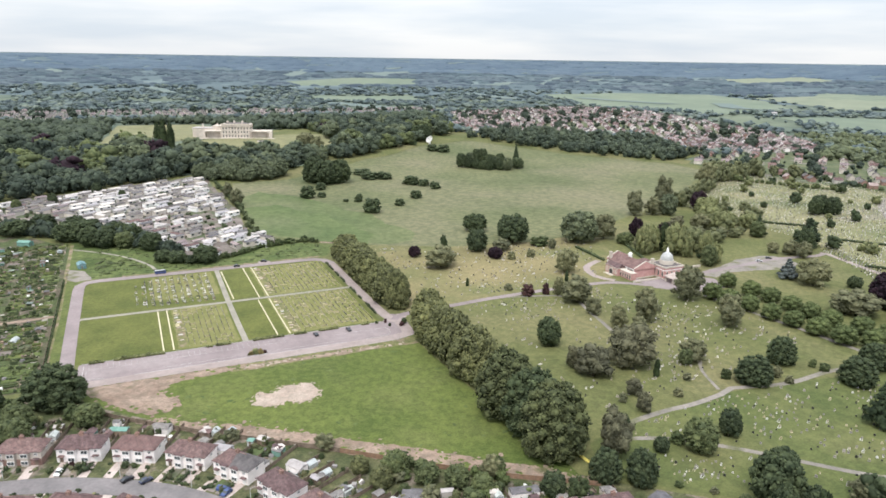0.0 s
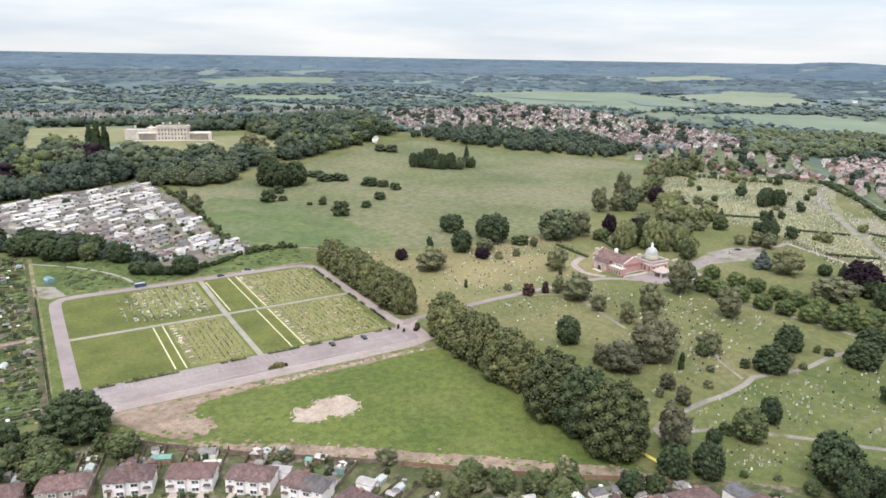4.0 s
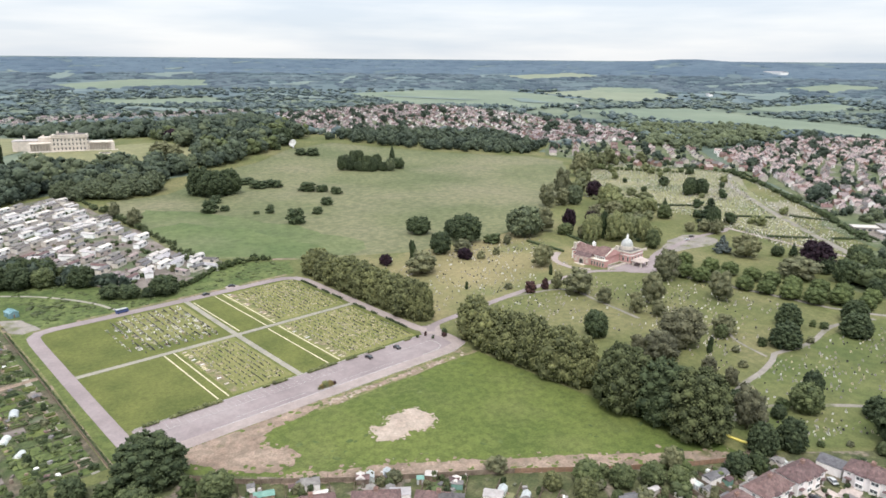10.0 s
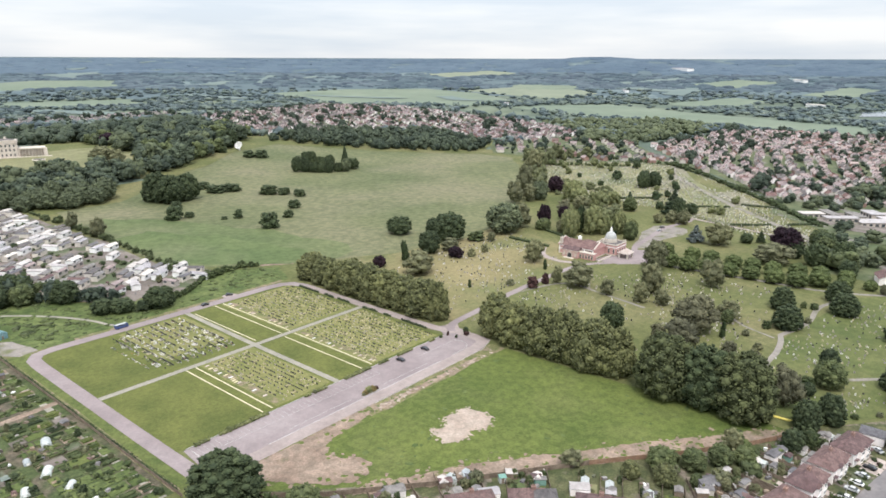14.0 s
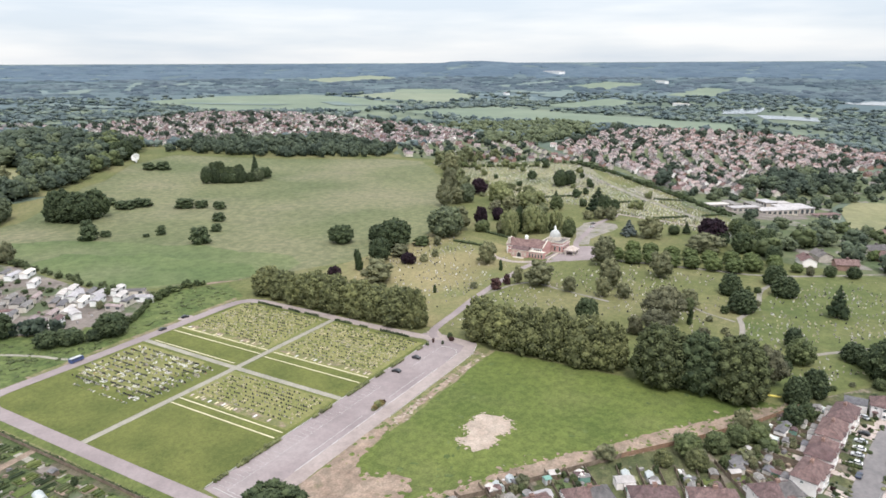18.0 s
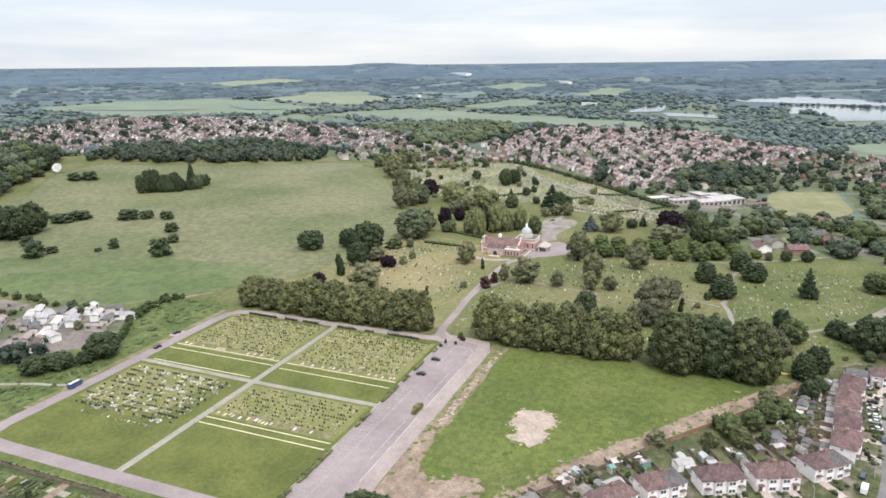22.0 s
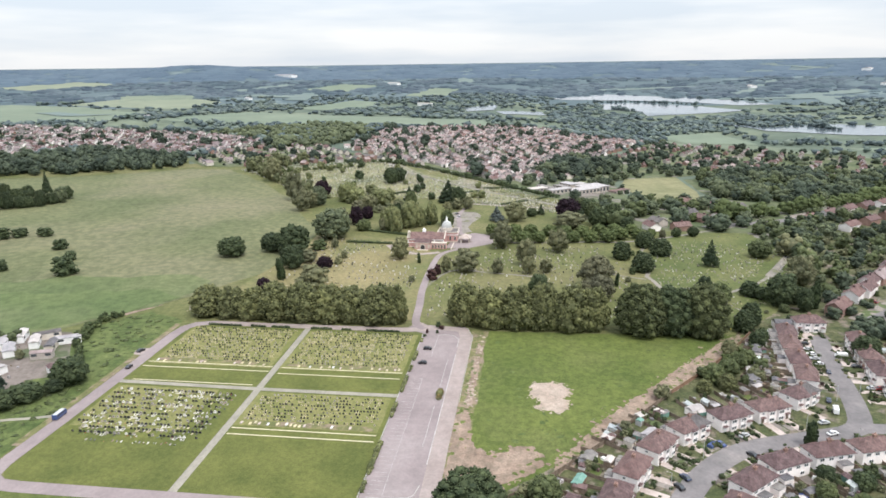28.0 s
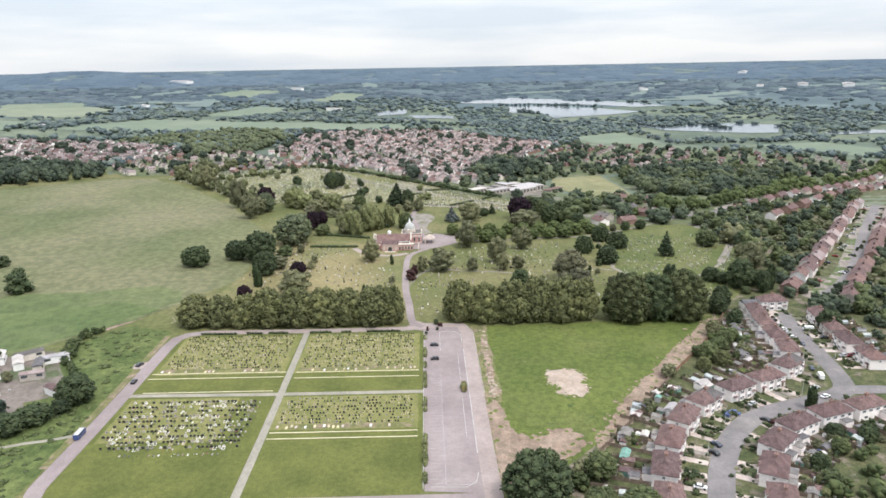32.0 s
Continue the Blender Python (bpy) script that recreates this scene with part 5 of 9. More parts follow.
for row in (
        ("d", 40, 461, 12.5, 17.0), ("d", 23, 469, 8.0, 13.5), ("d", 15, 474, 8.5, 13.0), ("d", 32, 463, 6.0, 9.0), ("o", 61, 501, 5.0, 5.5), ("d", 9, 506, 13.6, 16.8), ("d", -18, 538, 13.7, 12.3), ("d", -9, 540, 14.2, 13.2), ("d", -4, 532, 15.3, 15.0), ("d", -34, 548, 16.2, 22.6),
        ("d", -45, 552, 14.7, 22.8), ("d", -62, 583, 15.5, 19.3), ("d", -80, 582, 12.9, 24.1), ("o", 85, 635, 15.9, 12.6), ("o", 83, 674, 14.8, 11.1),
        ("h", 86, 487, 5.5, 8.0), ("h", 101, 491.5, 4.2, 9.0), ("h", 112, 491, 4.0, 8.0)):
    plant(*row)
for row in (("r", 325, 297, 9.7, 12.3), ("r", 325, 279, 9.7, 12.3), ("r", 327, 267, 9.2, 12.3), ("r", 326, 252, 9.2, 12.9), ("r", 326, 240, 9.2, 12.3), ("r", 325, 227, 9.7, 12.9), ("r", 331, 214, 9.7, 12.9), ("r", 334, 202, 9.7, 12.9), ("r", 338, 188, 8.8, 11.7), ("r", 332, 174, 6.6, 8.6)):
    plant(*row, group="lime avenue")
for row in (("q", 175, 226, 15, 17), ("q", 172, 236, 11, 10), ("q", 180, 205, 8, 8), ("b", 221, 220, 8, 7), ("y", 200, 215, 7, 3), ("j", 210, 207, 4, 4), ("j", 196, 197, 4, 4), ("q", 174, 192, 9, 7), ("d", 161, 167, 6, 6), ("h", 170, 169, 5, 6), ("h", 273, 196, 4, 4), ("h", 274, 191, 4, 5), ("o", 248, 194, 6, 5), ("h", 227, 202, 5, 5), ("j", 172, 202, 4, 4), ("j", 249, 188, 4, 4)):
    plant(*row)
for row in (("d", 173.5, 130, 19, 17), ("d", 178, 120, 11, 10), ("o", 201, 120, 9, 10), ("h", 152, 148, 2.4, 3.5), ("j", 160, 141, 2.2, 3.0), ("b", 163, 131, 5, 6)):
    plant(*row)

for row in (("d", 366, 212, 17, 16), ("d", 380, 198, 18, 17), ("b", 394, 213, 15, 16), ("d", 378, 228, 13, 13), ("d", 408, 216, 16, 17), ("b", 424, 223, 14, 16), ("d", 352, 190, 12, 12)):
    plant(*row)
for row in (("q", 328, 166, 7, 6.5), ("d", 332, 155, 8, 8), ("d", 335, 142, 8.5, 9.5)):
    plant(*row)

# ---- woods and hedges that nobody could count ----
W_WEST = [(-330, 700), (-190, 703), (-108, 717), (-59, 738), (60, 806), (92, 850), (62, 890), (30, 925), (-20, 955), (-80, 990), (-140, 1030), (-330, 1210)]
W_PARK = [(228, 828), (300, 862), (380, 915), (455, 985), (490, 1080), (250, 1100), (250, 1000), (262, 930)]
W_BACK = [(-420, 1200), (-120, 1050), (-30, 1040), (40, 1090), (230, 1060), (480, 1095), (600, 1330), (660, 1480), (-300, 1480)]
W_BELT = [(465, 940), (560, 830), (660, 722), (745, 770), (765, 890), (640, 960), (560, 990)]
W_SOUTH = [(540, 68), (640, 58), (742, 62), (800, -60), (760, -240), (600, -80), (470, 40)]
W_LIMES = [(350, 104), (356, 150), (362, 205), (398, 222), (440, 226), (470, 205), (490, 150), (490, 96), (440, 62)]
SCHOOL_HOUSES = ((474, 118, 40), (450, 95, 35), (442, 80, 130), (355, 170, 20), (356, 147, 110), (373, 162, 30), (400, 106, 130), (389, 122, 40), (410, 130, 125))
W_FRONT = [(60, 800), (90, 768), (150, 766), (166, 790), (240, 845), (232, 872), (150, 884), (92, 890), (60, 890)]


def mixed_wood(name, outline, gap, seed, template, tall, wide, label, shares, clear=()):
    """Woodland of several kinds of tree, one object a kind."""
    spots, rnd = scatter(outline, gap, seed), random.Random(seed)
    spots = [q for q in spots if all(math.hypot(q[0] - cx, q[1] - cy) > cr for cx, cy, cr in clear)]
    rnd.shuffle(spots)
    start = 0
    for k, (mat, share) in enumerate(shares):
        end = len(spots) if k == len(shares) - 1 else start + int(len(spots) * share)
        wood(name, spots[start:end], template, tall, wide, mat, label, seed + k)
        start = end


E_NORTH = [(480, 1010), (610, 1300), (720, 1560), (1150, 1640), (1060, 1110), (1070, 900), (980, 735), (830, 750), (770, 790), (790, 960), (640, 985)]
E_EAST = [(606, 300), (745, 450), (900, 565), (1225, 565), (1390, 240), (1180, 60), (880, 190), (720, 205)]
E_SOUTH = [(880, 180), (1140, 50), (1200, 70), (1000, -250), (842, -395), (690, -250), (800, -20)]
E_LINK = [(672, 705), (745, 765), (830, 745), (985, 725), (900, 590), (745, 462), (690, 560)]
E_WEST = [(-420, 1600), (700, 1590), (740, 1720), (-420, 1860)]

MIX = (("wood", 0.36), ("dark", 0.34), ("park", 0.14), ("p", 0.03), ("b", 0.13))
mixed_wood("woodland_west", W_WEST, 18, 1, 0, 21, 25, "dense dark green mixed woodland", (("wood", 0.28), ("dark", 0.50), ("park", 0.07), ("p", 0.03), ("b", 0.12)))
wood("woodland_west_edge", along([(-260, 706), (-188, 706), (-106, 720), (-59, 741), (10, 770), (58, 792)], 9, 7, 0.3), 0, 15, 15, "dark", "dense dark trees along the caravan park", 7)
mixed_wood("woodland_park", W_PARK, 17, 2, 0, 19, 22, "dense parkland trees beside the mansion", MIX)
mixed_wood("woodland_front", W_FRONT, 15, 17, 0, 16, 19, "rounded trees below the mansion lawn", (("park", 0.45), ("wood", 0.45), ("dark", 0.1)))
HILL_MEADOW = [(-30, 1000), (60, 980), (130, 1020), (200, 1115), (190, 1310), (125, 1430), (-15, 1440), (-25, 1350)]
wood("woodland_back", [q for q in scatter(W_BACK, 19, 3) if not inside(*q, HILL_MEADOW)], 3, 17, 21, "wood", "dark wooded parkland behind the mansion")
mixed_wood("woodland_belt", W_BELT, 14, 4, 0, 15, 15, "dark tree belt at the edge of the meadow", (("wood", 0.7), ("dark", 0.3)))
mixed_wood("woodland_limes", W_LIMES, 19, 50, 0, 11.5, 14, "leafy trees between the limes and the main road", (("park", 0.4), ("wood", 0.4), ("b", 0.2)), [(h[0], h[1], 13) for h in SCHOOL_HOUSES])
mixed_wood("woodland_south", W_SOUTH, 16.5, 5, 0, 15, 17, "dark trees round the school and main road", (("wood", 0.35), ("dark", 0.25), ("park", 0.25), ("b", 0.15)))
wood("woodland_corner", scatter([(430, 492), (480, 505), (560, 560), (655, 640), (740, 590), (735, 560), (650, 600), (560, 545), (470, 490)], 13, 6), 1, 16, 11, "pale", "pale olive trees along the cemetery boundary")
wood("woodland_estate_edge", scatter([(985, 725), (1075, 880), (1200, 800), (1330, 720), (1250, 570), (1050, 590), (900, 600), (880, 690)], 17, 7), 2, 15, 17, "park", "green trees round the far estate")
wood("hedge_scrub", along([(50, 466), (66, 474), (80, 485), (100, 491), (112, 491), (121, 484)], 2.8, 8), 1, 4.2, 4.6, "h", "overgrown green hedge along the scrub", category="hedge")
wood("hedge_caravans", along([(80, 507), (84, 560), (86, 640), (80, 740), (74, 790)], 8, 9), 1, 5.5, 6.5, "b", "green hedge along the caravan park", category="hedge")
wood("hedge_allotments", along([(-420, 604), (-120, 604), (-70, 575), (-42, 552), (-15, 540), (9, 507), (30, 480)], 6, 10), 0, 11.5, 10, "dark", "dark green hedge behind the allotments", category="hedge")
wood("trees_upper_cemetery", scatter([(350, 395), (420, 430), (470, 480), (530, 500), (510, 440), (440, 380), (380, 365)], 19, 11), 1, 9, 11, "pale", "pale green small trees in the upper cemetery")
wood("hedge_upper", along([(735, 560), (740, 470), (600, 312), (500, 235)], 7, 12), 0, 6, 8, "d", "dark boundary hedge of the cemetery", category="hedge")


def clear_of_streets(spots, main=25):
    """Leaves the carriageways and house plots free."""
    out = []
    for x, y in spots:
        d1 = abs((x - 150) * 205 + (y - 95) * 270) / 339.0
        d2 = abs((x - 330) * 460 + (y - 80) * 430) / 629.7
        if d1 > 20 and d2 > main:
            out.append((x, y))
    return out


E_BLOCK = [(190, 104), (270, 72), (420, 26), (640, -245), (520, -300), (330, -110), (200, -20), (60, 60), (130, 100)]
for k, (gm, gt, gw) in enumerate((("park", 7, 8), ("b", 8, 9), ("wood", 9, 10), ("o", 6, 7))):
    wood("gardens_east", clear_of_streets(scatter(E_BLOCK, 25, 130 + k)), 1, gt, gw, gm, "leafy garden trees between streets", 13 + k)
wood("gardens_shrubs", clear_of_streets(scatter(E_BLOCK, 12, 14), 21), 2, 3.5, 5, "h", "garden shrubs and hedges between streets")
wood("gardens_south", scatter([(-120, 205), (-50, 200), (-12, 180), (0, 150), (20, 120), (20, 60), (-120, 60)], 9, 15), 2, 5, 6, "h", "garden trees and shrubs behind houses")
wood("gardens_west", scatter([(-150, 262), (-88, 262), (-46, 268), (-48, 290), (-150, 292)], 8, 16), 1, 7, 8, "b", "leafy overgrown gardens beside the allotments")
for row in (("u", 324, 374, 21, 13), ("u", 339, 387, 14, 9), ("y", 344, 376, 18, 7), ("w", 345, 365, 23, 17), ("u", 358, 350, 19, 13), ("u", 356, 338, 14, 10), ("u", 349, 357, 16, 10), ("o", 330, 385, 12, 9),
            ("o", 372, 374, 14, 14), ("o", 370, 390, 12, 13), ("w", 434, 409, 16, 21), ("o", 418, 418, 14, 18), ("w", 461, 408, 12, 16), ("c", 446, 384, 18, 13), ("w", 447, 436, 14, 20),
            ("g", 431, 470, 20, 18), ("o", 418, 474, 18, 17), ("o", 416, 343, 9, 10), ("o", 424, 335, 11, 14), ("d", 440, 336, 20, 13), ("q", 400, 424, 12, 15), ("j", 404, 404, 7, 14), ("o", 414, 390, 9, 13)):
    plant(*row)
wood("main_road_trees", along([(386, 128), (394, 104), (420, 56), (454, 14), (514, -58), (664, -238), (780, -370)], 15, 23, 0.2), 0, 15, 18, "r", "rounded street trees along the main road")
mixed_wood("gardens_far_south", E_SOUTH, 44, 95, 2, 11, 14, "tall garden trees among the far houses", (("wood", 0.4), ("dark", 0.4), ("park", 0.2)))
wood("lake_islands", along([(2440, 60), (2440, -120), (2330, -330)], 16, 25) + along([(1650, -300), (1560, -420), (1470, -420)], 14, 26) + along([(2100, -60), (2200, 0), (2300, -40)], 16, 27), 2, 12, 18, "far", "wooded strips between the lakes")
wood("scrub_weeds", [p for p in scatter([(-30, 453), (30, 451), (114, 453), (126, 472), (112, 487), (84, 483), (60, 468), (34, 466), (9, 490), (-15, 538), (-38, 552), (-38, 458)], 5.2, 33) if p[0] > -26], 2, 0.8, 3.4, "weed", "tall weeds and brambles on the rough ground", category="weeds")

mixed_wood("trees_old_upper", [(455, 330), (520, 300), (600, 360), (690, 450), (700, 540), (640, 600), (560, 540), (480, 460)], 44, 41, 1, 9, 9, "scattered small trees in the upper cemetery", (("d", 0.3), ("w", 0.5), ("c", 0.2)))
mixed_wood("trees_school", [(470, 222), (519, 226), (600, 306), (700, 260), (740, 200), (880, 190), (800, -20), (770, 70), (722, 150), (600, 156), (520, 190)], 21, 42, 0, 10, 11, "leafy trees round the school", (("wood", 0.6), ("park", 0.4)), [(562, 236, 26), (580, 207, 28), (610, 193, 28), (638, 214, 24), (600, 231, 24), (560, 260, 22), (540, 215, 26), (560, 190, 28)])
for k, tm in enumerate(("o", "b", "r")):
    wood("gardens_thicket", scatter([(60, 206), (78, 191), (104, 173), (118, 160), (100, 160), (80, 167), (64, 182)], 14, 51 + k), 1, 4.2, 5, tm, "loose overgrown bushes behind the houses", 51 + k, "shrubs")
for k, (bm_, bg) in enumerate((("d", 15), ("b", 15), ("o", 19))):
    wood("boundary_trees", along([(205, 116), (224, 98), (266, 82), (310, 78)], bg, 60 + k, 0.5), 0, 13, 12, bm_, "tall leafy trees along the cemetery boundary", 60 + k)
wood("gardens_corner", scatter([(128, 112), (150, 92), (175, 68), (150, 70), (125, 95)], 7, 66) + scatter([(146, 112), (176, 80), (196, 82), (170, 112)], 9, 64) + scatter([(66, 108), (130, 102), (150, 78), (180, 44), (120, 50), (60, 70)], 11, 65), 1, 6, 7, "wood", "garden trees behind the houses", 64)
mixed_wood("woodland_school", [(690, 218), (722, 262), (800, 232), (884, 192), (850, 152), (790, 150), (724, 192)], 17, 80, 0, 17, 19, "tall dark trees behind the school", (("dark", 0.5), ("wood", 0.3), ("park", 0.2)))
wood("hedge_upper_back", along([(626, 596), (634, 574), (660, 541), (690, 500)], 4.5, 81), 1, 6, 6, "b", "tall green hedge at the back of the upper cemetery", 81, "hedge")
for k, bmat in enumerate(("b", "r")):
    wood("brambles", scatter([(-32, 503), (4, 470), (6, 459), (-17, 461), (-25, 466), (-25, 490)], 6.5, 70 + k), 2, 0.9, 4.2, bmat, "green bramble thicket beside the trodden path", 70 + k, "weeds")
for k, (cm, cg) in enumerate((("wood", 17), ("park", 18), ("b", 20))):
    wood("gardens_main_road", scatter([(268, 80), (300, 90), (345, 94), (372, 80), (402, 34), (440, -12), (420, -22), (380, 18), (300, 60)], cg, 84 + k), 1, 8.5, 9, cm, "leafy garden trees beside the main road", 84 + k)
wood("main_road_shrubs", along([(392, 28), (430, -14), (488, -82), (640, -268)], 7, 88, 0.5) + along([(400, 10), (470, -78), (620, -262)], 9, 89, 0.6), 1, 4.5, 5, "wood", "shrubs and small trees round the main road houses", 88)

# ---- far estates and countryside ----

def far_house_arrays(wide, deep, eaves, ridge):
    """A plain gabled house: walls, then roof."""
    x, y = wide / 2, deep / 2
    wall = [(-x, -y, -2), (x, -y, -2), (x, y, -2), (-x, y, -2), (-x, -y, eaves), (x, -y, eaves), (x, y, eaves), (-x, y, eaves), (-x, 0, ridge - 0.15), (x, 0, ridge - 0.15)]
    wt_ = [(0, 1, 5), (0, 5, 4), (2, 3, 7), (2, 7, 6), (1, 2, 6), (1, 6, 5), (3, 0, 4), (3, 4, 7), (5, 6, 9), (7, 4, 8)]
    o = 0.45
    roof = [(-x - o, -y - o, eaves - 0.3), (x + o, -y - o, eaves - 0.3), (x + o, 0, ridge), (-x - o, 0, ridge), (x + o, y + o, eaves - 0.3), (-x - o, y + o, eaves - 0.3),
            (-1, -0.5, ridge - 0.6), (0, -0.5, ridge - 0.6), (0, 0.5, ridge - 0.6), (-1, 0.5, ridge - 0.6), (-1, -0.5, ridge + 1.1), (0, -0.5, ridge + 1.1), (0, 0.5, ridge + 1.1), (-1, 0.5, ridge + 1.1)]
    rt = [(0, 1, 2), (0, 2, 3), (3, 2, 4), (3, 4, 5), (6, 7, 11), (6, 11, 10), (7, 8, 12), (7, 12, 11), (8, 9, 13), (8, 13, 12), (9, 6, 10), (9, 10, 13), (10, 11, 12), (10, 12, 13)]
    win = []
    for sy in (-1, 1):
        for k in range(2):
            for zz in (1.0, 3.6):
                cx, yy = (k - 0.5) * wide * 0.5, sy * (y + 0.04)
                win.append([(cx - 0.8, yy, zz), (cx + 0.8, yy, zz), (cx + 0.8, yy, zz + 1.2), (cx - 0.8, yy, zz + 1.2)])
    wv = np.array(win).reshape(-1, 3)
    wtri = np.concatenate([np.array([(0, 1, 2), (0, 2, 3)]) + 4 * k for k in range(len(win))])
    return (np.array(wall, float), np.array(wt_)), (np.array(roof, float), np.array(rt)), (wv, wtri)


FAR_HOUSE = far_house_arrays(9.2, 7.2, 4.4, 7.0)
FAR_MESH = {}
FAR_PANE = bpy.data.meshes.new("window")
boxed(-0.8, 0.8, -0.06, 0.06, 0, 1.2).to_mesh(FAR_PANE)
FAR_PANE.materials.append(M["glass"])
for wall_mat in ("render", "pebble", "brick", "cream"):
    for roof_mat in ("tile_brown", "tile_red", "tile_grey", "tile_pale"):
        FAR_MESH[wall_mat, roof_mat] = tuple(flat(tri_mesh(n, *FAR_HOUSE[i])) for i, n in enumerate(("wall", "roof", "window")))
        for me, mt in zip(FAR_MESH[wall_mat, roof_mat], (wall_mat, roof_mat, "glass")):
            me.materials.append(M[mt])


def far_house(x, y, turn, wall_mat, roof_mat, group, size=(1, 1, 1)):
    words = {"render": "white-walled", "cream": "cream-walled", "pebble": "pale-walled", "brick": "red-brick"}[wall_mat] + {"tile_brown": " house with a brown tiled roof", "tile_red": " house with a red tiled roof", "tile_grey": " house with a grey tiled roof", "tile_pale": " house with a pale tiled roof"}[roof_mat]
    h = thing("house", x, y, turn, label=words + " among garden trees", category="house", group=group)
    h.scale = size
    for n, me in zip(("wall", "roof"), FAR_MESH[wall_mat, roof_mat]):
        link(n, me, None, h)
    for k in range(2):
        w = link("window", FAR_PANE, None, h)
        w.location = ((k - 0.5) * 5.2, -3.42, 3.2)


def estate(name, outline, gap_row, gap_house, angle, seed, walls, roofs, singles, group, skip=0.12, tree_share=0.5, tree_mat="park"):
    """Rows of houses on curving streets: the nearer ones single, the rest as one set."""
    rnd = random.Random(seed)
    xs, ys = [p[0] for p in outline], [p[1] for p in outline]
    mx, my = sum(xs) / len(xs), sum(ys) / len(ys)
    spots, trees = [], []
    a = radians(angle)
    for i in range(-40, 41):
        for j in range(-60, 61):
            u, v = j * gap_house, i * gap_row
            bend = 26 * math.sin(u * 0.006 + i * 0.35) + 14 * math.sin(u * 0.017 + seed)
            for side in (-0.26, 0.26):
                vv = v + bend + side * gap_row
                x, y = mx + u * math.cos(a) - vv * math.sin(a), my + u * math.sin(a) + vv * math.cos(a)
                if not inside(x, y, outline):
                    continue
                r = rnd.random()
                if r < skip:
                    trees.append((x, y))
                    continue
                slope = degrees_of(26 * 0.006 * math.cos(u * 0.006 + i * 0.35) + 14 * 0.017 * math.cos(u * 0.017 + seed))
                spots.append((x + rnd.uniform(-2, 2), y + rnd.uniform(-2, 2), angle + slope + rnd.choice((0, 0, 0, 90)) + rnd.uniform(-5, 5)))
            if rnd.random() < tree_share:
                vv = v + bend + rnd.choice((-0.5, 0.5, 0.05)) * gap_row
                x, y = mx + u * math.cos(a) - vv * math.sin(a), my + u * math.sin(a) + vv * math.cos(a)
                if inside(x, y, outline):
                    trees.append((x + rnd.uniform(-5, 5), y + rnd.uniform(-5, 5)))
    spots.sort(key=lambda s: math.hypot(s[0] + 50, s[1] - 250))
    for x, y, t in spots[:singles]:
        far_house(x, y, t, rnd.choice(walls), rnd.choice(roofs), group)
    bins = {}
    for x, y, t in spots[singles:]:
        c, s = math.cos(radians(t)), math.sin(radians(t))
        w, r = rnd.choice(walls), rnd.choice(roofs)
        for key, (v, tr) in ((w, FAR_HOUSE[0]), (r, FAR_HOUSE[1]), ("glass", FAR_HOUSE[2])):
            bins.setdefault(key, []).append((np.stack((v[:, 0] * c - v[:, 1] * s + x, v[:, 0] * s + v[:, 1] * c + y, v[:, 2] + height(x, y)), 1), tr))
    if bins:
        root = tagged(new(name), "many small houses of a distant housing estate", "houses", kind="stuff")
        for key, items in bins.items():
            base, vs, ts = 0, [], []
            for v, t in items:
                vs.append(v)
                ts.append(t + base)
                base += len(v)
            link("roofs" if key.startswith(("tile", "felt")) else "windows" if key == "glass" else "walls", flat(tri_mesh(name, np.concatenate(vs), np.concatenate(ts))), key, root)
    wood("garden_trees", [q for k, q in enumerate(trees) if k % 7], 2, 7.0, 7.0, tree_mat, "garden trees among the houses", seed)
    wood("garden_trees", trees[::7], 0, 13, 14, "dark", "large garden trees among the houses", seed + 1)
    return len(spots)


def degrees_of(slope):
    return math.degrees(math.atan(slope))


for e_pts in (E_NORTH, E_EAST, E_SOUTH, E_LINK):
    sheet("ground_estate", ragged(e_pts, 6, 30, 2), 0.35, "suburb", "gardens, verges and paving of a housing estate", "garden", 45)
sheet("ground_school", ragged([(470, 215), (540, 290), (610, 310), (720, 215), (890, 192), (812, -20), (770, 60), (722, 156), (600, 165), (520, 150)], 5, 20, 4), 0.45, "suburb", "grass and paving round the school", "garden", 20)
sheet("ground_parkland", ragged([(88, 895), (232, 805), (300, 838), (385, 896), (460, 918), (652, 705), (780, 780), (790, 960), (600, 1000), (480, 1090), (250, 1100), (94, 1000)], 4, 18, 5), 0.4, "green_grass", "rough parkland grass under the trees", "grass", 40)


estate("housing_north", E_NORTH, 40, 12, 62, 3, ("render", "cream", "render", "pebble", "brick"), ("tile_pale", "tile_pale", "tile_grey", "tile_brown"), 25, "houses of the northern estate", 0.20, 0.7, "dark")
# pale roofs: the low contrast of haze is put into the tile colour
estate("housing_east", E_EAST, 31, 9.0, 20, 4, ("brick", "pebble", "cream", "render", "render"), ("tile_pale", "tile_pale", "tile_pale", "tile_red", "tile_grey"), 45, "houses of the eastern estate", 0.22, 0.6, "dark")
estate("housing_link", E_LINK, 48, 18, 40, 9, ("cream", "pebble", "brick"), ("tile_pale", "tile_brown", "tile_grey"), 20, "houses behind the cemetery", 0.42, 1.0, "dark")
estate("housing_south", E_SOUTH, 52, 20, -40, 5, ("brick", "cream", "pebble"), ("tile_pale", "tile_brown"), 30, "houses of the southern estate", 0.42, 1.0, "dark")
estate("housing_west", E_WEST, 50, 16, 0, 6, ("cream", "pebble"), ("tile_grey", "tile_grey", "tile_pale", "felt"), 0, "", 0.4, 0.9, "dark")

KEEP_OUT = [E_NORTH, E_EAST, E_SOUTH, E_WEST, E_LINK, W_BACK, W_BELT] + [pts for _, pts in FAR_FIELDS] + list(LAKES)


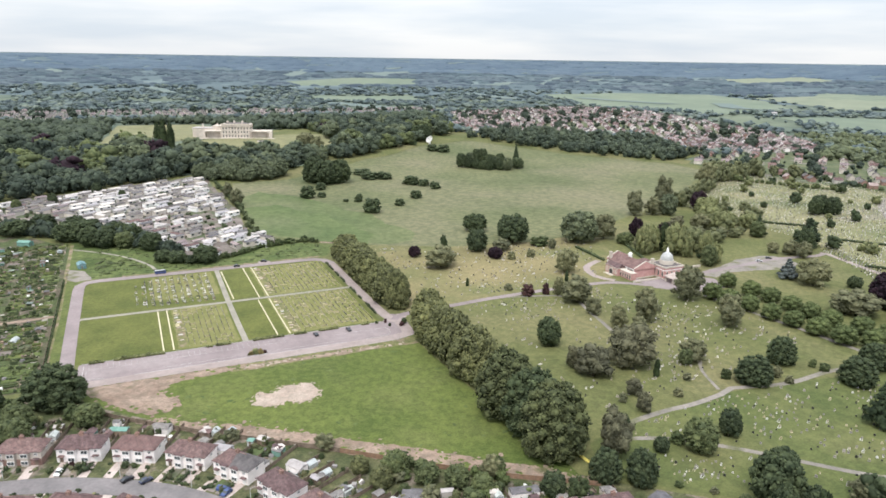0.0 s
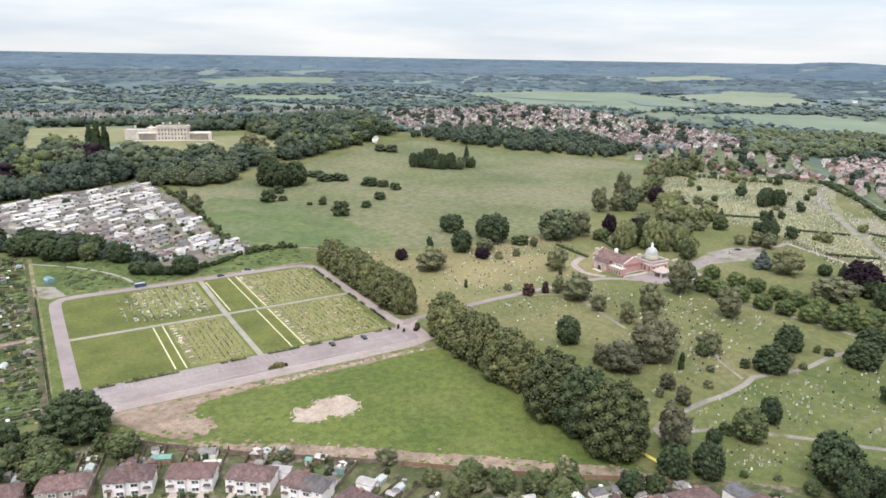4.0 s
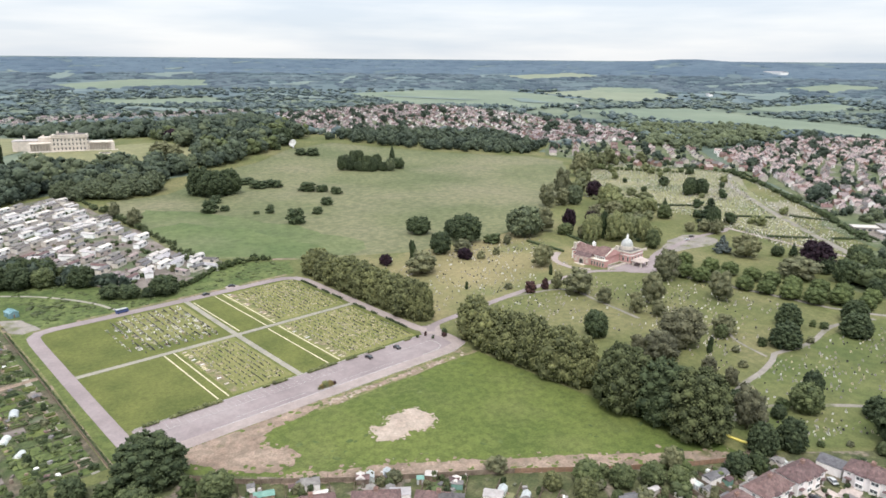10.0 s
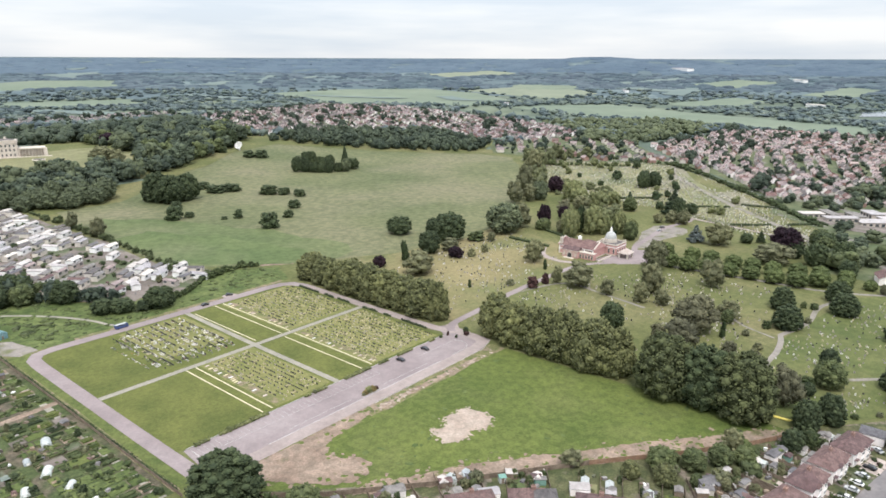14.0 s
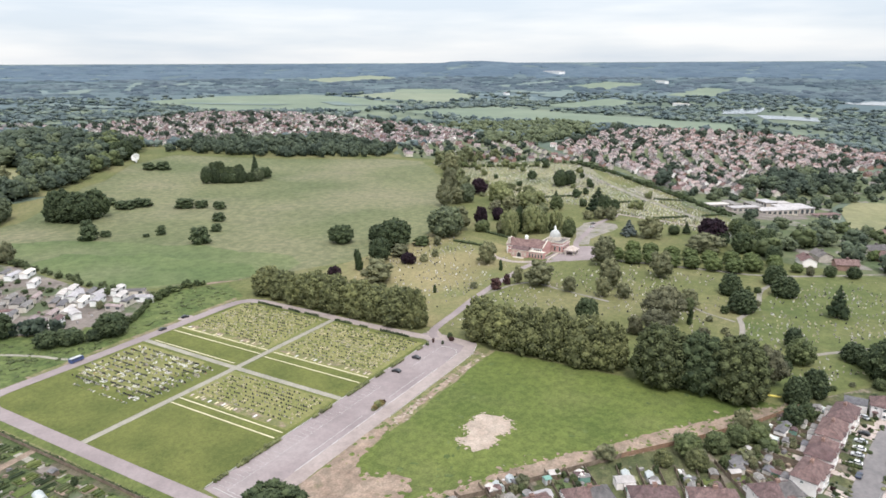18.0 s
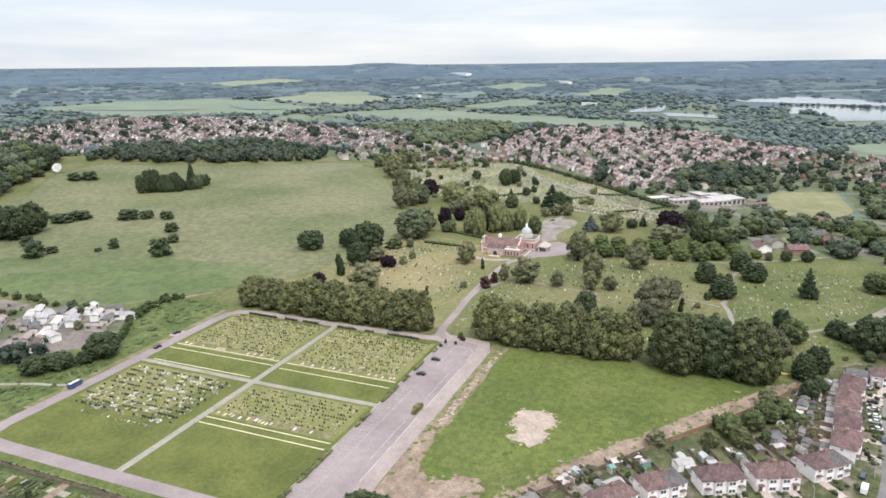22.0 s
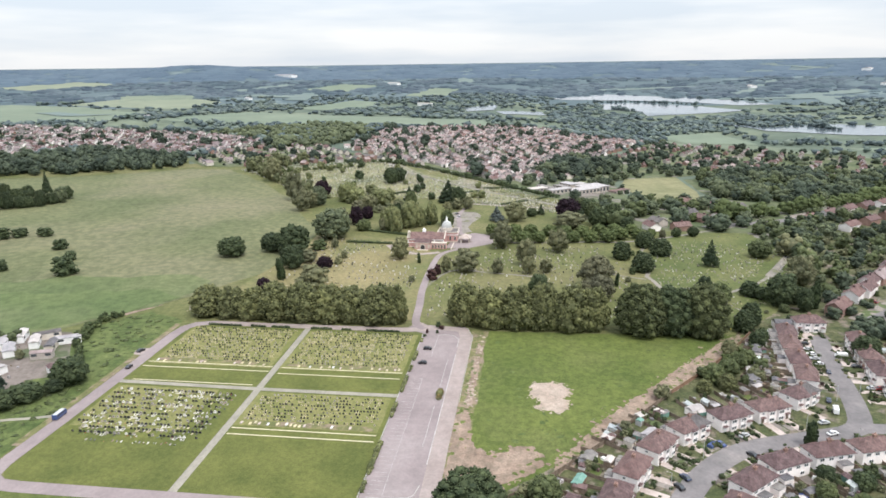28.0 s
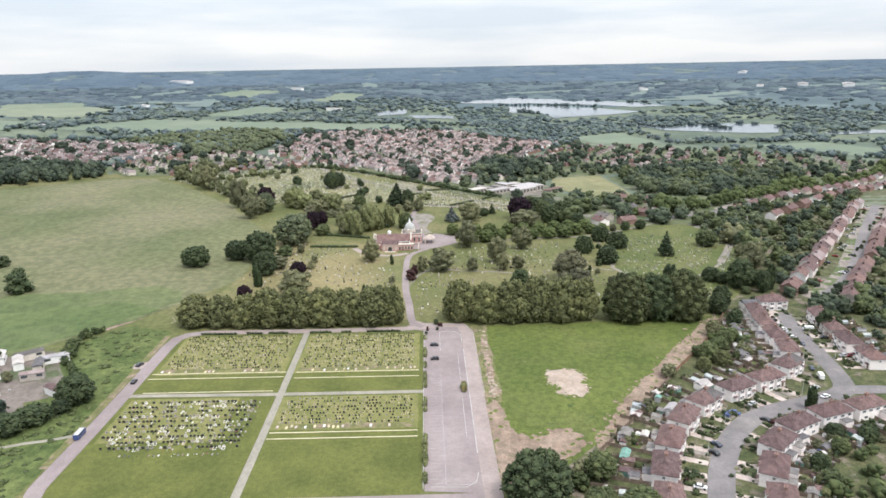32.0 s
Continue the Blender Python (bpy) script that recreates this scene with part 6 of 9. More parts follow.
BOXES = [(min(p[0] for p in o), max(p[0] for p in o), min(p[1] for p in o), max(p[1] for p in o), o) for o in KEEP_OUT]


def kept_out(x, y):
    """True over estates and fields, over lakes and on the shore before them."""
    r = math.hypot(x + 80, y - 180)
    for k in (45, 100, 160):
        if any(inside(x + (x + 80) / r * k, y + (y - 180) / r * k, o) for o in LAKES):
            return True
    return any(a < x < b and c < y < d and inside(x, y, o) for a, b, c, d, o in BOXES)


def far_trees():
    """Woods and hedgerows of the open country, thinner and coarser with distance."""
    rnd = random.Random(77)
    near, mid, deep, last = [], [], [], []
    r = 1000.0
    while r < 4550:
        step = 15 + (r - 1000) * 0.011 if r < 2700 else 30
        arc = radians(-12)
        while arc < radians(130):
            x, y = -80 + r * math.sin(arc), 180 + r * math.cos(arc)
            arc += step / r
            x, y = x + rnd.uniform(-0.5, 0.5) * step, y + rnd.uniform(-0.5, 0.5) * step
            if (x < 1250 and y < 700 and r < 1150) or kept_out(x, y):
                continue
            n = noise.noise((x * 0.0042, y * 0.0042, 3.1)) + 0.5 * noise.noise((x * 0.013, y * 0.013, 9.0))
            hedge = abs(noise.noise((x * 0.0045 + 40, y * 0.0045, 0.7))) < 0.05
            if n > (-0.10 if r < 2700 else 0.0) or hedge or rnd.random() < 0.06:
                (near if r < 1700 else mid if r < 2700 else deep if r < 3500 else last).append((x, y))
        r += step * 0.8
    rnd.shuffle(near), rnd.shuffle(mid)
    # haze-tinted leaf colours, one set for each ring of distance
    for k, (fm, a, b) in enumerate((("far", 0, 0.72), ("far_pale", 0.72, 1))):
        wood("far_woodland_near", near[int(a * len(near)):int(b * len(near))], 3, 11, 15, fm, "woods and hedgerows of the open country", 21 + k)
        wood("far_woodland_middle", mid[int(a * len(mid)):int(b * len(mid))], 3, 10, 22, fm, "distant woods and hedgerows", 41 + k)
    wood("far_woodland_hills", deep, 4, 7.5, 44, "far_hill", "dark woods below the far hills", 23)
    wood("far_woodland_ridge", last, 4, 6.5, 76, "distant", "woods on the far hills in haze-blue colour", 24)


far_trees()

# ---- semi-detached houses ----
def mesh_of(name, bm, mat):
    me = bpy.data.meshes.new(name)
    bm.to_mesh(me)
    bm.free()
    me.materials.append(M[mat])
    return me


def window_meshes(w, h):
    fr = bmesh.new()
    t = 0.12
    for b in ((-w / 2, -w / 2 + t, 0, h), (w / 2 - t, w / 2, 0, h), (-w / 2 + t, w / 2 - t, 0, t), (-w / 2 + t, w / 2 - t, h - t, h), (-t / 3, t / 3, t, h - t)):
        box(fr, b[0], b[1], -0.10, 0.03, b[2], b[3])
    return mesh_of("frame", fr, "white_paint"), mesh_of("pane", boxed(-w / 2 + t, w / 2 - t, -0.05, 0.02, t, h - t), "glass")


WIN = {"large": window_meshes(2.0, 1.35), "small": window_meshes(1.0, 1.05), "rear": window_meshes(1.6, 1.2)}


def window(parent, kind, x, y, z, turn=0):
    fr = link("window", WIN[kind][0], None, parent)
    fr.location, fr.rotation_euler = (x, y, z), (0, 0, radians(turn))
    link("pane", WIN[kind][1], None, fr)


def bay_mesh(mat):
    bm = bmesh.new()
    pts = ((-1.35, 0.1), (-1.05, -0.75), (1.05, -0.75), (1.35, 0.1))
    lo, hi = [bm.verts.new((x, y, -1.0)) for x, y in pts], [bm.verts.new((x, y, 4.9)) for x, y in pts]
    for i in range(4):
        bm.faces.new((lo[i], lo[(i + 1) % 4], hi[(i + 1) % 4], hi[i]))
    bm.faces.new(hi)
    bm.faces.new(lo[::-1])
    bmesh.ops.recalc_face_normals(bm, faces=bm.faces)
    return mesh_of("bay", bm, mat)


def chimney_mesh():
    bm = boxed(-0.55, 0.55, -0.45, 0.45, 6.4, 8.9)
    box(bm, -0.65, 0.65, -0.55, 0.55, 8.6, 8.78)
    for x in (-0.3, 0.0, 0.3):
        cone(bm, x, 0, 8.88, 9.35, 0.12, 0.10, 8)
    return mesh_of("chimney", bm, "brick")


def ridge_mesh():
    bm = bmesh.new()
    s = (7.6 + 0.8) / 2 * 0.85
    box(bm, -6.7 + s, 6.7 - s, -0.14, 0.14, 7.93, 8.08)
    return mesh_of("ridge", bm, "tile_brown")


HOUSE = {}
for wm in ("render", "pebble", "brick"):
    HOUSE[wm] = mesh_of("wall", boxed(-6.3, 6.3, -3.8, 3.8, -1.5, 5.15), wm), bay_mesh("render" if wm == "brick" else wm), mesh_of("rear_extension", boxed(-1.7, 1.7, 0, 2.8, -1.0, 2.7), wm)
ROOFS = {rm: mesh_of("roof", hip(bmesh.new(), -6.3, 6.3, -3.8, 3.8, 5.1, 8.0), rm) for rm in ("tile_brown", "tile_red", "tile_grey")}
def half_roof(rm, side):
    bm = hip(bmesh.new(), -6.3, 6.3, -3.8, 3.8, 5.1, 8.0)
    bmesh.ops.bisect_plane(bm, geom=bm.verts[:] + bm.edges[:] + bm.faces[:], plane_co=(0, 0, 0), plane_no=(side, 0, 0), clear_inner=True)
    return mesh_of("roof", bm, rm)


HALF_ROOFS = {(rm, side): half_roof(rm, side) for rm in ("tile_brown", "tile_red", "tile_grey") for side in (-1, 1)}
LOWER_WALL = mesh_of("lower_wall", boxed(-6.33, 6.33, -3.83, 3.83, -1.5, 2.35), "brick")
BAY_ROOFS = {rm: mesh_of("bay_roof", hip(bmesh.new(), -1.35, 1.35, -0.75, 0.6, 4.9, 5.6, 0.1, over=0.15), rm) for rm in ("tile_brown", "tile_red", "tile_grey")}
CHIMNEY, RIDGE = chimney_mesh(), ridge_mesh()
DOOR = mesh_of("door", boxed(-0.5, 0.5, -0.08, 0.05, -0.1, 2.05, bevel=0.02), "dark_wood")
DOOR_WHITE = mesh_of("door", boxed(-0.5, 0.5, -0.08, 0.05, -0.1, 2.05, bevel=0.02), "white_paint")
PORCH = mesh_of("porch_roof", hip(bmesh.new(), -0.9, 0.9, -0.9, 0.3, 2.35, 2.8, 0.1, over=0.1), "tile_brown")
EXT_ROOF = mesh_of("extension_roof", boxed(-1.85, 1.85, -0.05, 2.95, 2.7, 2.9, bevel=0.04), "felt")


def semi(x, y, turn, wm, rm, words="", ext=True, rnd=random.Random(3)):
    colour = {"render": "white-rendered", "pebble": "buff pebbledashed", "brick": "red-brick"}[wm]
    roof = {"tile_brown": "brown", "tile_red": "reddish", "tile_grey": "grey"}[rm]
    h = thing("semi_detached_house", x, y, turn, label=words or f"{colour} semi-detached house pair with {roof} hipped roof", category="house", group="houses along the crescent")
    h.scale = (1.13, 1.05, 1.0)
    link("wall", HOUSE[wm][0], None, h)
    if rnd.random() < 0.25:
        other = rnd.choice([m_ for m_ in ROOFS if m_ != rm])
        for side, m_ in ((-1, rm), (1, other)):
            link("roof", HALF_ROOFS[m_, side], None, h, "brown and grey tiled half of a hipped roof")
    else:
        link("roof", ROOFS[rm], None, h)
    if wm == "pebble":
        link("lower_wall", LOWER_WALL, None, h, "red-brick lower storey")
    link("ridge", RIDGE, None, h)
    link("chimney", CHIMNEY, None, h, "brick chimney stack with clay pots")
    for s in (-1, 1):
        b = link("bay", HOUSE[wm][1], None, h)
        b.location = (s * 1.9, -3.8, 0)
        r = link("bay_roof", BAY_ROOFS[rm], None, b)
        for z in (0.75, 3.3):
            window(h, "large", s * 1.9, -4.57, z)
        window(h, "small", s * 4.9, -3.82, 3.5)
        d = link("door", rnd.choice((DOOR, DOOR_WHITE)), None, h)
        d.location = (s * 4.9, -3.82, 0.1)
        p = link("porch_roof", PORCH, None, h)
        p.location = (s * 4.9, -3.8, 0.1)
        window(h, "rear", s * 1.6, 3.82, 3.3, 180)
        window(h, "rear", s * 4.6, 3.82, 3.3, 180)
        window(h, "small", s * 6.32, 0.3, 3.4, 90 * s)
        if ext and rnd.random() < 0.7:
            e = link("rear_extension", HOUSE[wm][2], None, h)
            e.location = (s * rnd.choice((2.2, 4.2)), 3.8, 0)
            link("extension_roof", EXT_ROOF, None, e)
        else:
            window(h, "rear", s * 3.4, 3.82, 0.8, 180)
    return h


NORTH_SIDE = [(-77, 251, -10, "brick", "tile_brown"), (-59, 249.5, -14, "brick", "tile_brown"), (-41, 246, -18, "pebble", "tile_brown"), (-23, 241, -20, "render", "tile_brown"), (-6, 233.5, -27, "render", "tile_red"),
              (10, 223, -37, "render", "tile_brown"), (23.5, 210, -50, "render", "tile_brown"), (34, 193, -62, "render", "tile_brown"), (42, 177, -66, "render", "tile_brown"), (55, 161, -52, "render", "tile_brown"),
              (72.5, 152.5, -14, "render", "tile_brown"), (89, 150, -8, "render", "tile_red"), (106, 147.5, -8, "render", "tile_brown"), (122, 144, -12, "render", "tile_brown"), (138, 128, -88, "render", "tile_brown")]
SOUTH_SIDE = [(-62, 216, 168, "pebble", "tile_brown"), (-43, 212, 160, "brick", "tile_red"), (-25, 206, 150, "render", "tile_red"), (-9, 197, 132, "render", "tile_brown"), (3, 184, 118, "render", "tile_brown"), (11, 167.5, 108, "render", "tile_red"),
              (16, 151, 108, "render", "tile_brown"), (62, 120, 176, "render", "tile_brown"), (80, 119.5, 174, "render", "tile_brown"), (97.5, 117, 172, "pebble", "tile_brown"), (114.5, 114, 170, "render", "tile_red")]
for row in NORTH_SIDE + SOUTH_SIDE:
    semi(*row)
STREET_CARS = []
street_rnd = random.Random(17)
for k in range(21):
    t = 0.02 + k * 0.046
    ax, ay = 150 + 270 * t, 95 - 205 * t
    a = math.degrees(math.atan2(-205, 270))
    nx, ny = 0.605, 0.796
    for side in (1, -1):
        if street_rnd.random() < 0.08:
            continue
        d = side * (14.5 + street_rnd.uniform(-1, 1.6))
        along_by = street_rnd.uniform(-1.5, 1.5)
        far_house(ax + nx * d + along_by * 0.796, ay + ny * d - along_by * 0.605, a + (0 if side > 0 else 180) + street_rnd.uniform(-3, 3), street_rnd.choice(("render", "pebble", "render", "render", "brick")), street_rnd.choice(("tile_brown", "tile_red", "tile_red", "tile_pale")), "houses on the eastern street", (1.75, 1.2, 1.08))
        if street_rnd.random() < 0.8:
            d2 = side * street_rnd.uniform(6.5, 8.5)
            plant(street_rnd.choice("hhkjb"), ax + nx * d2 + street_rnd.uniform(-6, 6), ay + ny * d2 + street_rnd.uniform(-2, 2), street_rnd.uniform(1.5, 4), street_rnd.uniform(1.8, 4))
        if street_rnd.random() < 0.35:
            STREET_CARS.append((ax + nx * side * 5.2 + street_rnd.uniform(-4, 4) * 0.796, ay + ny * side * 5.2, 127 + street_rnd.uniform(-3, 3), street_rnd.choice(("white", "silver", "black", "navy", "red"))))
for k in range(16):
    t = 0.12 + k * 0.055
    ax, ay = 330 + 430 * t, 80 - 460 * t
    a = math.degrees(math.atan2(-460, 430))
    far_house(ax + 0.73 * 17, ay + 0.68 * 17, a, ("brick", "render", "pebble")[k % 3], ("tile_red", "tile_brown")[k % 2], "houses on the main road", (1.9, 1.3, 1.1))
    far_house(ax - 0.73 * 17, ay - 0.68 * 17, a, ("render", "brick", "brick")[k % 3], ("tile_red", "tile_red", "tile_brown")[k % 3], "houses on the main road", (1.9, 1.3, 1.1))

for k, (hx, hy, ha) in enumerate(SCHOOL_HOUSES):
    far_house(hx, hy, ha, ("render", "brick", "pebble")[k % 3], ("tile_red", "tile_brown", "tile_grey")[k % 3], "houses beside the limes", (1.5, 1.3, 1.0))

# ---- cars ----
def car_meshes(paint, van=False):
    bm = bmesh.new()
    if van:
        prism(bm, [(-2.6, 0.35), (-2.6, 1.0), (-2.2, 1.25), (-1.75, 2.15), (2.6, 2.2), (2.6, 0.35)], -0.95, 0.95)
    else:
        prism(bm, [(-2.1, 0.35), (-2.1, 0.72), (-1.95, 0.85), (-1.0, 0.95), (1.9, 0.98), (2.1, 0.8), (2.1, 0.35)], -0.88, 0.88)
    bmesh.ops.bevel(bm, geom=bm.edges[:], offset=0.07, segments=2, affect="EDGES")
    gl = bmesh.new()
    if van:
        box(gl, -0.8, 0.8, -2.2, -1.8, 1.35, 2.0)
    else:
        prism(gl, [(-1.05, 0.93), (-0.45, 1.42), (1.0, 1.44), (1.75, 0.95)], -0.76, 0.76)
        bmesh.ops.bevel(gl, geom=gl.edges[:], offset=0.05, segments=1, affect="EDGES")
    rf = bmesh.new()
    if not van:
        box(rf, -0.68, 0.68, -0.42, 1.0, 1.42, 1.48, 0.02)
    else:
        box(rf, -0.9, 0.9, -1.6, 2.5, 2.19, 2.24, 0.02)
    return mesh_of("body", bm, paint), mesh_of("glasshouse", gl, "glass"), mesh_of("roof_panel", rf, paint)


def wheel_mesh():
    bm = cone(bmesh.new(), 0, 0, -0.1, 0.1, 0.33, 0.33, 14)
    bmesh.ops.rotate(bm, verts=bm.verts, cent=(0, 0, 0), matrix=Matrix.Rotation(radians(90), 3, "Y"))
    return mesh_of("wheel", bm, "rubber")


WHEEL = wheel_mesh()
CARS = {(c, v): car_meshes("car_" + c, v) for c in ("black", "silver", "white", "blue", "red", "navy") for v in (False, True)}


def car(x, y, turn, colour, van=False):
    c = thing("van" if van else "car", x, y, turn, label=f"{colour} {'panel van' if van else 'hatchback car'} parked on tarmac", category="van" if van else "car")
    c.location.z += 0.17
    for n, me in zip(("body", "glasshouse", "roof_panel"), CARS[colour, van]):
        link(n, me, None, c)
    for sx in (-0.82, 0.82):
        for sy in (-1.3, 1.35):
            w = link("wheel", WHEEL, None, c)
            w.location = (sx, sy, 0.33)


for row in ((92, 314.8, 2, "black"), (75.5, 314.8, 182, "black"), (57, 444.8, 92, "black"), (-10, 219.5, 118, "black"), (-4.5, 216.5, 118, "navy"), (38, 158, 20, "silver"), (25, 190, 35, "silver"), (12, 191, 120, "black"),
            (57, 149, 70, "navy"), (85, 138.5, 82, "navy"), (30, 158, 25, "white"), (93, 139.5, 175, "white"), (99, 139, 176, "silver"), (104, 138.5, 174, "white"), (110, 138, 170, "silver"), (117, 137, 172, "black"), (131, 137, 140, "silver"),
            (70, 127, 5, "silver"), (92, 124, 2, "black"), (-30, 232, -20, "white"), (18, 200, -50, "blue"), (320, -22, 128, "white"), (260, 18, 128, "silver"), (240, 33, 128, "red"), (200, 52, 128, "white"), (388, 330, 60, "silver"), (400, 333, 60, "black"), (70, 124, 5, "red"), (75, 449.4, 70, "black")):
    car(*row)
for row in STREET_CARS:
    car(*row)
for row in ((48, 150, 75, "white", True), (103, 126, 172, "white", True)):
    car(*row)
pick = thing("minibus", 11.5, 446.4, 92, label="blue minibus with a pale roof parked on the road", category="bus")
pick.location.z += 0.17
pick.scale = (0.9, 0.84, 0.9)
part("body", prism(bmesh.new(), [(-3.8, 0.4), (-3.8, 1.5), (-3.4, 2.3), (3.8, 2.4), (3.8, 0.4)], -1.1, 1.1), "car_blue", pick)
part("roof_panel", boxed(-0.95, 0.95, -2.9, 3.5, 2.4, 2.5, bevel=0.04), "car_silver", pick)
for s in (-1, 1):
    part("side_window", boxed(s * 1.11 - 0.03, s * 1.11 + 0.03, -3.0, 3.4, 1.5, 2.1), "glass", pick)
    for wy in (-2.4, 2.4):
        w = link("wheel", WHEEL, None, pick)
        w.location = (s * 1.0, wy, 0.33)

# ---- park homes ----
def home_meshes(long, wide, wall_mat, roof_mat):
    wall = boxed(-long / 2, long / 2, -wide / 2, wide / 2, -0.6, 2.7)
    roof = prism(bmesh.new(), [(-wide / 2 - 0.25, 2.65), (-wide / 2 - 0.25, 2.75), (0, 3.6), (wide / 2 + 0.25, 2.75), (wide / 2 + 0.25, 2.65)], -long / 2 - 0.25, long / 2 + 0.25)
    return mesh_of("wall", wall, wall_mat), mesh_of("roof", roof, roof_mat), long, wide


HOMES = [home_meshes(*a) for a in ((11.5, 4.8, "white_paint", "home_roof"), (10.5, 3.8, "cream", "felt"), (12.0, 5.0, "cream", "tile_grey"), (11.0, 3.8, "cream", "home_roof"), (10.0, 4.0, "white_paint", "tile_brown"), (11.0, 4.2, "white_paint", "pale_roof"), (9.5, 3.4, "pebble", "tile_pale"), (10.0, 3.6, "paving", "felt"))]
HOME_WORDS = ("white park home with a pale roof", "cream static caravan with a dark felt roof", "cream twin park home with a grey roof", "cream static caravan with a pale roof", "white park home with a red-brown roof", "white park home with a pale grey roof", "buff chalet with a faded brown roof", "tan chalet with a dark felt roof")
HOME_WIN = mesh_of("window", boxed(-1.2, 1.2, -0.05, 0.05, -0.1, 1.1), "glass")


def park_home(x, y, turn, k):
    wall, roof, long, wide = HOMES[k]
    h = thing("park_home", x, y, turn, label=HOME_WORDS[k] + " on pale concrete", category="mobile home", group="homes of the caravan park")
    h.location.z += 0.6
    for n, me in (("wall", wall), ("roof", roof)):
        link(n, me, None, h)
    for i in range(2 if k in (0, 5) or y < 600 else 1):
        w = link("window", HOME_WIN, None, h)
        w.location = ((i - 0.5) * long * 0.62, -wide / 2 - 0.01, 1.1)


def caravan_site():
    rnd = random.Random(12)
    inner = [(30, 486), (72, 512), (77, 620), (66, 772), (-57, 722), (-104, 702), (-186, 692), (-186, 636), (-80, 640), (-15, 556), (12, 515)]
    count, gaps = 0, []
    for i in range(60):
        for j in range(40):
            ang = radians(37)
            u, v = -290 + j * 15.0 + (i % 2) * 5.0, 370 + i * 6.9 + (i // 3) * 5.6
            x, y = u * math.cos(ang) - (v - 620) * math.sin(ang), 620 + u * math.sin(ang) + (v - 620) * math.cos(ang)
            if not inside(x, y, inner) or count >= 225:
                continue
            if (-20 < x < 62 and abs(y - 604 - 0.12 * (x - 10)) < 6) or (50 < x < 64 and 545 < y < 620) or rnd.random() < 0.06:
                gaps.append((x, y))
                continue
            turn = math.degrees(ang) + rnd.gauss(0, 4)
            if rnd.random() < 0.08:
                turn += 90
            park_home(x + rnd.uniform(-1, 1), y + rnd.uniform(-0.8, 0.8), turn, rnd.choice((1, 2, 3, 5, 6, 7, 4, 1, 2) if x < -55 else (0, 0, 0, 1, 2, 3, 5, 2, 1) if y > 590 else (0, 1, 3, 4, 4, 5, 6, 7, 6, 2, 1)))
            count += 1
            if rnd.random() < 0.75:
                gaps.append((x + rnd.uniform(-8, 8), y + rnd.choice((-5, 5))))
    wood("site_shrubs", gaps, 2, 3.2, 4.2, "d", "small shrubs and hedges between park homes", 31, "shrubs")


caravan_site()
for row in (((-30, 531, 15, 17), "d"), ((-20, 524, 14, 16), "d"), ((-8, 520, 12, 15), "b"), ((-30, 560, 14, 18), "d"), ((-14, 556, 12, 15), "d"), ((0, 545, 9, 12), "d"), ((6, 530, 8, 11), "b"), ((-40, 575, 14, 18), "d")):
    plant(row[1], *row[0])
for row in (((-64, 690, 11, 9), "d"), ((-30, 724, 12, 10), "d"), ((-8, 700, 8, 7), "d"), ((-90, 676, 10, 9), "b"), ((30, 640, 6, 6), "d")):
    plant(row[1], *row[0])

for k, (hx, hy) in enumerate([(73, 519), (66, 510), (63, 491), (68, 529), (47, 473), (70, 540), (46, 502), (58, 516), (86, 505), (77, 505), (82, 490.5), (83, 517), (74, 494)]):
    park_home(hx, hy, (20, 35, -72, 62, 55, 40, 75, 30, -50, 30, -62, 25, 20)[k], (5, 0, 6, 3, 4, 5, 0, 1, 2, 5, 5, 0, 1)[k])

# ---- headstones ----
def stone_arrays(w=0.8, h=1.0, t=0.16, seg=3):
    """A slab with a curved top."""
    out = [(-w / 2, -0.1), (-w / 2, h * 0.72)]
    for k in range(seg + 1):
        a = math.pi - math.pi * k / seg
        out.append((math.cos(a) * w / 2, h * 0.72 + math.sin(a) * h * 0.28))
    out.append((w / 2, -0.1))
    n = len(out)
    v = [(-t / 2, y, z) for y, z in out] + [(t / 2, y, z) for y, z in out]
    f = [(0, i, i + 1) for i in range(1, n - 1)] + [(n, n + i + 1, n + i) for i in range(1, n - 1)]
    for i in range(n):
        j = (i + 1) % n
        f += [(i, n + i, n + j), (i, n + j, j)]
    b = len(v)
    v += [(x, y, z) for x in (-0.22, 0.22) for y in (-w * 0.62, w * 0.62) for z in (-0.1, 0.15)]
    f += [(b + p, b + q, b + r) for p, q, r in ((0, 1, 3), (0, 3, 2), (4, 6, 7), (4, 7, 5), (0, 4, 5), (0, 5, 1), (2, 3, 7), (2, 7, 6), (1, 5, 7), (1, 7, 3))]
    return np.array(v, float), np.array(f)


def cross_arrays():
    v, f = [], []
    for x0, x1, y0, y1, z0, z1 in ((-0.08, 0.08, -0.1, 0.1, 0, 1.3), (-0.08, 0.08, -0.4, 0.4, 0.8, 1.0), (-0.35, 0.35, -0.4, 0.4, -0.1, 0.22)):
        b = len(v)
        v += [(x, y, z) for x in (x0, x1) for y in (y0, y1) for z in (z0, z1)]
        f += [(b + p, b + q, b + r) for p, q, r in ((0, 1, 3), (0, 3, 2), (4, 6, 7), (4, 7, 5), (0, 4, 5), (0, 5, 1), (2, 3, 7), (2, 7, 6), (1, 5, 7), (1, 7, 3), (0, 2, 6), (0, 6, 4))]
    return np.array(v, float), np.array(f)


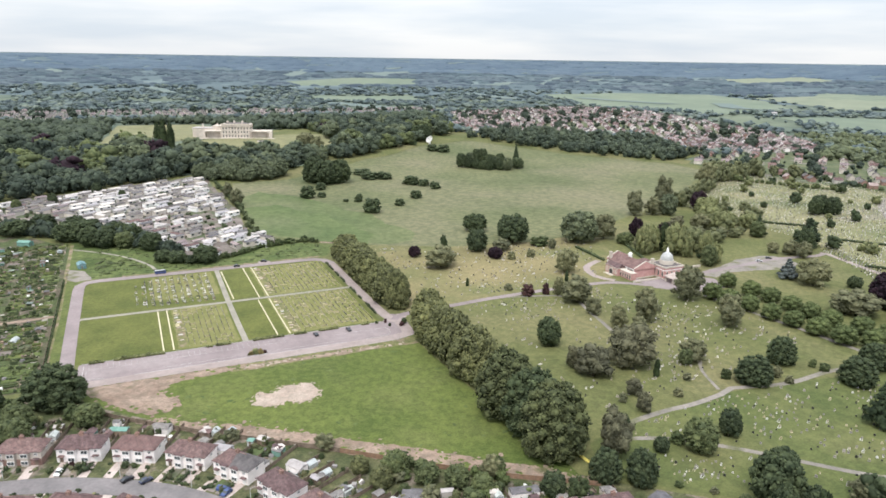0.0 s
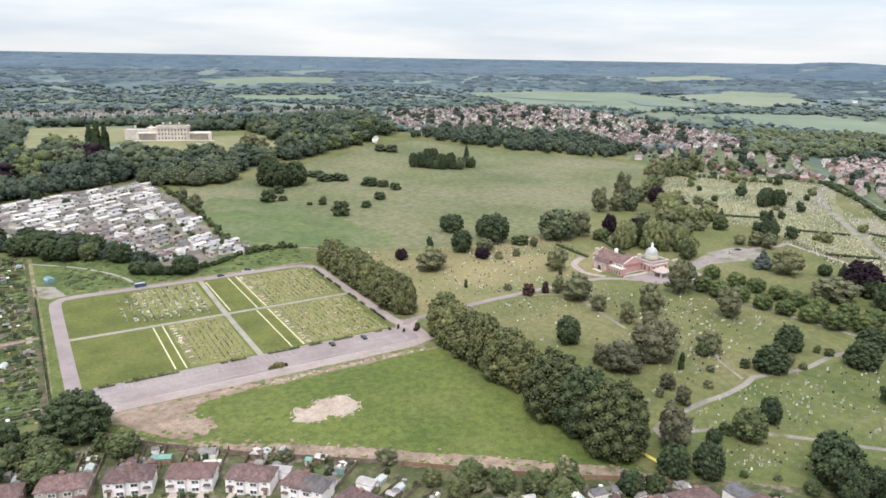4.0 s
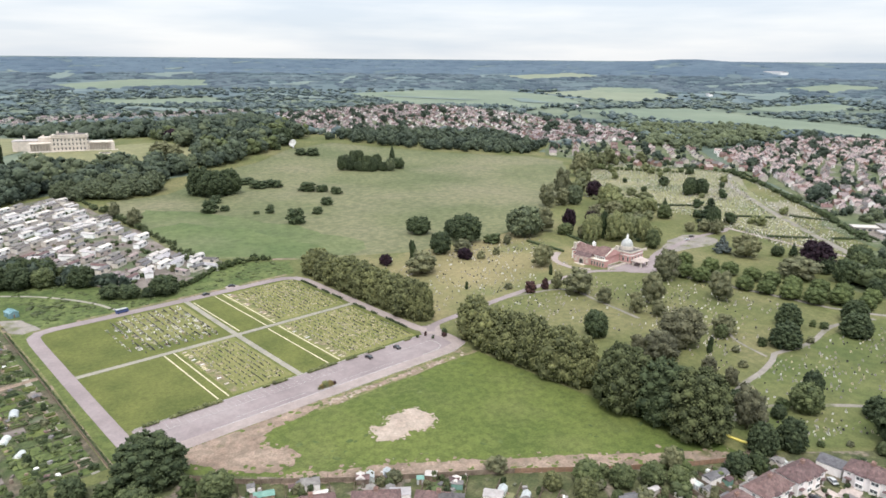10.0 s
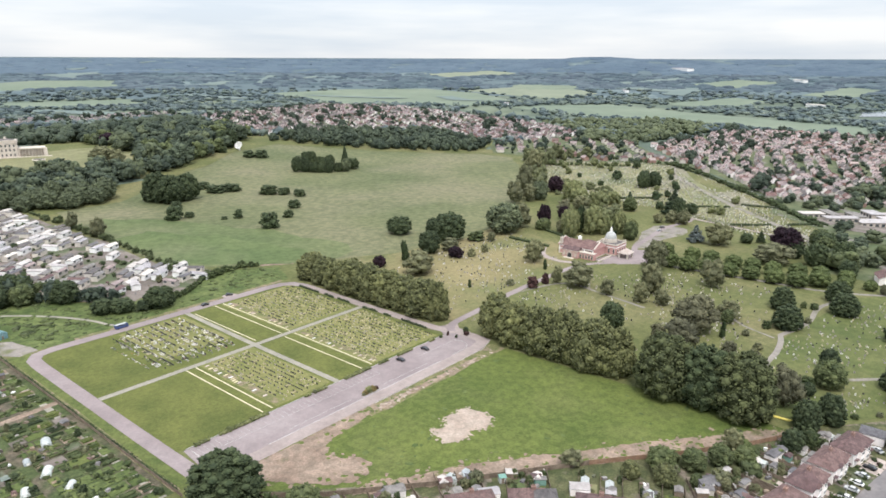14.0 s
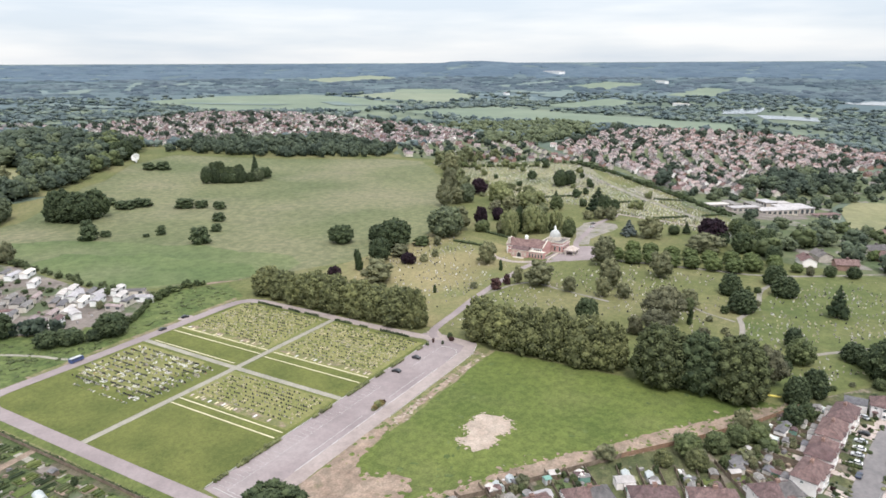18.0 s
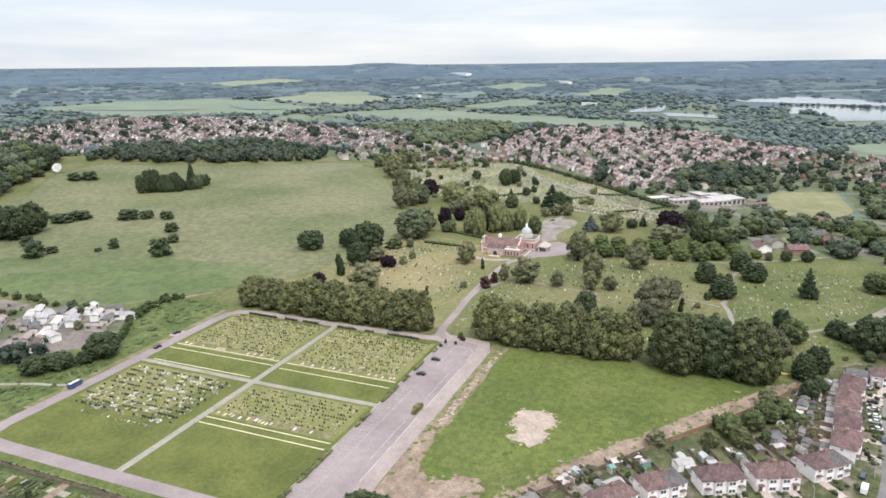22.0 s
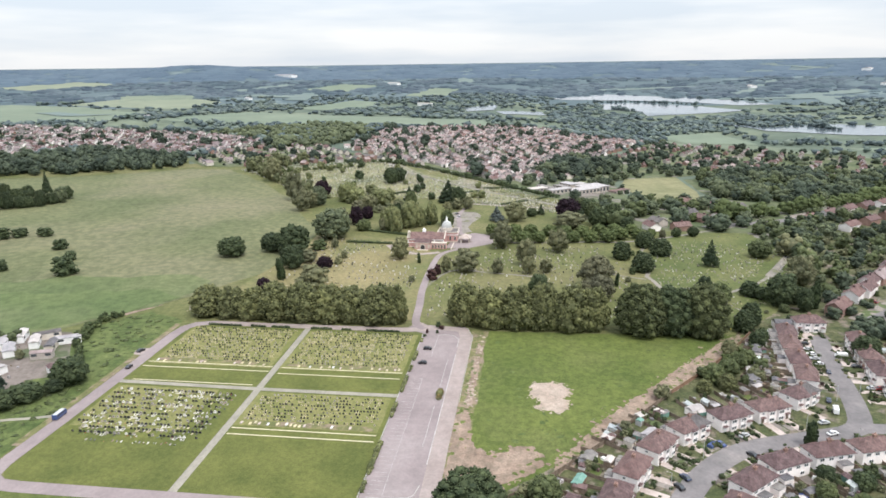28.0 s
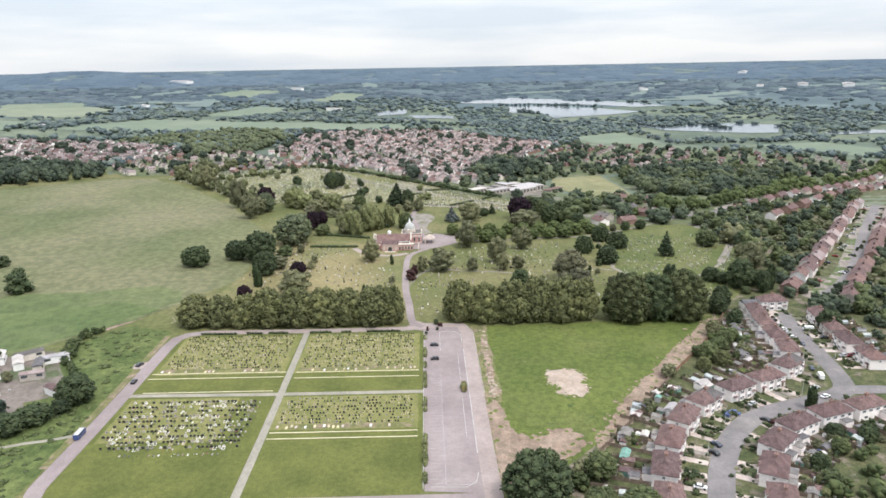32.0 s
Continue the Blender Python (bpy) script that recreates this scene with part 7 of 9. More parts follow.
def kerb_arrays():
    v, f = [], []
    for x0, x1, y0, y1 in ((-2.0, 0.1, -0.5, -0.38), (-2.0, 0.1, 0.38, 0.5), (-2.0, -1.86, -0.38, 0.38)):
        b = len(v)
        v += [(x, y, z) for x in (x0, x1) for y in (y0, y1) for z in (-0.1, 0.22)]
        f += [(b + p, b + q, b + r) for p, q, r in ((0, 1, 3), (0, 3, 2), (4, 6, 7), (4, 7, 5), (0, 4, 5), (0, 5, 1), (2, 3, 7), (2, 7, 6), (1, 5, 7), (1, 7, 3))]
    return np.array(v, float), np.array(f)


STONES = [stone_arrays(), stone_arrays(0.7, 0.85), stone_arrays(0.95, 1.1, 0.18), stone_arrays(0.75, 1.0, 0.2, 2), cross_arrays()]
SLAB = {}
for si, arr in enumerate(STONES[:4]):
    for sm_ in ("granite", "marble", "greystone", "goldstone"):
        SLAB[si, sm_] = flat(tri_mesh("slab", *arr))
        SLAB[si, sm_].materials.append(M[sm_])
KERB = {}
for km in ("marble", "granite", "goldstone"):
    KERB[km] = flat(tri_mesh("kerb_set", *kerb_arrays()))
    KERB[km].materials.append(M[km])
STONE_WORDS = {"granite": "polished black granite headstone", "marble": "white marble headstone", "greystone": "grey stone headstone", "goldstone": "weathered buff headstone"}


def headstone(x, y, turn, si, mat, kerb=""):
    h = link("headstone", SLAB[si, mat], None)
    h.location, h.rotation_euler = (x, y, height(x, y) + 0.08), (0, 0, radians(turn))
    h.scale = (0.95, 1.15, 0.85)
    tagged(h, label=STONE_WORDS[mat] + (" with a kerbed grave" if kerb else " on short grass"), category="headstone", group="headstones on the grave lawns")
    if kerb:
        link("kerb_set", KERB[kerb], None, h)


class Pile:
    """Collects many small shapes by material into one object of parts."""
    def __init__(self):
        self.bins = {}

    def add(self, arrays, x, y, turn, scale, mat, lift=0.05):
        v, t = arrays
        c, s = math.cos(turn), math.sin(turn)
        q = np.stack(((v[:, 0] * c - v[:, 1] * s) * scale + x, (v[:, 0] * s + v[:, 1] * c) * scale + y, v[:, 2] * scale + height(x, y) + lift), 1)
        self.bins.setdefault(mat, []).append((q, t))

    def done(self, name, label, category, piece):
        root = tagged(new(name), label, category, kind="stuff")
        for mat, items in self.bins.items():
            base, vs, ts = 0, [], []
            for v, t in items:
                vs.append(v)
                ts.append(t + base)
                base += len(v)
            tagged(link(piece, flat(tri_mesh(piece, np.concatenate(vs), np.concatenate(ts))), mat, root), kind="stuff")


grave_rnd = random.Random(8)


def lawn_rows(x0, x1, y0, y1, row_gap, gap, fill, mats, pile=None, kerbs=0.0):
    x = x1
    n = 0
    while x > x0:
        y = y0 + grave_rnd.uniform(0, gap)
        while y < y1:
            if grave_rnd.random() < fill:
                mat, si = grave_rnd.choice(mats), grave_rnd.randrange(4)
                yy = y + grave_rnd.uniform(-0.15, 0.15)
                if pile is None:
                    headstone(x, yy, grave_rnd.gauss(0, 3), si, mat, grave_rnd.choice(("marble", "granite", "goldstone", "marble")) if grave_rnd.random() < kerbs else "")
                    n += 1
                else:
                    pile.add(STONES[si], x, yy, radians(grave_rnd.gauss(0, 3)), grave_rnd.uniform(0.62, 0.84), mat, 0.08)
                    if grave_rnd.random() < 0.08:
                        pile.add(kerb_arrays(), x, yy, 0, 1.0, "goldstone", 0.08)
            y += gap
        x -= row_gap
    return n


lawn_rows(0, 37, 386.5, 437.5, 3.9, 1.5, 0.76, ("granite", "granite", "granite", "granite", "granite", "marble", "greystone", "greystone"), None, 0.16)
rest = Pile()
lawn_rows(16, 38, 324, 375, 2.5, 1.3, 0.72, ("granite", "granite", "granite", "granite", "granite", "greystone", "goldstone", "goldstone"), rest)
lawn_rows(67.5, 108, 324, 376, 2.7, 1.25, 0.82, ("granite", "granite", "granite", "goldstone", "goldstone", "goldstone", "greystone"), rest)
lawn_rows(67.5, 108, 384, 437, 2.7, 1.25, 0.78, ("granite", "granite", "granite", "goldstone", "goldstone", "greystone"), rest)
rest.done("headstone_rows", "close rows of black, white and buff headstones", "headstones", "headstones")


ROAD_LINES = [[(118, 320), (126, 326), (182, 331), (222, 332), (266, 331), (282, 322), (302, 308), (335, 318), (388, 328), (452, 330)], [(149, 184), (179, 191), (216, 195), (252, 188), (310, 178)], [(150, 180), (190, 155), (223, 127), (270, 100)],
              [(182, 331), (222, 318), (220, 290), (214, 262)], [(300, 290), (312, 195), (330, 160), (380, 90)], [(434, 225), (580, 360), (729, 459)]]


def near_road(x, y, d):
    for line in ROAD_LINES:
        for (ax, ay), (bx, by) in zip(line, line[1:]):
            t = max(0, min(1, ((x - ax) * (bx - ax) + (y - ay) * (by - ay)) / ((bx - ax) ** 2 + (by - ay) ** 2)))
            if math.hypot(x - ax - t * (bx - ax), y - ay - t * (by - ay)) < d:
                return True
    return 268 < x < 330 and 296 < y < 372


def plain_slab():
    v = np.array([(x, y, z) for x in (-0.12, 0.12) for y in (-0.42, 0.42) for z in (-0.1, 1.0)], float)
    return v, np.array([(0, 1, 3), (0, 3, 2), (4, 6, 7), (4, 7, 5), (0, 4, 5), (0, 5, 1), (2, 3, 7), (2, 7, 6), (1, 5, 7), (1, 7, 3)])


def old_graves(outline, gap_x, gap_y, fill, mats, name, label, turn=0.0, clump=0.0, scale=(0.7, 1.05)):
    pile = Pile()
    xs, ys = [p[0] for p in outline], [p[1] for p in outline]
    x = min(xs)
    while x < max(xs):
        y = min(ys)
        while y < max(ys):
            px, py = x + grave_rnd.uniform(-0.35, 0.35), y + grave_rnd.uniform(-0.7, 0.7)
            y += gap_y
            f = fill * (1 + clump * 2 * noise.noise((px * 0.03, py * 0.03, 4.4)))
            if grave_rnd.random() < f and inside(px, py, outline) and not near_road(px, py, 4):
                si = grave_rnd.randrange(5)
                pile.add(plain_slab() if name == 'upper_graves' else STONES[si], px, py, turn + grave_rnd.gauss(0, 0.08), grave_rnd.uniform(*scale), grave_rnd.choice(mats), 0.1)
                if name != "upper_graves" and grave_rnd.random() < 0.3:
                    pile.add(kerb_arrays(), px, py, turn, grave_rnd.uniform(*scale), grave_rnd.choice(("marble", "greystone", "goldstone")), 0.1)
        x += gap_x
    pile.done(name, label, "headstones", "headstones")


PALE = ("marble", "greystone", "greystone", "goldstone", "greystone", "goldstone", "granite", "granite")
old_graves([(132, 337), (262, 341), (300, 400), (328, 432), (274, 428), (200, 440), (130, 460)], 3.8, 2.6, 0.34, PALE, "old_graves_dry", "scattered weathered headstones on dry grass", 0.3, 0.8)
old_graves([(134, 300), (136, 322), (180, 326), (262, 326), (296, 292), (302, 230), (270, 200), (218, 205), (140, 196)], 3.8, 2.6, 0.36, PALE, "old_graves_green", "scattered weathered headstones between trees", 0.2, 0.8)
old_graves([(150, 190), (215, 190), (300, 180), (345, 110), (300, 82), (200, 116), (150, 160)], 3.4, 2.4, 0.46, PALE, "old_graves_south", "scattered pale headstones on green grass", 0.5, 0.8, (0.6, 0.95))
old_graves([(400, 225), (436, 215), (540, 300), (640, 395), (730, 465), (735, 560), (650, 640), (560, 560), (470, 500), (470, 360)], 3.3, 2.2, 0.70, ("marble", "greystone", "marble", "greystone", "goldstone", "greystone", "granite"), "upper_graves", "close rows of pale headstones in the upper cemetery", -0.2, 0.3, (0.65, 1.0))
old_graves([(436, 215), (540, 252), (640, 330), (720, 440), (640, 380), (540, 296)], 4.0, 2.6, 0.6, ("greystone", "marble", "goldstone"), "boundary_graves", "rows of pale headstones beside the track", -0.2, 0.2, (0.65, 1.0))


old_graves([(153, 146), (158, 144), (172, 148), (178, 152), (168, 161), (154, 158)], 2.6, 2.0, 0.42, ("marble", "greystone", "greystone", "goldstone"), "old_graves_corner", "close group of pale headstones by the houses", 0.5, 0.2, (0.45, 0.75))


def grave_offerings():
    """Pots, flowers, white chippings and small ornaments on the newer graves."""
    pile = Pile()
    pot = (ICO1[0] * 0.28 + (0, 0, 0.2), ICO1[1])
    bv = np.array([(x, y, z) for x in (-0.95, 0.95) for y in (-0.42, 0.42) for z in (0.0, 0.16)])
    bf = np.array([(0, 1, 3), (0, 3, 2), (4, 6, 7), (4, 7, 5), (0, 4, 5), (0, 5, 1), (2, 3, 7), (2, 7, 6), (1, 5, 7), (1, 7, 3)])
    x = 37.0
    while x > -3:
        y = 386.0 if x > 2 else 392
        while y < 436 - max(0, 8 - x) * 0.8:
            r = grave_rnd.random()
            if r < 0.55:
                pile.add((bv, bf), x - 1.0, y, grave_rnd.gauss(0, 0.04), 0.62, grave_rnd.choice(("marble", "greystone", "greystone", "greystone", "goldstone", "granite", "scrub", "h", "dirt", "granite")), 0.08)
            for k in range(grave_rnd.randrange(0, 3)):
                pile.add(pot, x - grave_rnd.uniform(0.2, 1.9), y + grave_rnd.uniform(-0.4, 0.4), 0, grave_rnd.uniform(0.4, 0.8), grave_rnd.choice(("marble", "car_blue", "car_red", "poly", "h", "h", "greystone")), 0.08)
            y += 1.7
        x -= 3.9
    for x0, y0, y1 in ((67, 324, 376), (15.2, 324, 376), (67, 384, 437)):
        y = y0
        while y < y1:
            if grave_rnd.random() < 0.45:
                pile.add((bv, bf), x0 + grave_rnd.uniform(-0.6, 0.6), y, 0, 1.0, grave_rnd.choice(("goldstone", "marble", "paving")), 0.08)
            y += 1.75
    pile.done("grave_offerings", "flower pots, kerbs and pale chippings on graves", "grave offerings", "offerings")


grave_offerings()

# ---- chapel ----
def arch_outline(w, h, seg=8):
    return [(-w / 2, 0), (-w / 2, h - w / 2)] + [(-math.cos(math.pi * k / seg) * w / 2, h - w / 2 + math.sin(math.pi * k / seg) * w / 2) for k in range(1, seg)] + [(w / 2, h - w / 2), (w / 2, 0)]


def turned(ob, x, y, z, turn):
    ob.location, ob.rotation_euler = (x, y, z), (0, 0, radians(turn))
    return ob


def chapel():
    c = thing("chapel", 295, 338, 0, label="pink-red brick chapel with pale stone dressings, tiled roof and grey dome", category="chapel")
    c.location.z += 0.1
    hall = part("wall", boxed(-14, 2, -8, 19, -1, 6.2), "pink_brick", c)
    part("roof", hip(bmesh.new(), -14, 2, -8, 19, 6.1, 9.8, 0.2, gable=True, over=0.3), "tile_red", c, "brown tiled hall roof")
    for yy in (-8.3, 19.3):
        g = prism(bmesh.new(), [(-8.4, 6.0), (-8.4, 6.9), (0, 10.6), (8.4, 6.9), (8.4, 6.0)], -0.3, 0.3)
        turned(part("gable_wall", g, "pink_brick", c), -6, yy, 0, 90)
        cp = prism(bmesh.new(), [(-8.6, 6.8), (-8.6, 7.05), (0, 10.85), (8.6, 7.05), (8.6, 6.8), (0, 10.5)], -0.42, 0.42)
        turned(part("gable_coping", cp, "stone", c, "pale stone gable coping"), -6, yy, 0, 90)
    part("cornice", boxed(-14.3, 2.3, -7.7, 18.7, 5.55, 6.12, bevel=0.05), "white_paint", c)
    part("string_course", boxed(-14.15, 2.15, -7.9, 18.9, 3.4, 3.9, bevel=0.04), "white_paint", c)
    part("plinth", boxed(-14.2, 2.2, -8.2, 19.2, -1, 0.7, bevel=0.04), "stone", c)
    part("block_string_course", boxed(2.85, 18.15, -16.15, -0.85, 5.4, 5.9, bevel=0.04), "white_paint", c)
    part("block_plinth", boxed(2.8, 18.2, -16.2, -0.8, -1, 0.8, bevel=0.04), "stone", c)
    # entrance porch
    porch = part("porch", boxed(-20, -14, 1, 13, -1, 5.0), "pink_brick", c)
    part("porch_roof", hip(bmesh.new(), -20, -13.5, 1, 13, 5.0, 7.4, 0.15, gable=True, over=0.25), "tile_brown", c)
    part("porch_coping", boxed(-20.3, -13.9, 0.7, 13.3, 4.75, 5.05, bevel=0.05), "stone", c)
    turned(part("arch_surround", prism(bmesh.new(), arch_outline(4.0, 4.2), -0.1, 0.12), "stone", c), -20.15, 7, -0.1, 180)
    turned(part("entrance", prism(bmesh.new(), arch_outline(2.9, 3.5), -0.1, 0.2), "granite", c, "dark arched entrance"), -20.2, 7, -0.1, 180)
    for yy in (2.6, 11.4):
        turned(part("arch_window", prism(bmesh.new(), arch_outline(1.1, 2.6), -0.08, 0.1), "stone", c), -20.05, yy, 1.0, 180)
    # arcade along the front
    part("arcade", boxed(-18, -14, -10, 1, -1, 4.2), "pink_brick", c)
    part("arcade_roof", boxed(-18.3, -13.8, -10.3, 1.0, 4.2, 4.5, bevel=0.08), "stone", c)
    for k in range(5):
        s = turned(part("arch_window", prism(bmesh.new(), arch_outline(1.35, 2.9), -0.08, 0.1), "stone", c, "arched window in pale stone"), -18.05, -9 + k * 2.2, 0.7, 180)
        part("pane", prism(bmesh.new(), arch_outline(0.9, 2.4), -0.02, 0.16), "glass", s)
    for k in range(6):
        s = turned(part("upper_window", boxed(-0.08, 0.1, -0.6, 0.6, 0, 1.5), "stone", c), -14.05, -6.6 + k * 1.5, 4.3, 180)
        part("pane", boxed(0.02, 0.15, -0.4, 0.4, 0.2, 1.3), "glass", s)
    # dome block
    part("dome_block", boxed(3, 18, -16, -1, -1, 7.2), "pink_brick", c)
    part("dome_block_roof", boxed(3.4, 17.6, -15.6, -1.4, 7.2, 7.3), "tile_grey", c, "grey flat roof round the dome")
    for x0, x1, y0, y1 in ((2.7, 18.3, -16.3, -15.7), (2.7, 18.3, -1.3, -0.7), (2.7, 3.3, -15.7, -1.3), (17.7, 18.3, -15.7, -1.3)):
        part("parapet", boxed(x0, x1, y0, y1, 7.0, 7.9, bevel=0.06), "stone", c)
    for k in range(4):
        s = turned(part("arch_window", prism(bmesh.new(), arch_outline(1.5, 3.6), -0.08, 0.1), "stone", c), 2.95, -14.2 + k * 3.6, 1.6, 180)
        part("pane", prism(bmesh.new(), arch_outline(1.0, 3.0), -0.02, 0.16), "glass", s)
        s = turned(part("arch_window", prism(bmesh.new(), arch_outline(1.5, 3.6), -0.08, 0.1), "stone", c), 5 + k * 3.6, -16.05, 1.6, -90)
        part("pane", prism(bmesh.new(), arch_outline(1.0, 3.0), -0.02, 0.16), "glass", s)
    part("drum", cone(bmesh.new(), 12, -7, 7.2, 9.8, 4.5, 4.3, 24), "stone", c)
    bm = bmesh.new()
    bmesh.ops.create_uvsphere(bm, u_segments=28, v_segments=14, radius=4.0)
    for v in bm.verts:
        v.co = Vector((v.co.x + 12, v.co.y - 7, max(v.co.z, -0.2) * 1.25 + 9.7))
    for f in bm.faces:
        f.smooth = True
    part("dome", bm, "lead", c, "pale grey lead dome")
    fin = cone(bmesh.new(), 12, -7, 14.5, 16.2, 0.9, 0.75, 10)
    cone(fin, 12, -7, 16.2, 18.2, 0.75, 0.05, 10)
    part("finial", fin, "white_paint", c)
    # cupola and chimneys
    cup = cone(bmesh.new(), -5, 8, 9.0, 11.4, 1.3, 1.2, 10)
    cone(cup, -5, 8, 11.4, 12.6, 1.5, 0.2, 10)
    part("cupola", cup, "white_paint", c)
    for x, y in ((-12.5, 18), (1, -6.5)):
        ch = boxed(x - 0.8, x + 0.8, y - 0.8, y + 0.8, 6, 11.3)
        box(ch, x - 1.0, x + 1.0, y - 1.0, y + 1.0, 10.7, 11.2)
        part("chimney", ch, "stone", c)
    # side wing and covered drive
    part("side_wing", boxed(2, 14, -1, 14, -1, 4.5), "pink_brick", c)
    part("side_wing_roof", hip(bmesh.new(), 2, 14, -1, 14, 4.5, 7.0), "tile_brown", c)
    for x in (2, 9):
        for y in (-25, -19):
            part("pier", boxed(x - 0.5, x + 0.5, y - 0.5, y + 0.5, -1, 3.4), "stone", c)
    part("canopy_roof", hip(bmesh.new(), 1.2, 9.8, -26, -18, 3.4, 6.2, 0.2), "paving", c, "pale pinkish hipped canopy roof")
    for k in range(5):
        part("pilaster", boxed(-14.35, -13.95, -7.7 + k * 6.5, -7.0 + k * 6.5, 0, 5.6), "white_paint", c)
    for k in range(4):
        part("stone_band", boxed(-20.12, -19.9, 1.0, 13.0, 0.9 + k * 1.0, 1.2 + k * 1.0), "stone", c)
    part("garden_wall", boxed(-19, 2, -14, -13.4, -0.6, 0.9, bevel=0.04), "stone", c)
    part("memorial_wall", boxed(38, 45, -3, -2.4, -0.6, 1.6, bevel=0.05), "stone", c, "pale memorial wall beside the chapel")
    part("steps", boxed(-23, -20.4, 3, 11, -0.6, 0.2, bevel=0.04), "stone", c)


chapel()


# ---- mansion ----
def mansion():
    m = thing("mansion", 140, 996, -21, label="large pale stone country mansion with colonnaded wings", category="mansion")
    part("wall", boxed(-19, 19, -11, 11, -2, 17.5), "mansion_stone", m)
    for z0, z1, o in ((5.0, 5.5, 0.3), (15.6, 16.4, 0.7), (17.3, 18.2, 0.35)):
        part("cornice", boxed(-19 - o, 19 + o, -11 - o, 11 + o, z0, z1, bevel=0.06), "mansion_stone", m)
    part("roof", hip(bmesh.new(), -17, 17, -9, 9, 18.0, 20.5), "tile_grey", m)
    for x in (-12, -3, 8):
        part("chimney", boxed(x - 1.2, x + 1.2, -2, 0, 18, 22.5), "mansion_stone", m)
    pane = mesh_of("window", boxed(-0.75, 0.75, -0.08, 0.08, 0, 2.5), "glass")
    for k in range(9):
        for z in (1.6, 7.0, 11.8):
            w = link("window", pane, None, m)
            w.location = (-16 + k * 4.0, -11.02, z)
    for k in range(5):
        for z in (1.6, 7.0, 11.8):
            w = link("window", pane, None, m)
            w.location, w.rotation_euler = (19.02, -8 + k * 4.0, z), (0, 0, radians(90))
    for k in range(4):
        part("pilaster", boxed(-18.6 + k * 12.2, -17.8 + k * 12.2, -11.35, -11.0, 0, 15.6), "mansion_stone", m)
    for x0, x1 in ((-43, -19), (19, 46)):
        part("wing", boxed(x0, x1, -3, 10, -2, 8.0), "mansion_stone", m)
        part("wing_entablature", boxed(x0 - 0.3, x1 + 0.3, -8.3, 10.3, 8.0, 9.4, bevel=0.08), "mansion_stone", m)
        n = int((x1 - x0) / 3.3)
        for k in range(n + 1):
            part("column", cone(bmesh.new(), x0 + 1 + k * (x1 - x0 - 2) / n, -7.5, -1, 8.0, 0.5, 0.42, 10), "mansion_stone", m)
        for xx in (x0, x1):
            part("pavilion", boxed(xx - 2, xx + 2, -8.6, -3, -2, 8.6), "mansion_stone", m)
    part("rear_block", boxed(-62, -19.5, 6, 26, -2, 11), "mansion_stone", m)
    part("rear_roof", boxed(-62.5, -19.2, 5.6, 26.4, 11, 11.6, bevel=0.08), "pale_roof", m)
    part("upper_block", boxed(-34, -19.4, 4, 20, 9.4, 15), "mansion_stone", m)
    for x in (-50, -30):
        part("chimney", boxed(x - 1, x + 1, 14, 16, 11, 17), "mansion_stone", m)
    part("parapet", boxed(-19.4, 19.4, -11.4, -10.8, 18.1, 19.2, bevel=0.05), "mansion_stone", m)
    part("terrace", boxed(-48, 52, -14, -9, -3, 0.2, bevel=0.05), "mansion_stone", m)


mansion()
fount = thing("fountain_basin", 165, 953, 0, label="round stone-edged garden basin on the lawn", category="fountain")
part("rim", cone(bmesh.new(), 0, 0, -0.5, 0.9, 7, 6.6, 24), "stone", fount)
part("pool", cone(bmesh.new(), 0, 0, 0.85, 0.95, 6.0, 6.0, 24), "glass", fount)


def dish():
    d = thing("satellite_dish", 385.5, 899, 0, label="large white satellite dish on a steel stand", category="satellite dish")
    part("pedestal", cone(bmesh.new(), 0, 0, -1, 5.0, 1.4, 0.9, 12), "white_paint", d)
    bm = bmesh.new()
    rings, seg = 5, 24
    rows = []
    for i in range(rings + 1):
        r = 5.2 * i / rings
        rows.append([bm.verts.new((r * math.cos(2 * math.pi * k / seg), r * math.sin(2 * math.pi * k / seg), 0.055 * r * r)) for k in range(seg)] if i else [bm.verts.new((0, 0, 0))])
    for k in range(seg):
        bm.faces.new((rows[0][0], rows[1][k], rows[1][(k + 1) % seg]))
        for i in range(1, rings):
            bm.faces.new((rows[i][k], rows[i + 1][k], rows[i + 1][(k + 1) % seg], rows[i][(k + 1) % seg]))
    bmesh.ops.solidify(bm, geom=bm.faces[:], thickness=0.25)
    r = part("reflector", bm, "white_paint", d)
    r.location, r.rotation_euler = (0, 0, 6.0), (radians(58), 0, radians(-62))
    feed = cone(bmesh.new(), 0, 0, 0, 3.4, 0.12, 0.12, 6)
    cone(feed, 0, 0, 3.3, 4.0, 0.4, 0.3, 8)
    part("feed_horn", feed, "greystone", r)


dish()


# ---- school ----
def school_block(x, y, turn, lx, ly, h, roof):
    s = thing("school_building", x, y, turn, label="low white-roofed school building", category="school", group="school buildings")
    part("wall", boxed(-lx / 2, lx / 2, -ly / 2, ly / 2, -2, h), "pebble", s)
    part("roof", boxed(-lx / 2 - 0.6, lx / 2 + 0.6, -ly / 2 - 0.6, ly / 2 + 0.6, h, h + 0.6, bevel=0.1), roof, s)
    n = max(2, int(lx / 5))
    for k in range(n):
        for sy in (-1, 1):
            w = part("window", boxed(-1.5, 1.5, -0.08, 0.08, 1.0, h - 0.8), "glass", s)
            w.location = (-lx / 2 + lx * (k + 0.5) / n, sy * (ly / 2 + 0.02), 0)


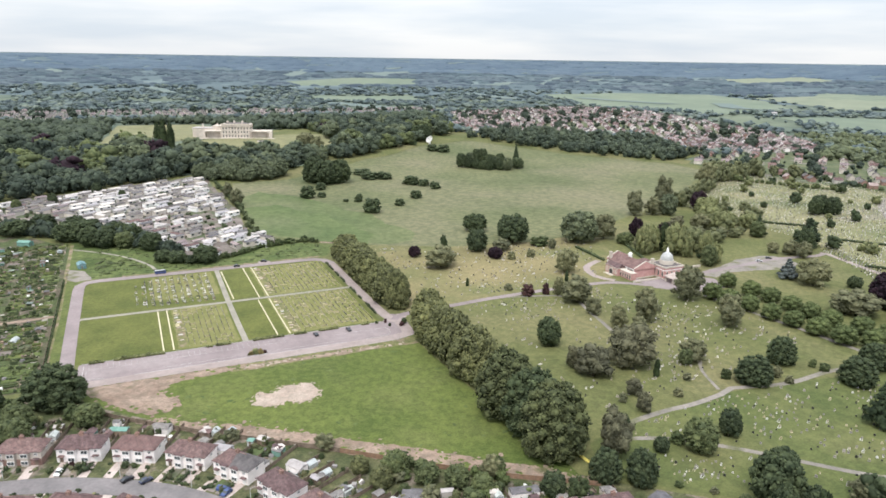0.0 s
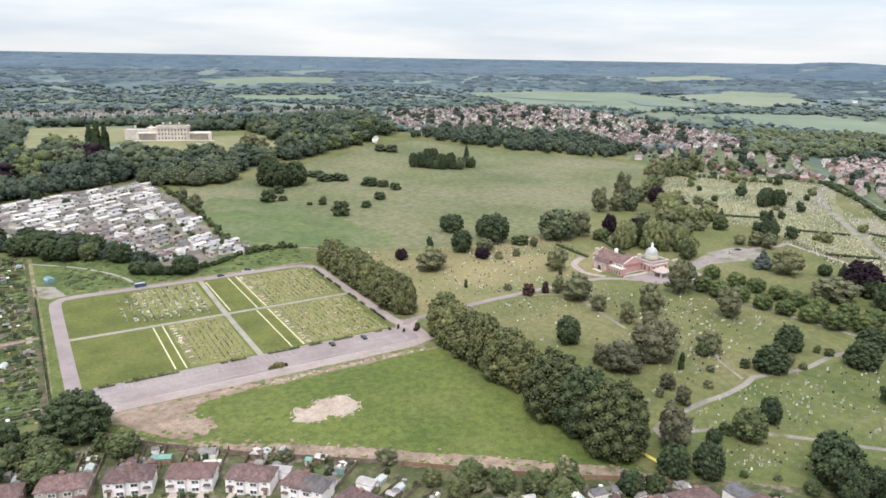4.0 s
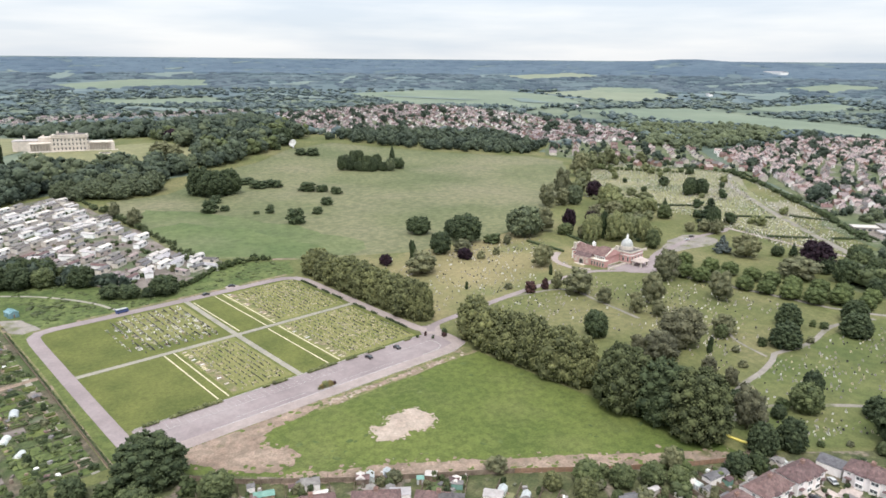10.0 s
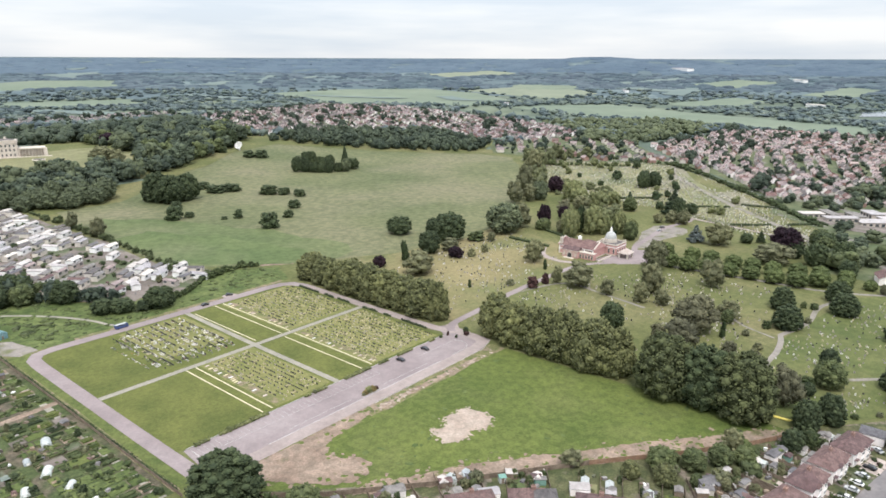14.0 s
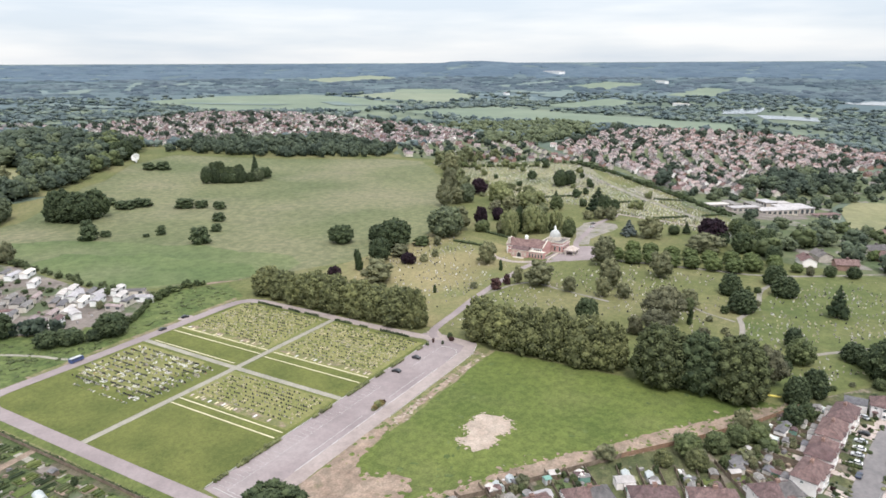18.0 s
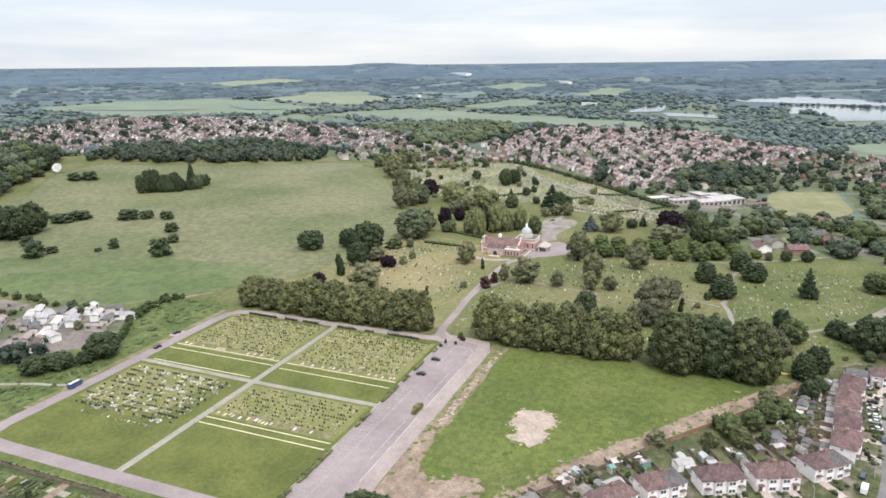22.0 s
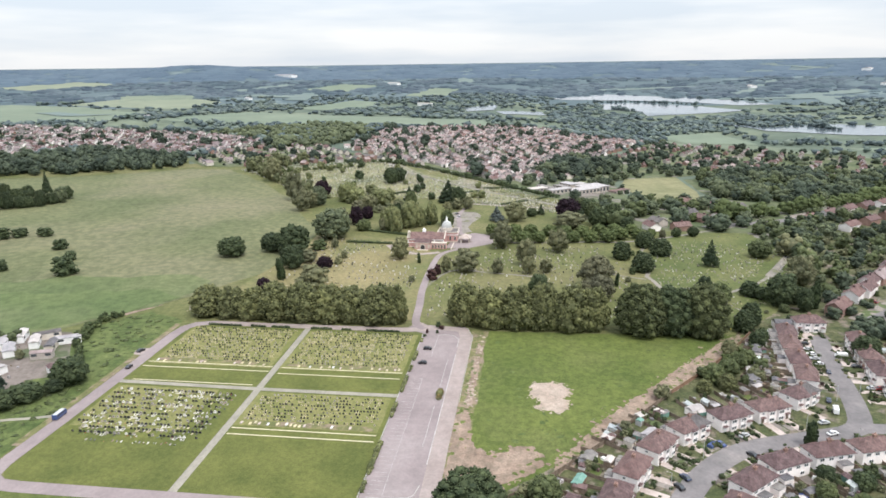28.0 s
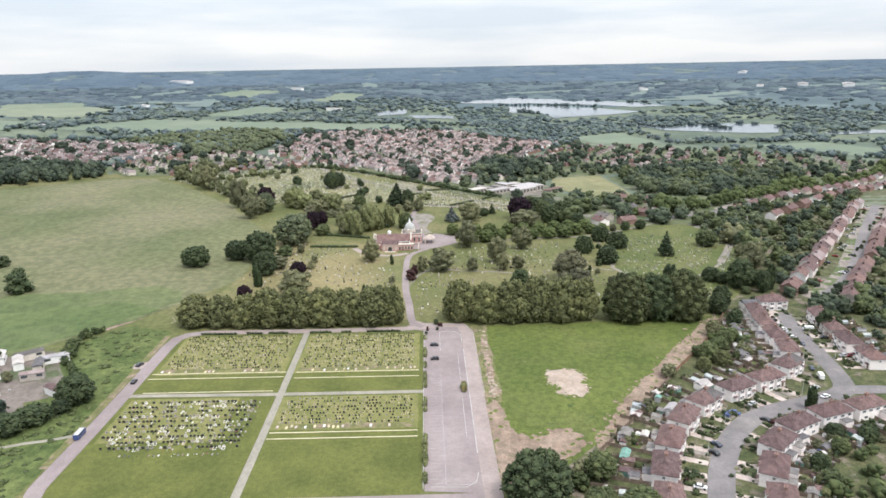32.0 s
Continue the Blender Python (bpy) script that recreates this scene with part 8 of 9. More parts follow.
for row in ((562, 236, -52, 28, 10, 4.0, "pale_roof"), (580, 209, -52, 38, 16, 4.5, "home_roof"), (612, 196, -52, 32, 24, 6.0, "home_roof"), (630, 222, 38, 20, 12, 5.0, "home_roof"), (638, 214, -52, 26, 12, 4.0, "pale_roof"), (600, 231, 38, 22, 9, 4.0, "felt"), (560, 260, -52, 20, 10, 3.5, "pale_roof"), (585, 250, 38, 24, 8, 3.5, "felt"), (604, 166, -50, 26, 9, 3.6, "tile_brown")):
    school_block(*row)


# ---- far sheds and works ----
def works(x, y, turn, lx, ly, h, mat="white_paint"):
    s = thing("warehouse", x, y, turn, label="distant long white warehouse among trees", category="warehouse", group="distant warehouses")
    part("wall", boxed(-lx / 2, lx / 2, -ly / 2, ly / 2, -3, h), mat, s)
    part("roof", prism(bmesh.new(), [(-ly / 2 - 1, h), (0, h + ly * 0.08), (ly / 2 + 1, h)], -lx / 2 - 1, lx / 2 + 1), "pale_roof", s)


for row in ((3377, 1531, 60, 130, 40, 12), (2768, -1278, -28, 110, 40, 12), (2683, -1421, -28, 150, 40, 12), (2640, -1130, -28, 70, 26, 9), (3400, -1300, -30, 120, 36, 12), (1332, 1150, 30, 36, 12, 6), (2093, 614, 70, 50, 16, 8), (2300, 1300, 40, 44, 14, 7), (2900, -640, 0, 60, 24, 9), (3050, 900, 50, 70, 20, 9), (1640, -930, -30, 90, 24, 9), (2820, -1120, -28, 60, 26, 10)):
    works(*row)

# ---- hedges, car park, fences ----
def hedge(line, wide, tall, mat="h", label="trimmed green hedge", seed=1, cards_per_m=10):
    """A clipped hedge along a line: a leafy box with an uneven skin."""
    rs = np.random.RandomState(seed)
    vs, ts, base = [], [], 0
    for (ax, ay), (bx, by) in zip(line, line[1:]):
        n = max(1, int(math.hypot(bx - ax, by - ay) / 1.2))
        d = np.array((bx - ax, by - ay)) / math.hypot(bx - ax, by - ay)
        for k in range(n):
            x, y = ax + (bx - ax) * (k + 0.5) / n, ay + (by - ay) * (k + 0.5) / n
            v = ICO1[0] * (0.9, wide * 0.5, tall * 0.55) * (1 + rs.uniform(-0.12, 0.12, (12, 1)))
            vs.append(np.stack((v[:, 0] * d[0] - v[:, 1] * d[1] + x, v[:, 0] * d[1] + v[:, 1] * d[0] + y, v[:, 2] + tall * 0.45 + height(x, y)), 1))
            ts.append(ICO1[1] + base)
            base += 12
        m = int(n * 1.2 * cards_per_m)
        u = rs.uniform(0, 1, (m, 1))
        s = rs.uniform(-0.5, 0.5, m) * wide
        z = np.where(rs.uniform(size=m) < 0.5, tall, rs.uniform(0.1, 1, m) * tall) * rs.uniform(0.9, 1.1, m)
        s = np.where(z > tall * 0.85, s, np.sign(s) * wide * 0.5)
        px, py = ax + (bx - ax) * u[:, 0] - d[1] * s, ay + (by - ay) * u[:, 0] + d[0] * s
        pos = np.stack((px, py, z + np.array([height(q, r) for q, r in zip(px, py)])), 1)
        a, b = rs.normal(size=(m, 3)), rs.normal(size=(m, 3))
        a /= np.linalg.norm(a, axis=1)[:, None]
        b -= a * (a * b).sum(1)[:, None]
        b /= np.linalg.norm(b, axis=1)[:, None]
        e = 0.28 * rs.uniform(0.6, 1.3, (m, 1))
        vs.append(np.stack((pos + a * e, pos + b * e, pos - a * e, pos - b * e), 1).reshape(-1, 3))
        k = np.arange(m)[:, None] * 4 + base
        ts.append(np.concatenate((k + (0, 1, 2), k + (0, 2, 3))))
        base += 4 * m
    return tagged(link("hedge", tri_mesh("hedge", np.concatenate(vs), np.concatenate(ts)), mat), label, "hedge")


for k, (y0, y1) in enumerate(((433, 415), (410, 402), (399, 389), (367, 378), (357, 362), (349, 332))):
    hedge([(112.2, y0), (112.0, y1)], 1.1, 1.0, "d", "low dark clipped hedge beside the grave lawn", k)
for k, (x0, x1) in enumerate(((-24, -18), (-14, 7), (24.5, 28), (31, 36), (46, 61), (66, 72), (78, 88), (100, 104))):
    hedge([(x0, 319.2), (x1, 319.2)], 1.5, 1.3, "w", "low olive shrub hedge at the car park edge", 10 + k)
for k, line in enumerate(([(290, 406), (288, 370)], [(329, 399), (316, 363)], [(495, 353), (528, 322)], [(447, 295), (473, 270)], [(550, 319), (568, 291)], [(486, 261), (509, 248)], [(478, 424), (515, 389)], [(300, 342), (308, 360)])):
    hedge(line, 2.0, 2.0, "d", "dark clipped cemetery hedge", 30 + k, 5)
hedge([(740, 450), (640, 355), (519, 237)], 2.2, 2.4, "d", "long dark boundary hedge of the cemetery", 40, 3)
# planted island
isl = thing("planted_island", 45.5, 303, 0, label="kerbed island bed with shrubs in the car park", category="planter", kind="structure")
part("kerb", boxed(-4.2, 4.2, -1.1, 1.1, -0.1, 0.26, bevel=0.06), "kerb", isl)
part("soil", boxed(-3.9, 3.9, -0.85, 0.85, 0.2, 0.32, bevel=0.03), "soil", isl)
for x, y, h, w, c in ((42.4, 303, 2.2, 2.6, "z"), (44.6, 303.2, 3.0, 3.0, "w"), (46.8, 302.9, 2.8, 3.2, "z"), (48.8, 303.1, 1.8, 2.2, "m"), (41.6, 303, 1.2, 1.8, "j")):
    plant(c, x, y, h, w)
for x, y, h, w, c in ((119, 311.5, 2.2, 3.2, "m"), (121, 313.5, 3.4, 3.0, "d"), (112.5, 318, 2.6, 1.6, "m"), (113, 313, 2.0, 1.6, "k"), (108, 318.6, 1.6, 1.8, "k"), (56, 319.3, 1.8, 2, "j"), (30, 319.4, 1.8, 2.2, "j"), (-10, 319.3, 2.0, 2.6, "w"), (0, 319.4, 1.9, 2.4, "w")):
    plant(c, x, y, h, w)


def marking(x0, x1, y0, y1, lift=0.19):
    z = height((x0 + x1) / 2, (y0 + y1) / 2) + lift
    return part("road_marking", boxed(x0, x1, y0, y1, z - 0.012, z), "line", lines)


lines = tagged(new("road_markings"), "worn white parking lines on tarmac", "road marking", kind="structure")
for k in range(36):
    marking(-24 + k * 2.4, -23.92 + k * 2.4, 312.6, 317.6, 0.14)
for k in range(20):
    marking(-6 + k * 4.7, -1.6 + k * 4.7, 300.85, 301.15, 0.20)
for k in range(7):
    marking(5 + k * 4.4, 9.3 + k * 4.4, 304.0, 304.16, 0.145)
for k in range(6):
    marking(54 + k * 4.6, 58.4 + k * 4.6, 303.9, 304.06, 0.145)
marking(-25, 60, 312.4, 312.5, 0.14), marking(-25, -24.85, 303, 317, 0.14), marking(84, 110, 311.9, 312.05, 0.14)
kerbs = tagged(new("kerb_line"), "grey kerb stones along the car park", "kerb", kind="structure")


def kerb_run(points, w=0.2, h=0.14):
    for (ax, ay), (bx, by) in zip(points, points[1:]):
        n = max(1, int(math.hypot(bx - ax, by - ay) / 4.5))
        for k in range(n):
            x, y = ax + (bx - ax) * (k + 0.5) / n, ay + (by - ay) * (k + 0.5) / n
            o = part("kerb_stone", boxed(-1.48 * math.hypot(bx - ax, by - ay) / n / 3, 1.48 * math.hypot(bx - ax, by - ay) / n / 3, -w / 2, w / 2, -0.1, h), "kerb", kerbs)
            o.location, o.rotation_euler = (x, y, height(x, y) + 0.1), (0, 0, math.atan2(by - ay, bx - ax))


kerb_run([(-27, 319.9), (111, 319.9)])
kerb_run([(96, 301.2), (106, 301.4), (110, 304), (111, 308), (110, 312)])
kerb_run([(-26, 317.5), (-26.5, 306), (-23.5, 302.6), (-18, 301.5)])
kerb_run([(40, 294.7), (110, 294.8), (121, 298.5)], 0.14, 0.08)


def panel_fence(line, mat, label, tall=1.8, step=1.9, posted=True):
    f = tagged(new("fence"), label, "fence")
    posts, panels = mesh_of("post", boxed(-0.06, 0.06, -0.06, 0.06, -0.3, tall + 0.1), "dark_wood"), None
    for (ax, ay), (bx, by) in zip(line, line[1:]):
        length = math.hypot(bx - ax, by - ay)
        n = max(1, round(length / step))
        bm = boxed(-length / n / 2 + 0.06, length / n / 2 - 0.06, -0.02, 0.02, 0.05, tall)
        box(bm, -length / n / 2 + 0.06, length / n / 2 - 0.06, -0.05, 0.05, tall - 0.06, tall)
        box(bm, -length / n / 2 + 0.06, length / n / 2 - 0.06, -0.04, 0.04, tall * 0.5, tall * 0.5 + 0.08)
        panels = mesh_of("panel", bm, mat)
        for k in range(n):
            x, y = ax + (bx - ax) * (k + 0.5) / n, ay + (by - ay) * (k + 0.5) / n
            o = link("panel", panels, None, f)
            o.location, o.rotation_euler = (x, y, height(x, y) + 0.05), (0, 0, math.atan2(by - ay, bx - ax))
            if not posted:
                continue
            px, py = ax + (bx - ax) * k / n, ay + (by - ay) * k / n
            q = link("post", posts, None, f)
            q.location = (px, py, height(px, py) + 0.05)
    return f


panel_fence([(-32, 284), (-13, 263), (13, 241.5), (35, 225.5), (57, 209.5)], "dark_wood", "weathered brown panel fence along the bank")
panel_fence([(57, 209.5), (83, 188.5), (106, 172), (129, 158)], "orange_wood", "orange-brown panel fence along the bank")
panel_fence([(-42, 296), (-42, 380), (-42, 452)], "dark_wood", "dark fence between allotments and verge", 1.3, 3.0)


# ---- gardens ----
def shed(x, y, turn, lx, ly, h, wall, roof, name="shed", label="timber garden shed with a felt roof"):
    s = thing(name, x, y, turn, label=label, category=name.replace("_", " "))
    part("wall", boxed(-lx / 2, lx / 2, -ly / 2, ly / 2, -0.2, h), wall, s)
    part("roof", hip(bmesh.new(), -lx / 2, lx / 2, -ly / 2, ly / 2, h, h + min(lx, ly) * 0.22, 0.08, gable=True, over=0.15), roof, s)
    part("door", boxed(-0.4, 0.4, -ly / 2 - 0.05, -ly / 2 + 0.02, 0, min(1.9, h - 0.1)), "white_paint" if wall == "render" else "dark_wood", s)
    return s


def greenhouse(x, y, turn, lx=2.6, ly=3.6):
    s = thing("greenhouse", x, y, turn, label="small glazed greenhouse with pale frame", category="greenhouse")
    part("glazing", boxed(-lx / 2, lx / 2, -ly / 2, ly / 2, 0, 1.7), "poly", s)
    part("roof", hip(bmesh.new(), -lx / 2, lx / 2, -ly / 2, ly / 2, 1.7, 2.5, 0.05, gable=True, over=0.05), "poly", s)
    fr = bmesh.new()
    for sx in (-1, 1):
        for k in range(4):
            yy = -ly / 2 + ly * k / 3
            box(fr, sx * lx / 2 - 0.05, sx * lx / 2 + 0.05, yy - 0.04, yy + 0.04, 0, 1.72)
    part("frame", fr, "white_paint", s)


def trampoline(x, y, mat="green_sheet"):
    t = thing("trampoline", x, y, 0, label="round garden trampoline with a padded rim", category="trampoline")
    part("mat", cone(bmesh.new(), 0, 0, 0.78, 0.84, 1.5, 1.5, 20), "granite", t)
    rim = bmesh.new()
    cone(rim, 0, 0, 0.74, 0.9, 1.85, 1.85, 20)
    part("rim", rim, mat, t)
    for k in range(4):
        a = k * math.pi / 2 + 0.4
        part("leg", cone(bmesh.new(), 1.6 * math.cos(a), 1.6 * math.sin(a), -0.1, 0.78, 0.05, 0.05, 6), "greystone", t)


garden_rnd = random.Random(44)


def ground_piece(name, cx, cy, turn, x0, x1, y0, y1, mat, lift, label, category):
    c, s = math.cos(radians(turn)), math.sin(radians(turn))
    return sheet(name, [(cx + x * c - y * s, cy + x * s + y * c) for x, y in ((x0, y0), (x1, y0), (x1, y1), (x0, y1))], lift, mat, label, category)


def garden(row, depth):
    """Front drive and walls, back lawns, sheds and shrubs for one pair of houses."""
    x, y, turn = row[:3]
    c, s = math.cos(radians(turn)), math.sin(radians(turn))
    at = lambda u, v: (x + u * c - v * s, y + u * s + v * c)
    g = garden_rnd
    for side in (-1, 1):
        ground_piece("pavement_drive", x, y, turn, side * 4.4 - 1.5, side * 4.4 + 1.6, -13.2, -3.9, g.choice(("paving", "paving", "concrete", "paving")), 0.09, "paved front drive of a house", "driveway")
        ground_piece("ground_front_lawn", x, y, turn, side * 1.6 - 1.3, side * 1.6 + 1.3, -11.8, -5.2, g.choice(("paving_mix", "paving", "garden", "concrete", "paving", "paving_mix")), 0.085, "small front lawn of a house", "grass")
        if g.random() < 0.4:
            hedge([at(side * 2.9, -12.2), at(side * 2.9, -6.0)], 1.0, 1.4, g.choice("hdd"), "clipped front garden hedge", g.randrange(999), 9)
        if g.random() < 0.55:
            plant(g.choice("hkjm"), *at(side * 1.4, -g.uniform(6, 11)), g.uniform(1.2, 2.6), g.uniform(1.4, 2.6))
        ground_piece("ground_back_lawn", x, y, turn, side * 3.3 - 2.4, side * 3.3 + 2.4, 9.5, depth - 5, g.choice(("verge_green", "playing", "garden", "garden", "paving_mix", "paving_mix", "paving_mix")), 0.08, "back garden lawn between fences", "grass")
        ground_piece("pavement_patio", x, y, turn, side * 3.3 - 2.7, side * 3.3 + 2.7, 4.2, 8.2, g.choice(("paving", "concrete", "paving")), 0.085, "paved patio behind a house", "patio")
        for k in range(g.randrange(2, 5)):
            u, v = side * g.uniform(1.6, 5.6), g.uniform(9, depth - 2)
            r = g.random()
            if r < 0.55:
                shed(*at(u, v), turn + g.choice((0, 90)), g.uniform(2, 3.2), g.uniform(2.2, 4.2), g.uniform(1.9, 2.3), g.choice(("shed_wood", "shed_wood", "cream", "render", "green_sheet")), g.choice(("felt", "felt", "pale_roof", "tile_brown")))
            elif r < 0.68:
                greenhouse(*at(u, v), turn)
            elif r < 0.78:
                trampoline(*at(u, v), g.choice(("green_sheet", "car_blue", "rubber")))
            else:
                plant(g.choice("okbjw"), *at(u, v), g.uniform(2.5, 5), g.uniform(2.5, 4.5))
        for k in range(3):
            plant(g.choice("hojkb"), *at(side * g.uniform(0.6, 6.2), g.uniform(8, depth)), g.uniform(1.5, 3.6), g.uniform(1.6, 3.2))
    for u in (-6.9, 0.0, 6.9):
        panel_fence([at(u, 4.4), at(u, depth)], "dark_wood", "weathered panel fence between back gardens", 1.5, 6.5, False)


for row, depth in zip(NORTH_SIDE, (26, 26, 24, 23, 21, 22, 22, 22, 22, 24, 24, 20, 20, 14, 12)):
    garden(row, depth)
for row in SOUTH_SIDE:
    garden(row, 18)
front_spots = []
for row in NORTH_SIDE + SOUTH_SIDE:
    c, s_ = math.cos(radians(row[2])), math.sin(radians(row[2]))
    for k in range(11):
        u, v = garden_rnd.uniform(-7.5, 7.5), -garden_rnd.uniform(5.2, 12.6)
        front_spots.append((row[0] + u * c - v * s_, row[1] + u * s_ + v * c))
for k, fm in enumerate(("h", "o", "d")):
    wood("front_shrubs", front_spots[k::3], 2, (1.5, 1.1, 1.8)[k], (2.0, 1.8, 2.0)[k], fm, "small shrubs and borders in front gardens", 71 + k, "shrubs")
# larger outbuildings seen in the gardens
shed(20, 224, -38, 6.5, 4.0, 2.6, "render", "pale_roof", "garage", "white garage with a pale roof behind houses")
shed(41, 204, -55, 6.0, 4.0, 2.6, "render", "pale_roof", "garage", "white garage with a pale roof behind houses")
shed(2, 247, -30, 6.0, 4.2, 2.5, "render", "felt", "garage", "white outbuilding with a grey roof by the fence")
shed(-12, 251, -24, 6.2, 3.0, 2.3, "shed_wood", "green_sheet", "shed", "long shed with a pale green roof")
shed(72, 174, -30, 10, 4.5, 2.6, "render", "felt", "outbuilding", "white flat-roofed outbuilding in a garden")
shed(103, 163, -12, 9, 3.6, 2.6, "render", "felt", "outbuilding", "white flat-roofed outbuilding in a garden")
shed(30, 226, -38, 2.2, 2.2, 2.1, "car_silver", "green_sheet", "shed", "pale blue garden shed by the fence")
shed(139, 140, 0, 7, 8, 3.2, "render", "felt", "garage", "white garage beside the end house")
tarp = thing("covered_boat", 17.5, 203, -40, label="blue tarpaulin-covered heap on a front drive", category="tarpaulin")
part("cover", prism(bmesh.new(), [(-1.2, 0), (-1.1, 0.9), (-0.2, 1.3), (0.8, 1.1), (1.3, 0)], -2.0, 2.0), "car_blue", tarp)
for x, y, h, w, c in ((0, 172, 5.5, 7, "d"), (-4, 162, 6.5, 8, "d"), (-11, 176, 6, 7, "b"), (3, 157, 5, 6, "h"), (-8, 150, 7, 8, "d"), (-20, 188, 6, 7, "d"), (-30, 190, 6, 8, "b"), (70, 190, 9, 10, "b"), (78, 182, 8, 9, "b"), (64, 186, 7, 8, "a"), (86, 176, 8, 9, "b"), (92, 170, 7, 8, "b"), (60, 196, 6, 7, "a"), (98, 176, 9, 8, "o"), (75, 172, 6, 7, "j"), (112, 160, 9, 8, "d"), (118, 156, 8, 8, "h"),
                      (-54, 272, 9, 9, "b"), (-62, 262, 10, 11, "d"), (-70, 276, 11, 12, "b"), (-48, 282, 7, 8, "h"), (-28, 270, 6, 7, "h"), (-20, 268, 5, 6, "j"), (-84, 268, 12, 13, "d"), (-56, 290, 8, 9, "d"), (-66, 292, 9, 9, "b"), (24, 232, 5, 6, "j")):
    plant(c, x, y, h, w)


# ---- allotments ----
ROW = (np.array([(p, q, r) for p in (-1, 1) for q in (-1, 1) for r in (0.0, 1.0)], float), np.array([(0, 1, 3), (0, 3, 2), (4, 6, 7), (4, 7, 5), (0, 4, 5), (0, 5, 1), (2, 3, 7), (2, 7, 6), (1, 5, 7), (1, 7, 3)]))


def allotments():
    """Long plots side by side, each cut into beds of soil, crops, rough grass and netting."""
    g = random.Random(91)
    beds, crops, nets = {}, Pile(), []
    for i, (right, left) in enumerate(((-44.5, -66), (-69.5, -91), (-94.5, -118))):
        y0 = 301.0
        while y0 < 540:
            deep = g.uniform(4.4, 6.4)
            if i == 0 and 385 < y0 + deep and y0 < 391:
                y0 = 391.5
                continue
            wild, x = g.random() < 0.22, right
            while x > left:
                w = min(g.uniform(2.2, 7.5), x - left)
                mat = "scrub" if wild else g.choice(("soil", "soil", "soil", "garden", "garden", "verge_green", "scrub", "soil", "dirt", "concrete", "garden"))
                beds.setdefault(mat, []).append((x - w + 0.25, x, y0 + g.uniform(0.2, 0.6), y0 + deep - 0.3))
                if mat in ("soil", "garden", "dirt") and g.random() < 0.75:
                    crop, yy = g.choice(("d", "h", "b", "h", "verge_green")), y0 + 0.7
                    while yy < y0 + deep - 0.6 and w > 1.2:
                        if g.random() < 0.85:
                            crops.add((ROW[0] * ((w - 0.6) / 2 * g.uniform(0.6, 1.0), g.uniform(0.14, 0.3), g.uniform(0.2, 0.8)), ROW[1]), x - w / 2, yy, g.gauss(0, 0.03), 1.0, crop, 0.2)
                        yy += g.uniform(0.6, 1.0)
                elif mat != "concrete" and g.random() < 0.1:
                    nets.append((x - w / 2, y0 + deep / 2, w * 0.4, deep * 0.3))
                for k in range(5 if wild else 2):
                    plant_spots.append((x - g.uniform(0, w), y0 + g.uniform(0, deep)))
                x -= w + g.uniform(0.1, 0.5)
            r, yy = g.random(), y0 + deep / 2
            if r < 0.30:
                shed(right - g.uniform(2, 18), yy, g.choice((0, 90)) + g.uniform(-6, 6), g.uniform(1.8, 2.6), g.uniform(2.2, 3.0), 2.0, g.choice(("shed_wood", "shed_wood", "dark_wood", "green_sheet")), g.choice(("felt", "felt", "felt", "pale_roof")), "shed", "weathered allotment shed with felt roof")
            elif r < 0.40:
                greenhouse(right - g.uniform(3, 18), yy, g.choice((0, 90)) + g.uniform(-5, 5), g.uniform(2, 2.8), g.uniform(2.6, 3.6))
            if g.random() < 0.55:
                plant(g.choice("hkkjb"), right - g.uniform(0, 21), yy, g.uniform(1.8, 3.8), g.uniform(2, 4))
            y0 += deep + g.uniform(0.2, 0.8)
    crops.done("crop_rows", "rows of vegetables on allotment beds", "crops", "rows")
    for mat, rects in beds.items():
        bm = bmesh.new()
        for x0, x1, y0, y1 in rects:
            z = height((x0 + x1) / 2, (y0 + y1) / 2)
            box(bm, x0, x1, y0, y1, z - 0.2, z + 0.22)
        tagged(part("vegetable_beds", bm, mat), "rows of allotment beds with crops and soil", "allotment bed", kind="stuff")
    for x, y, a, b in nets:
        t = thing("fruit_cage", x, y, g.uniform(-4, 4), label="low netted frame over allotment crops", category="fruit cage", group="fruit cages on the allotments")
        for sx in (-1, 1):
            for sy in (-1, 1):
                part("post", boxed(sx * a - 0.05, sx * a + 0.05, sy * b - 0.05, sy * b + 0.05, 0, 1.5), "dark_wood", t)
        part("net", boxed(-a, a, -b, b, 1.42, 1.5, bevel=0.03), "net", t)
    for k, am in enumerate(("h", "d", "b")):
        wood("allotment_plants", plant_spots[k::3], 2, (1.6, 1.2, 1.4)[k], (2.2, 1.8, 2.2)[k], am, "low crops and bushes on the allotments", 55 + k, "plants")


plant_spots = []
allotments()


def polytunnel(x, y, turn, long, wide):
    t = thing("polytunnel", x, y, turn, label="white polythene tunnel on the allotments", category="polytunnel")
    out = [(math.cos(math.pi * k / 12) * wide / 2, math.sin(math.pi * k / 12) * wide * 0.46) for k in range(13)]
    part("cover", prism(bmesh.new(), out, -long / 2, long / 2), "poly", t)
    part("door", boxed(-long / 2 - 0.06, -long / 2, -0.5, 0.5, 0, wide * 0.4), "white_paint", t)


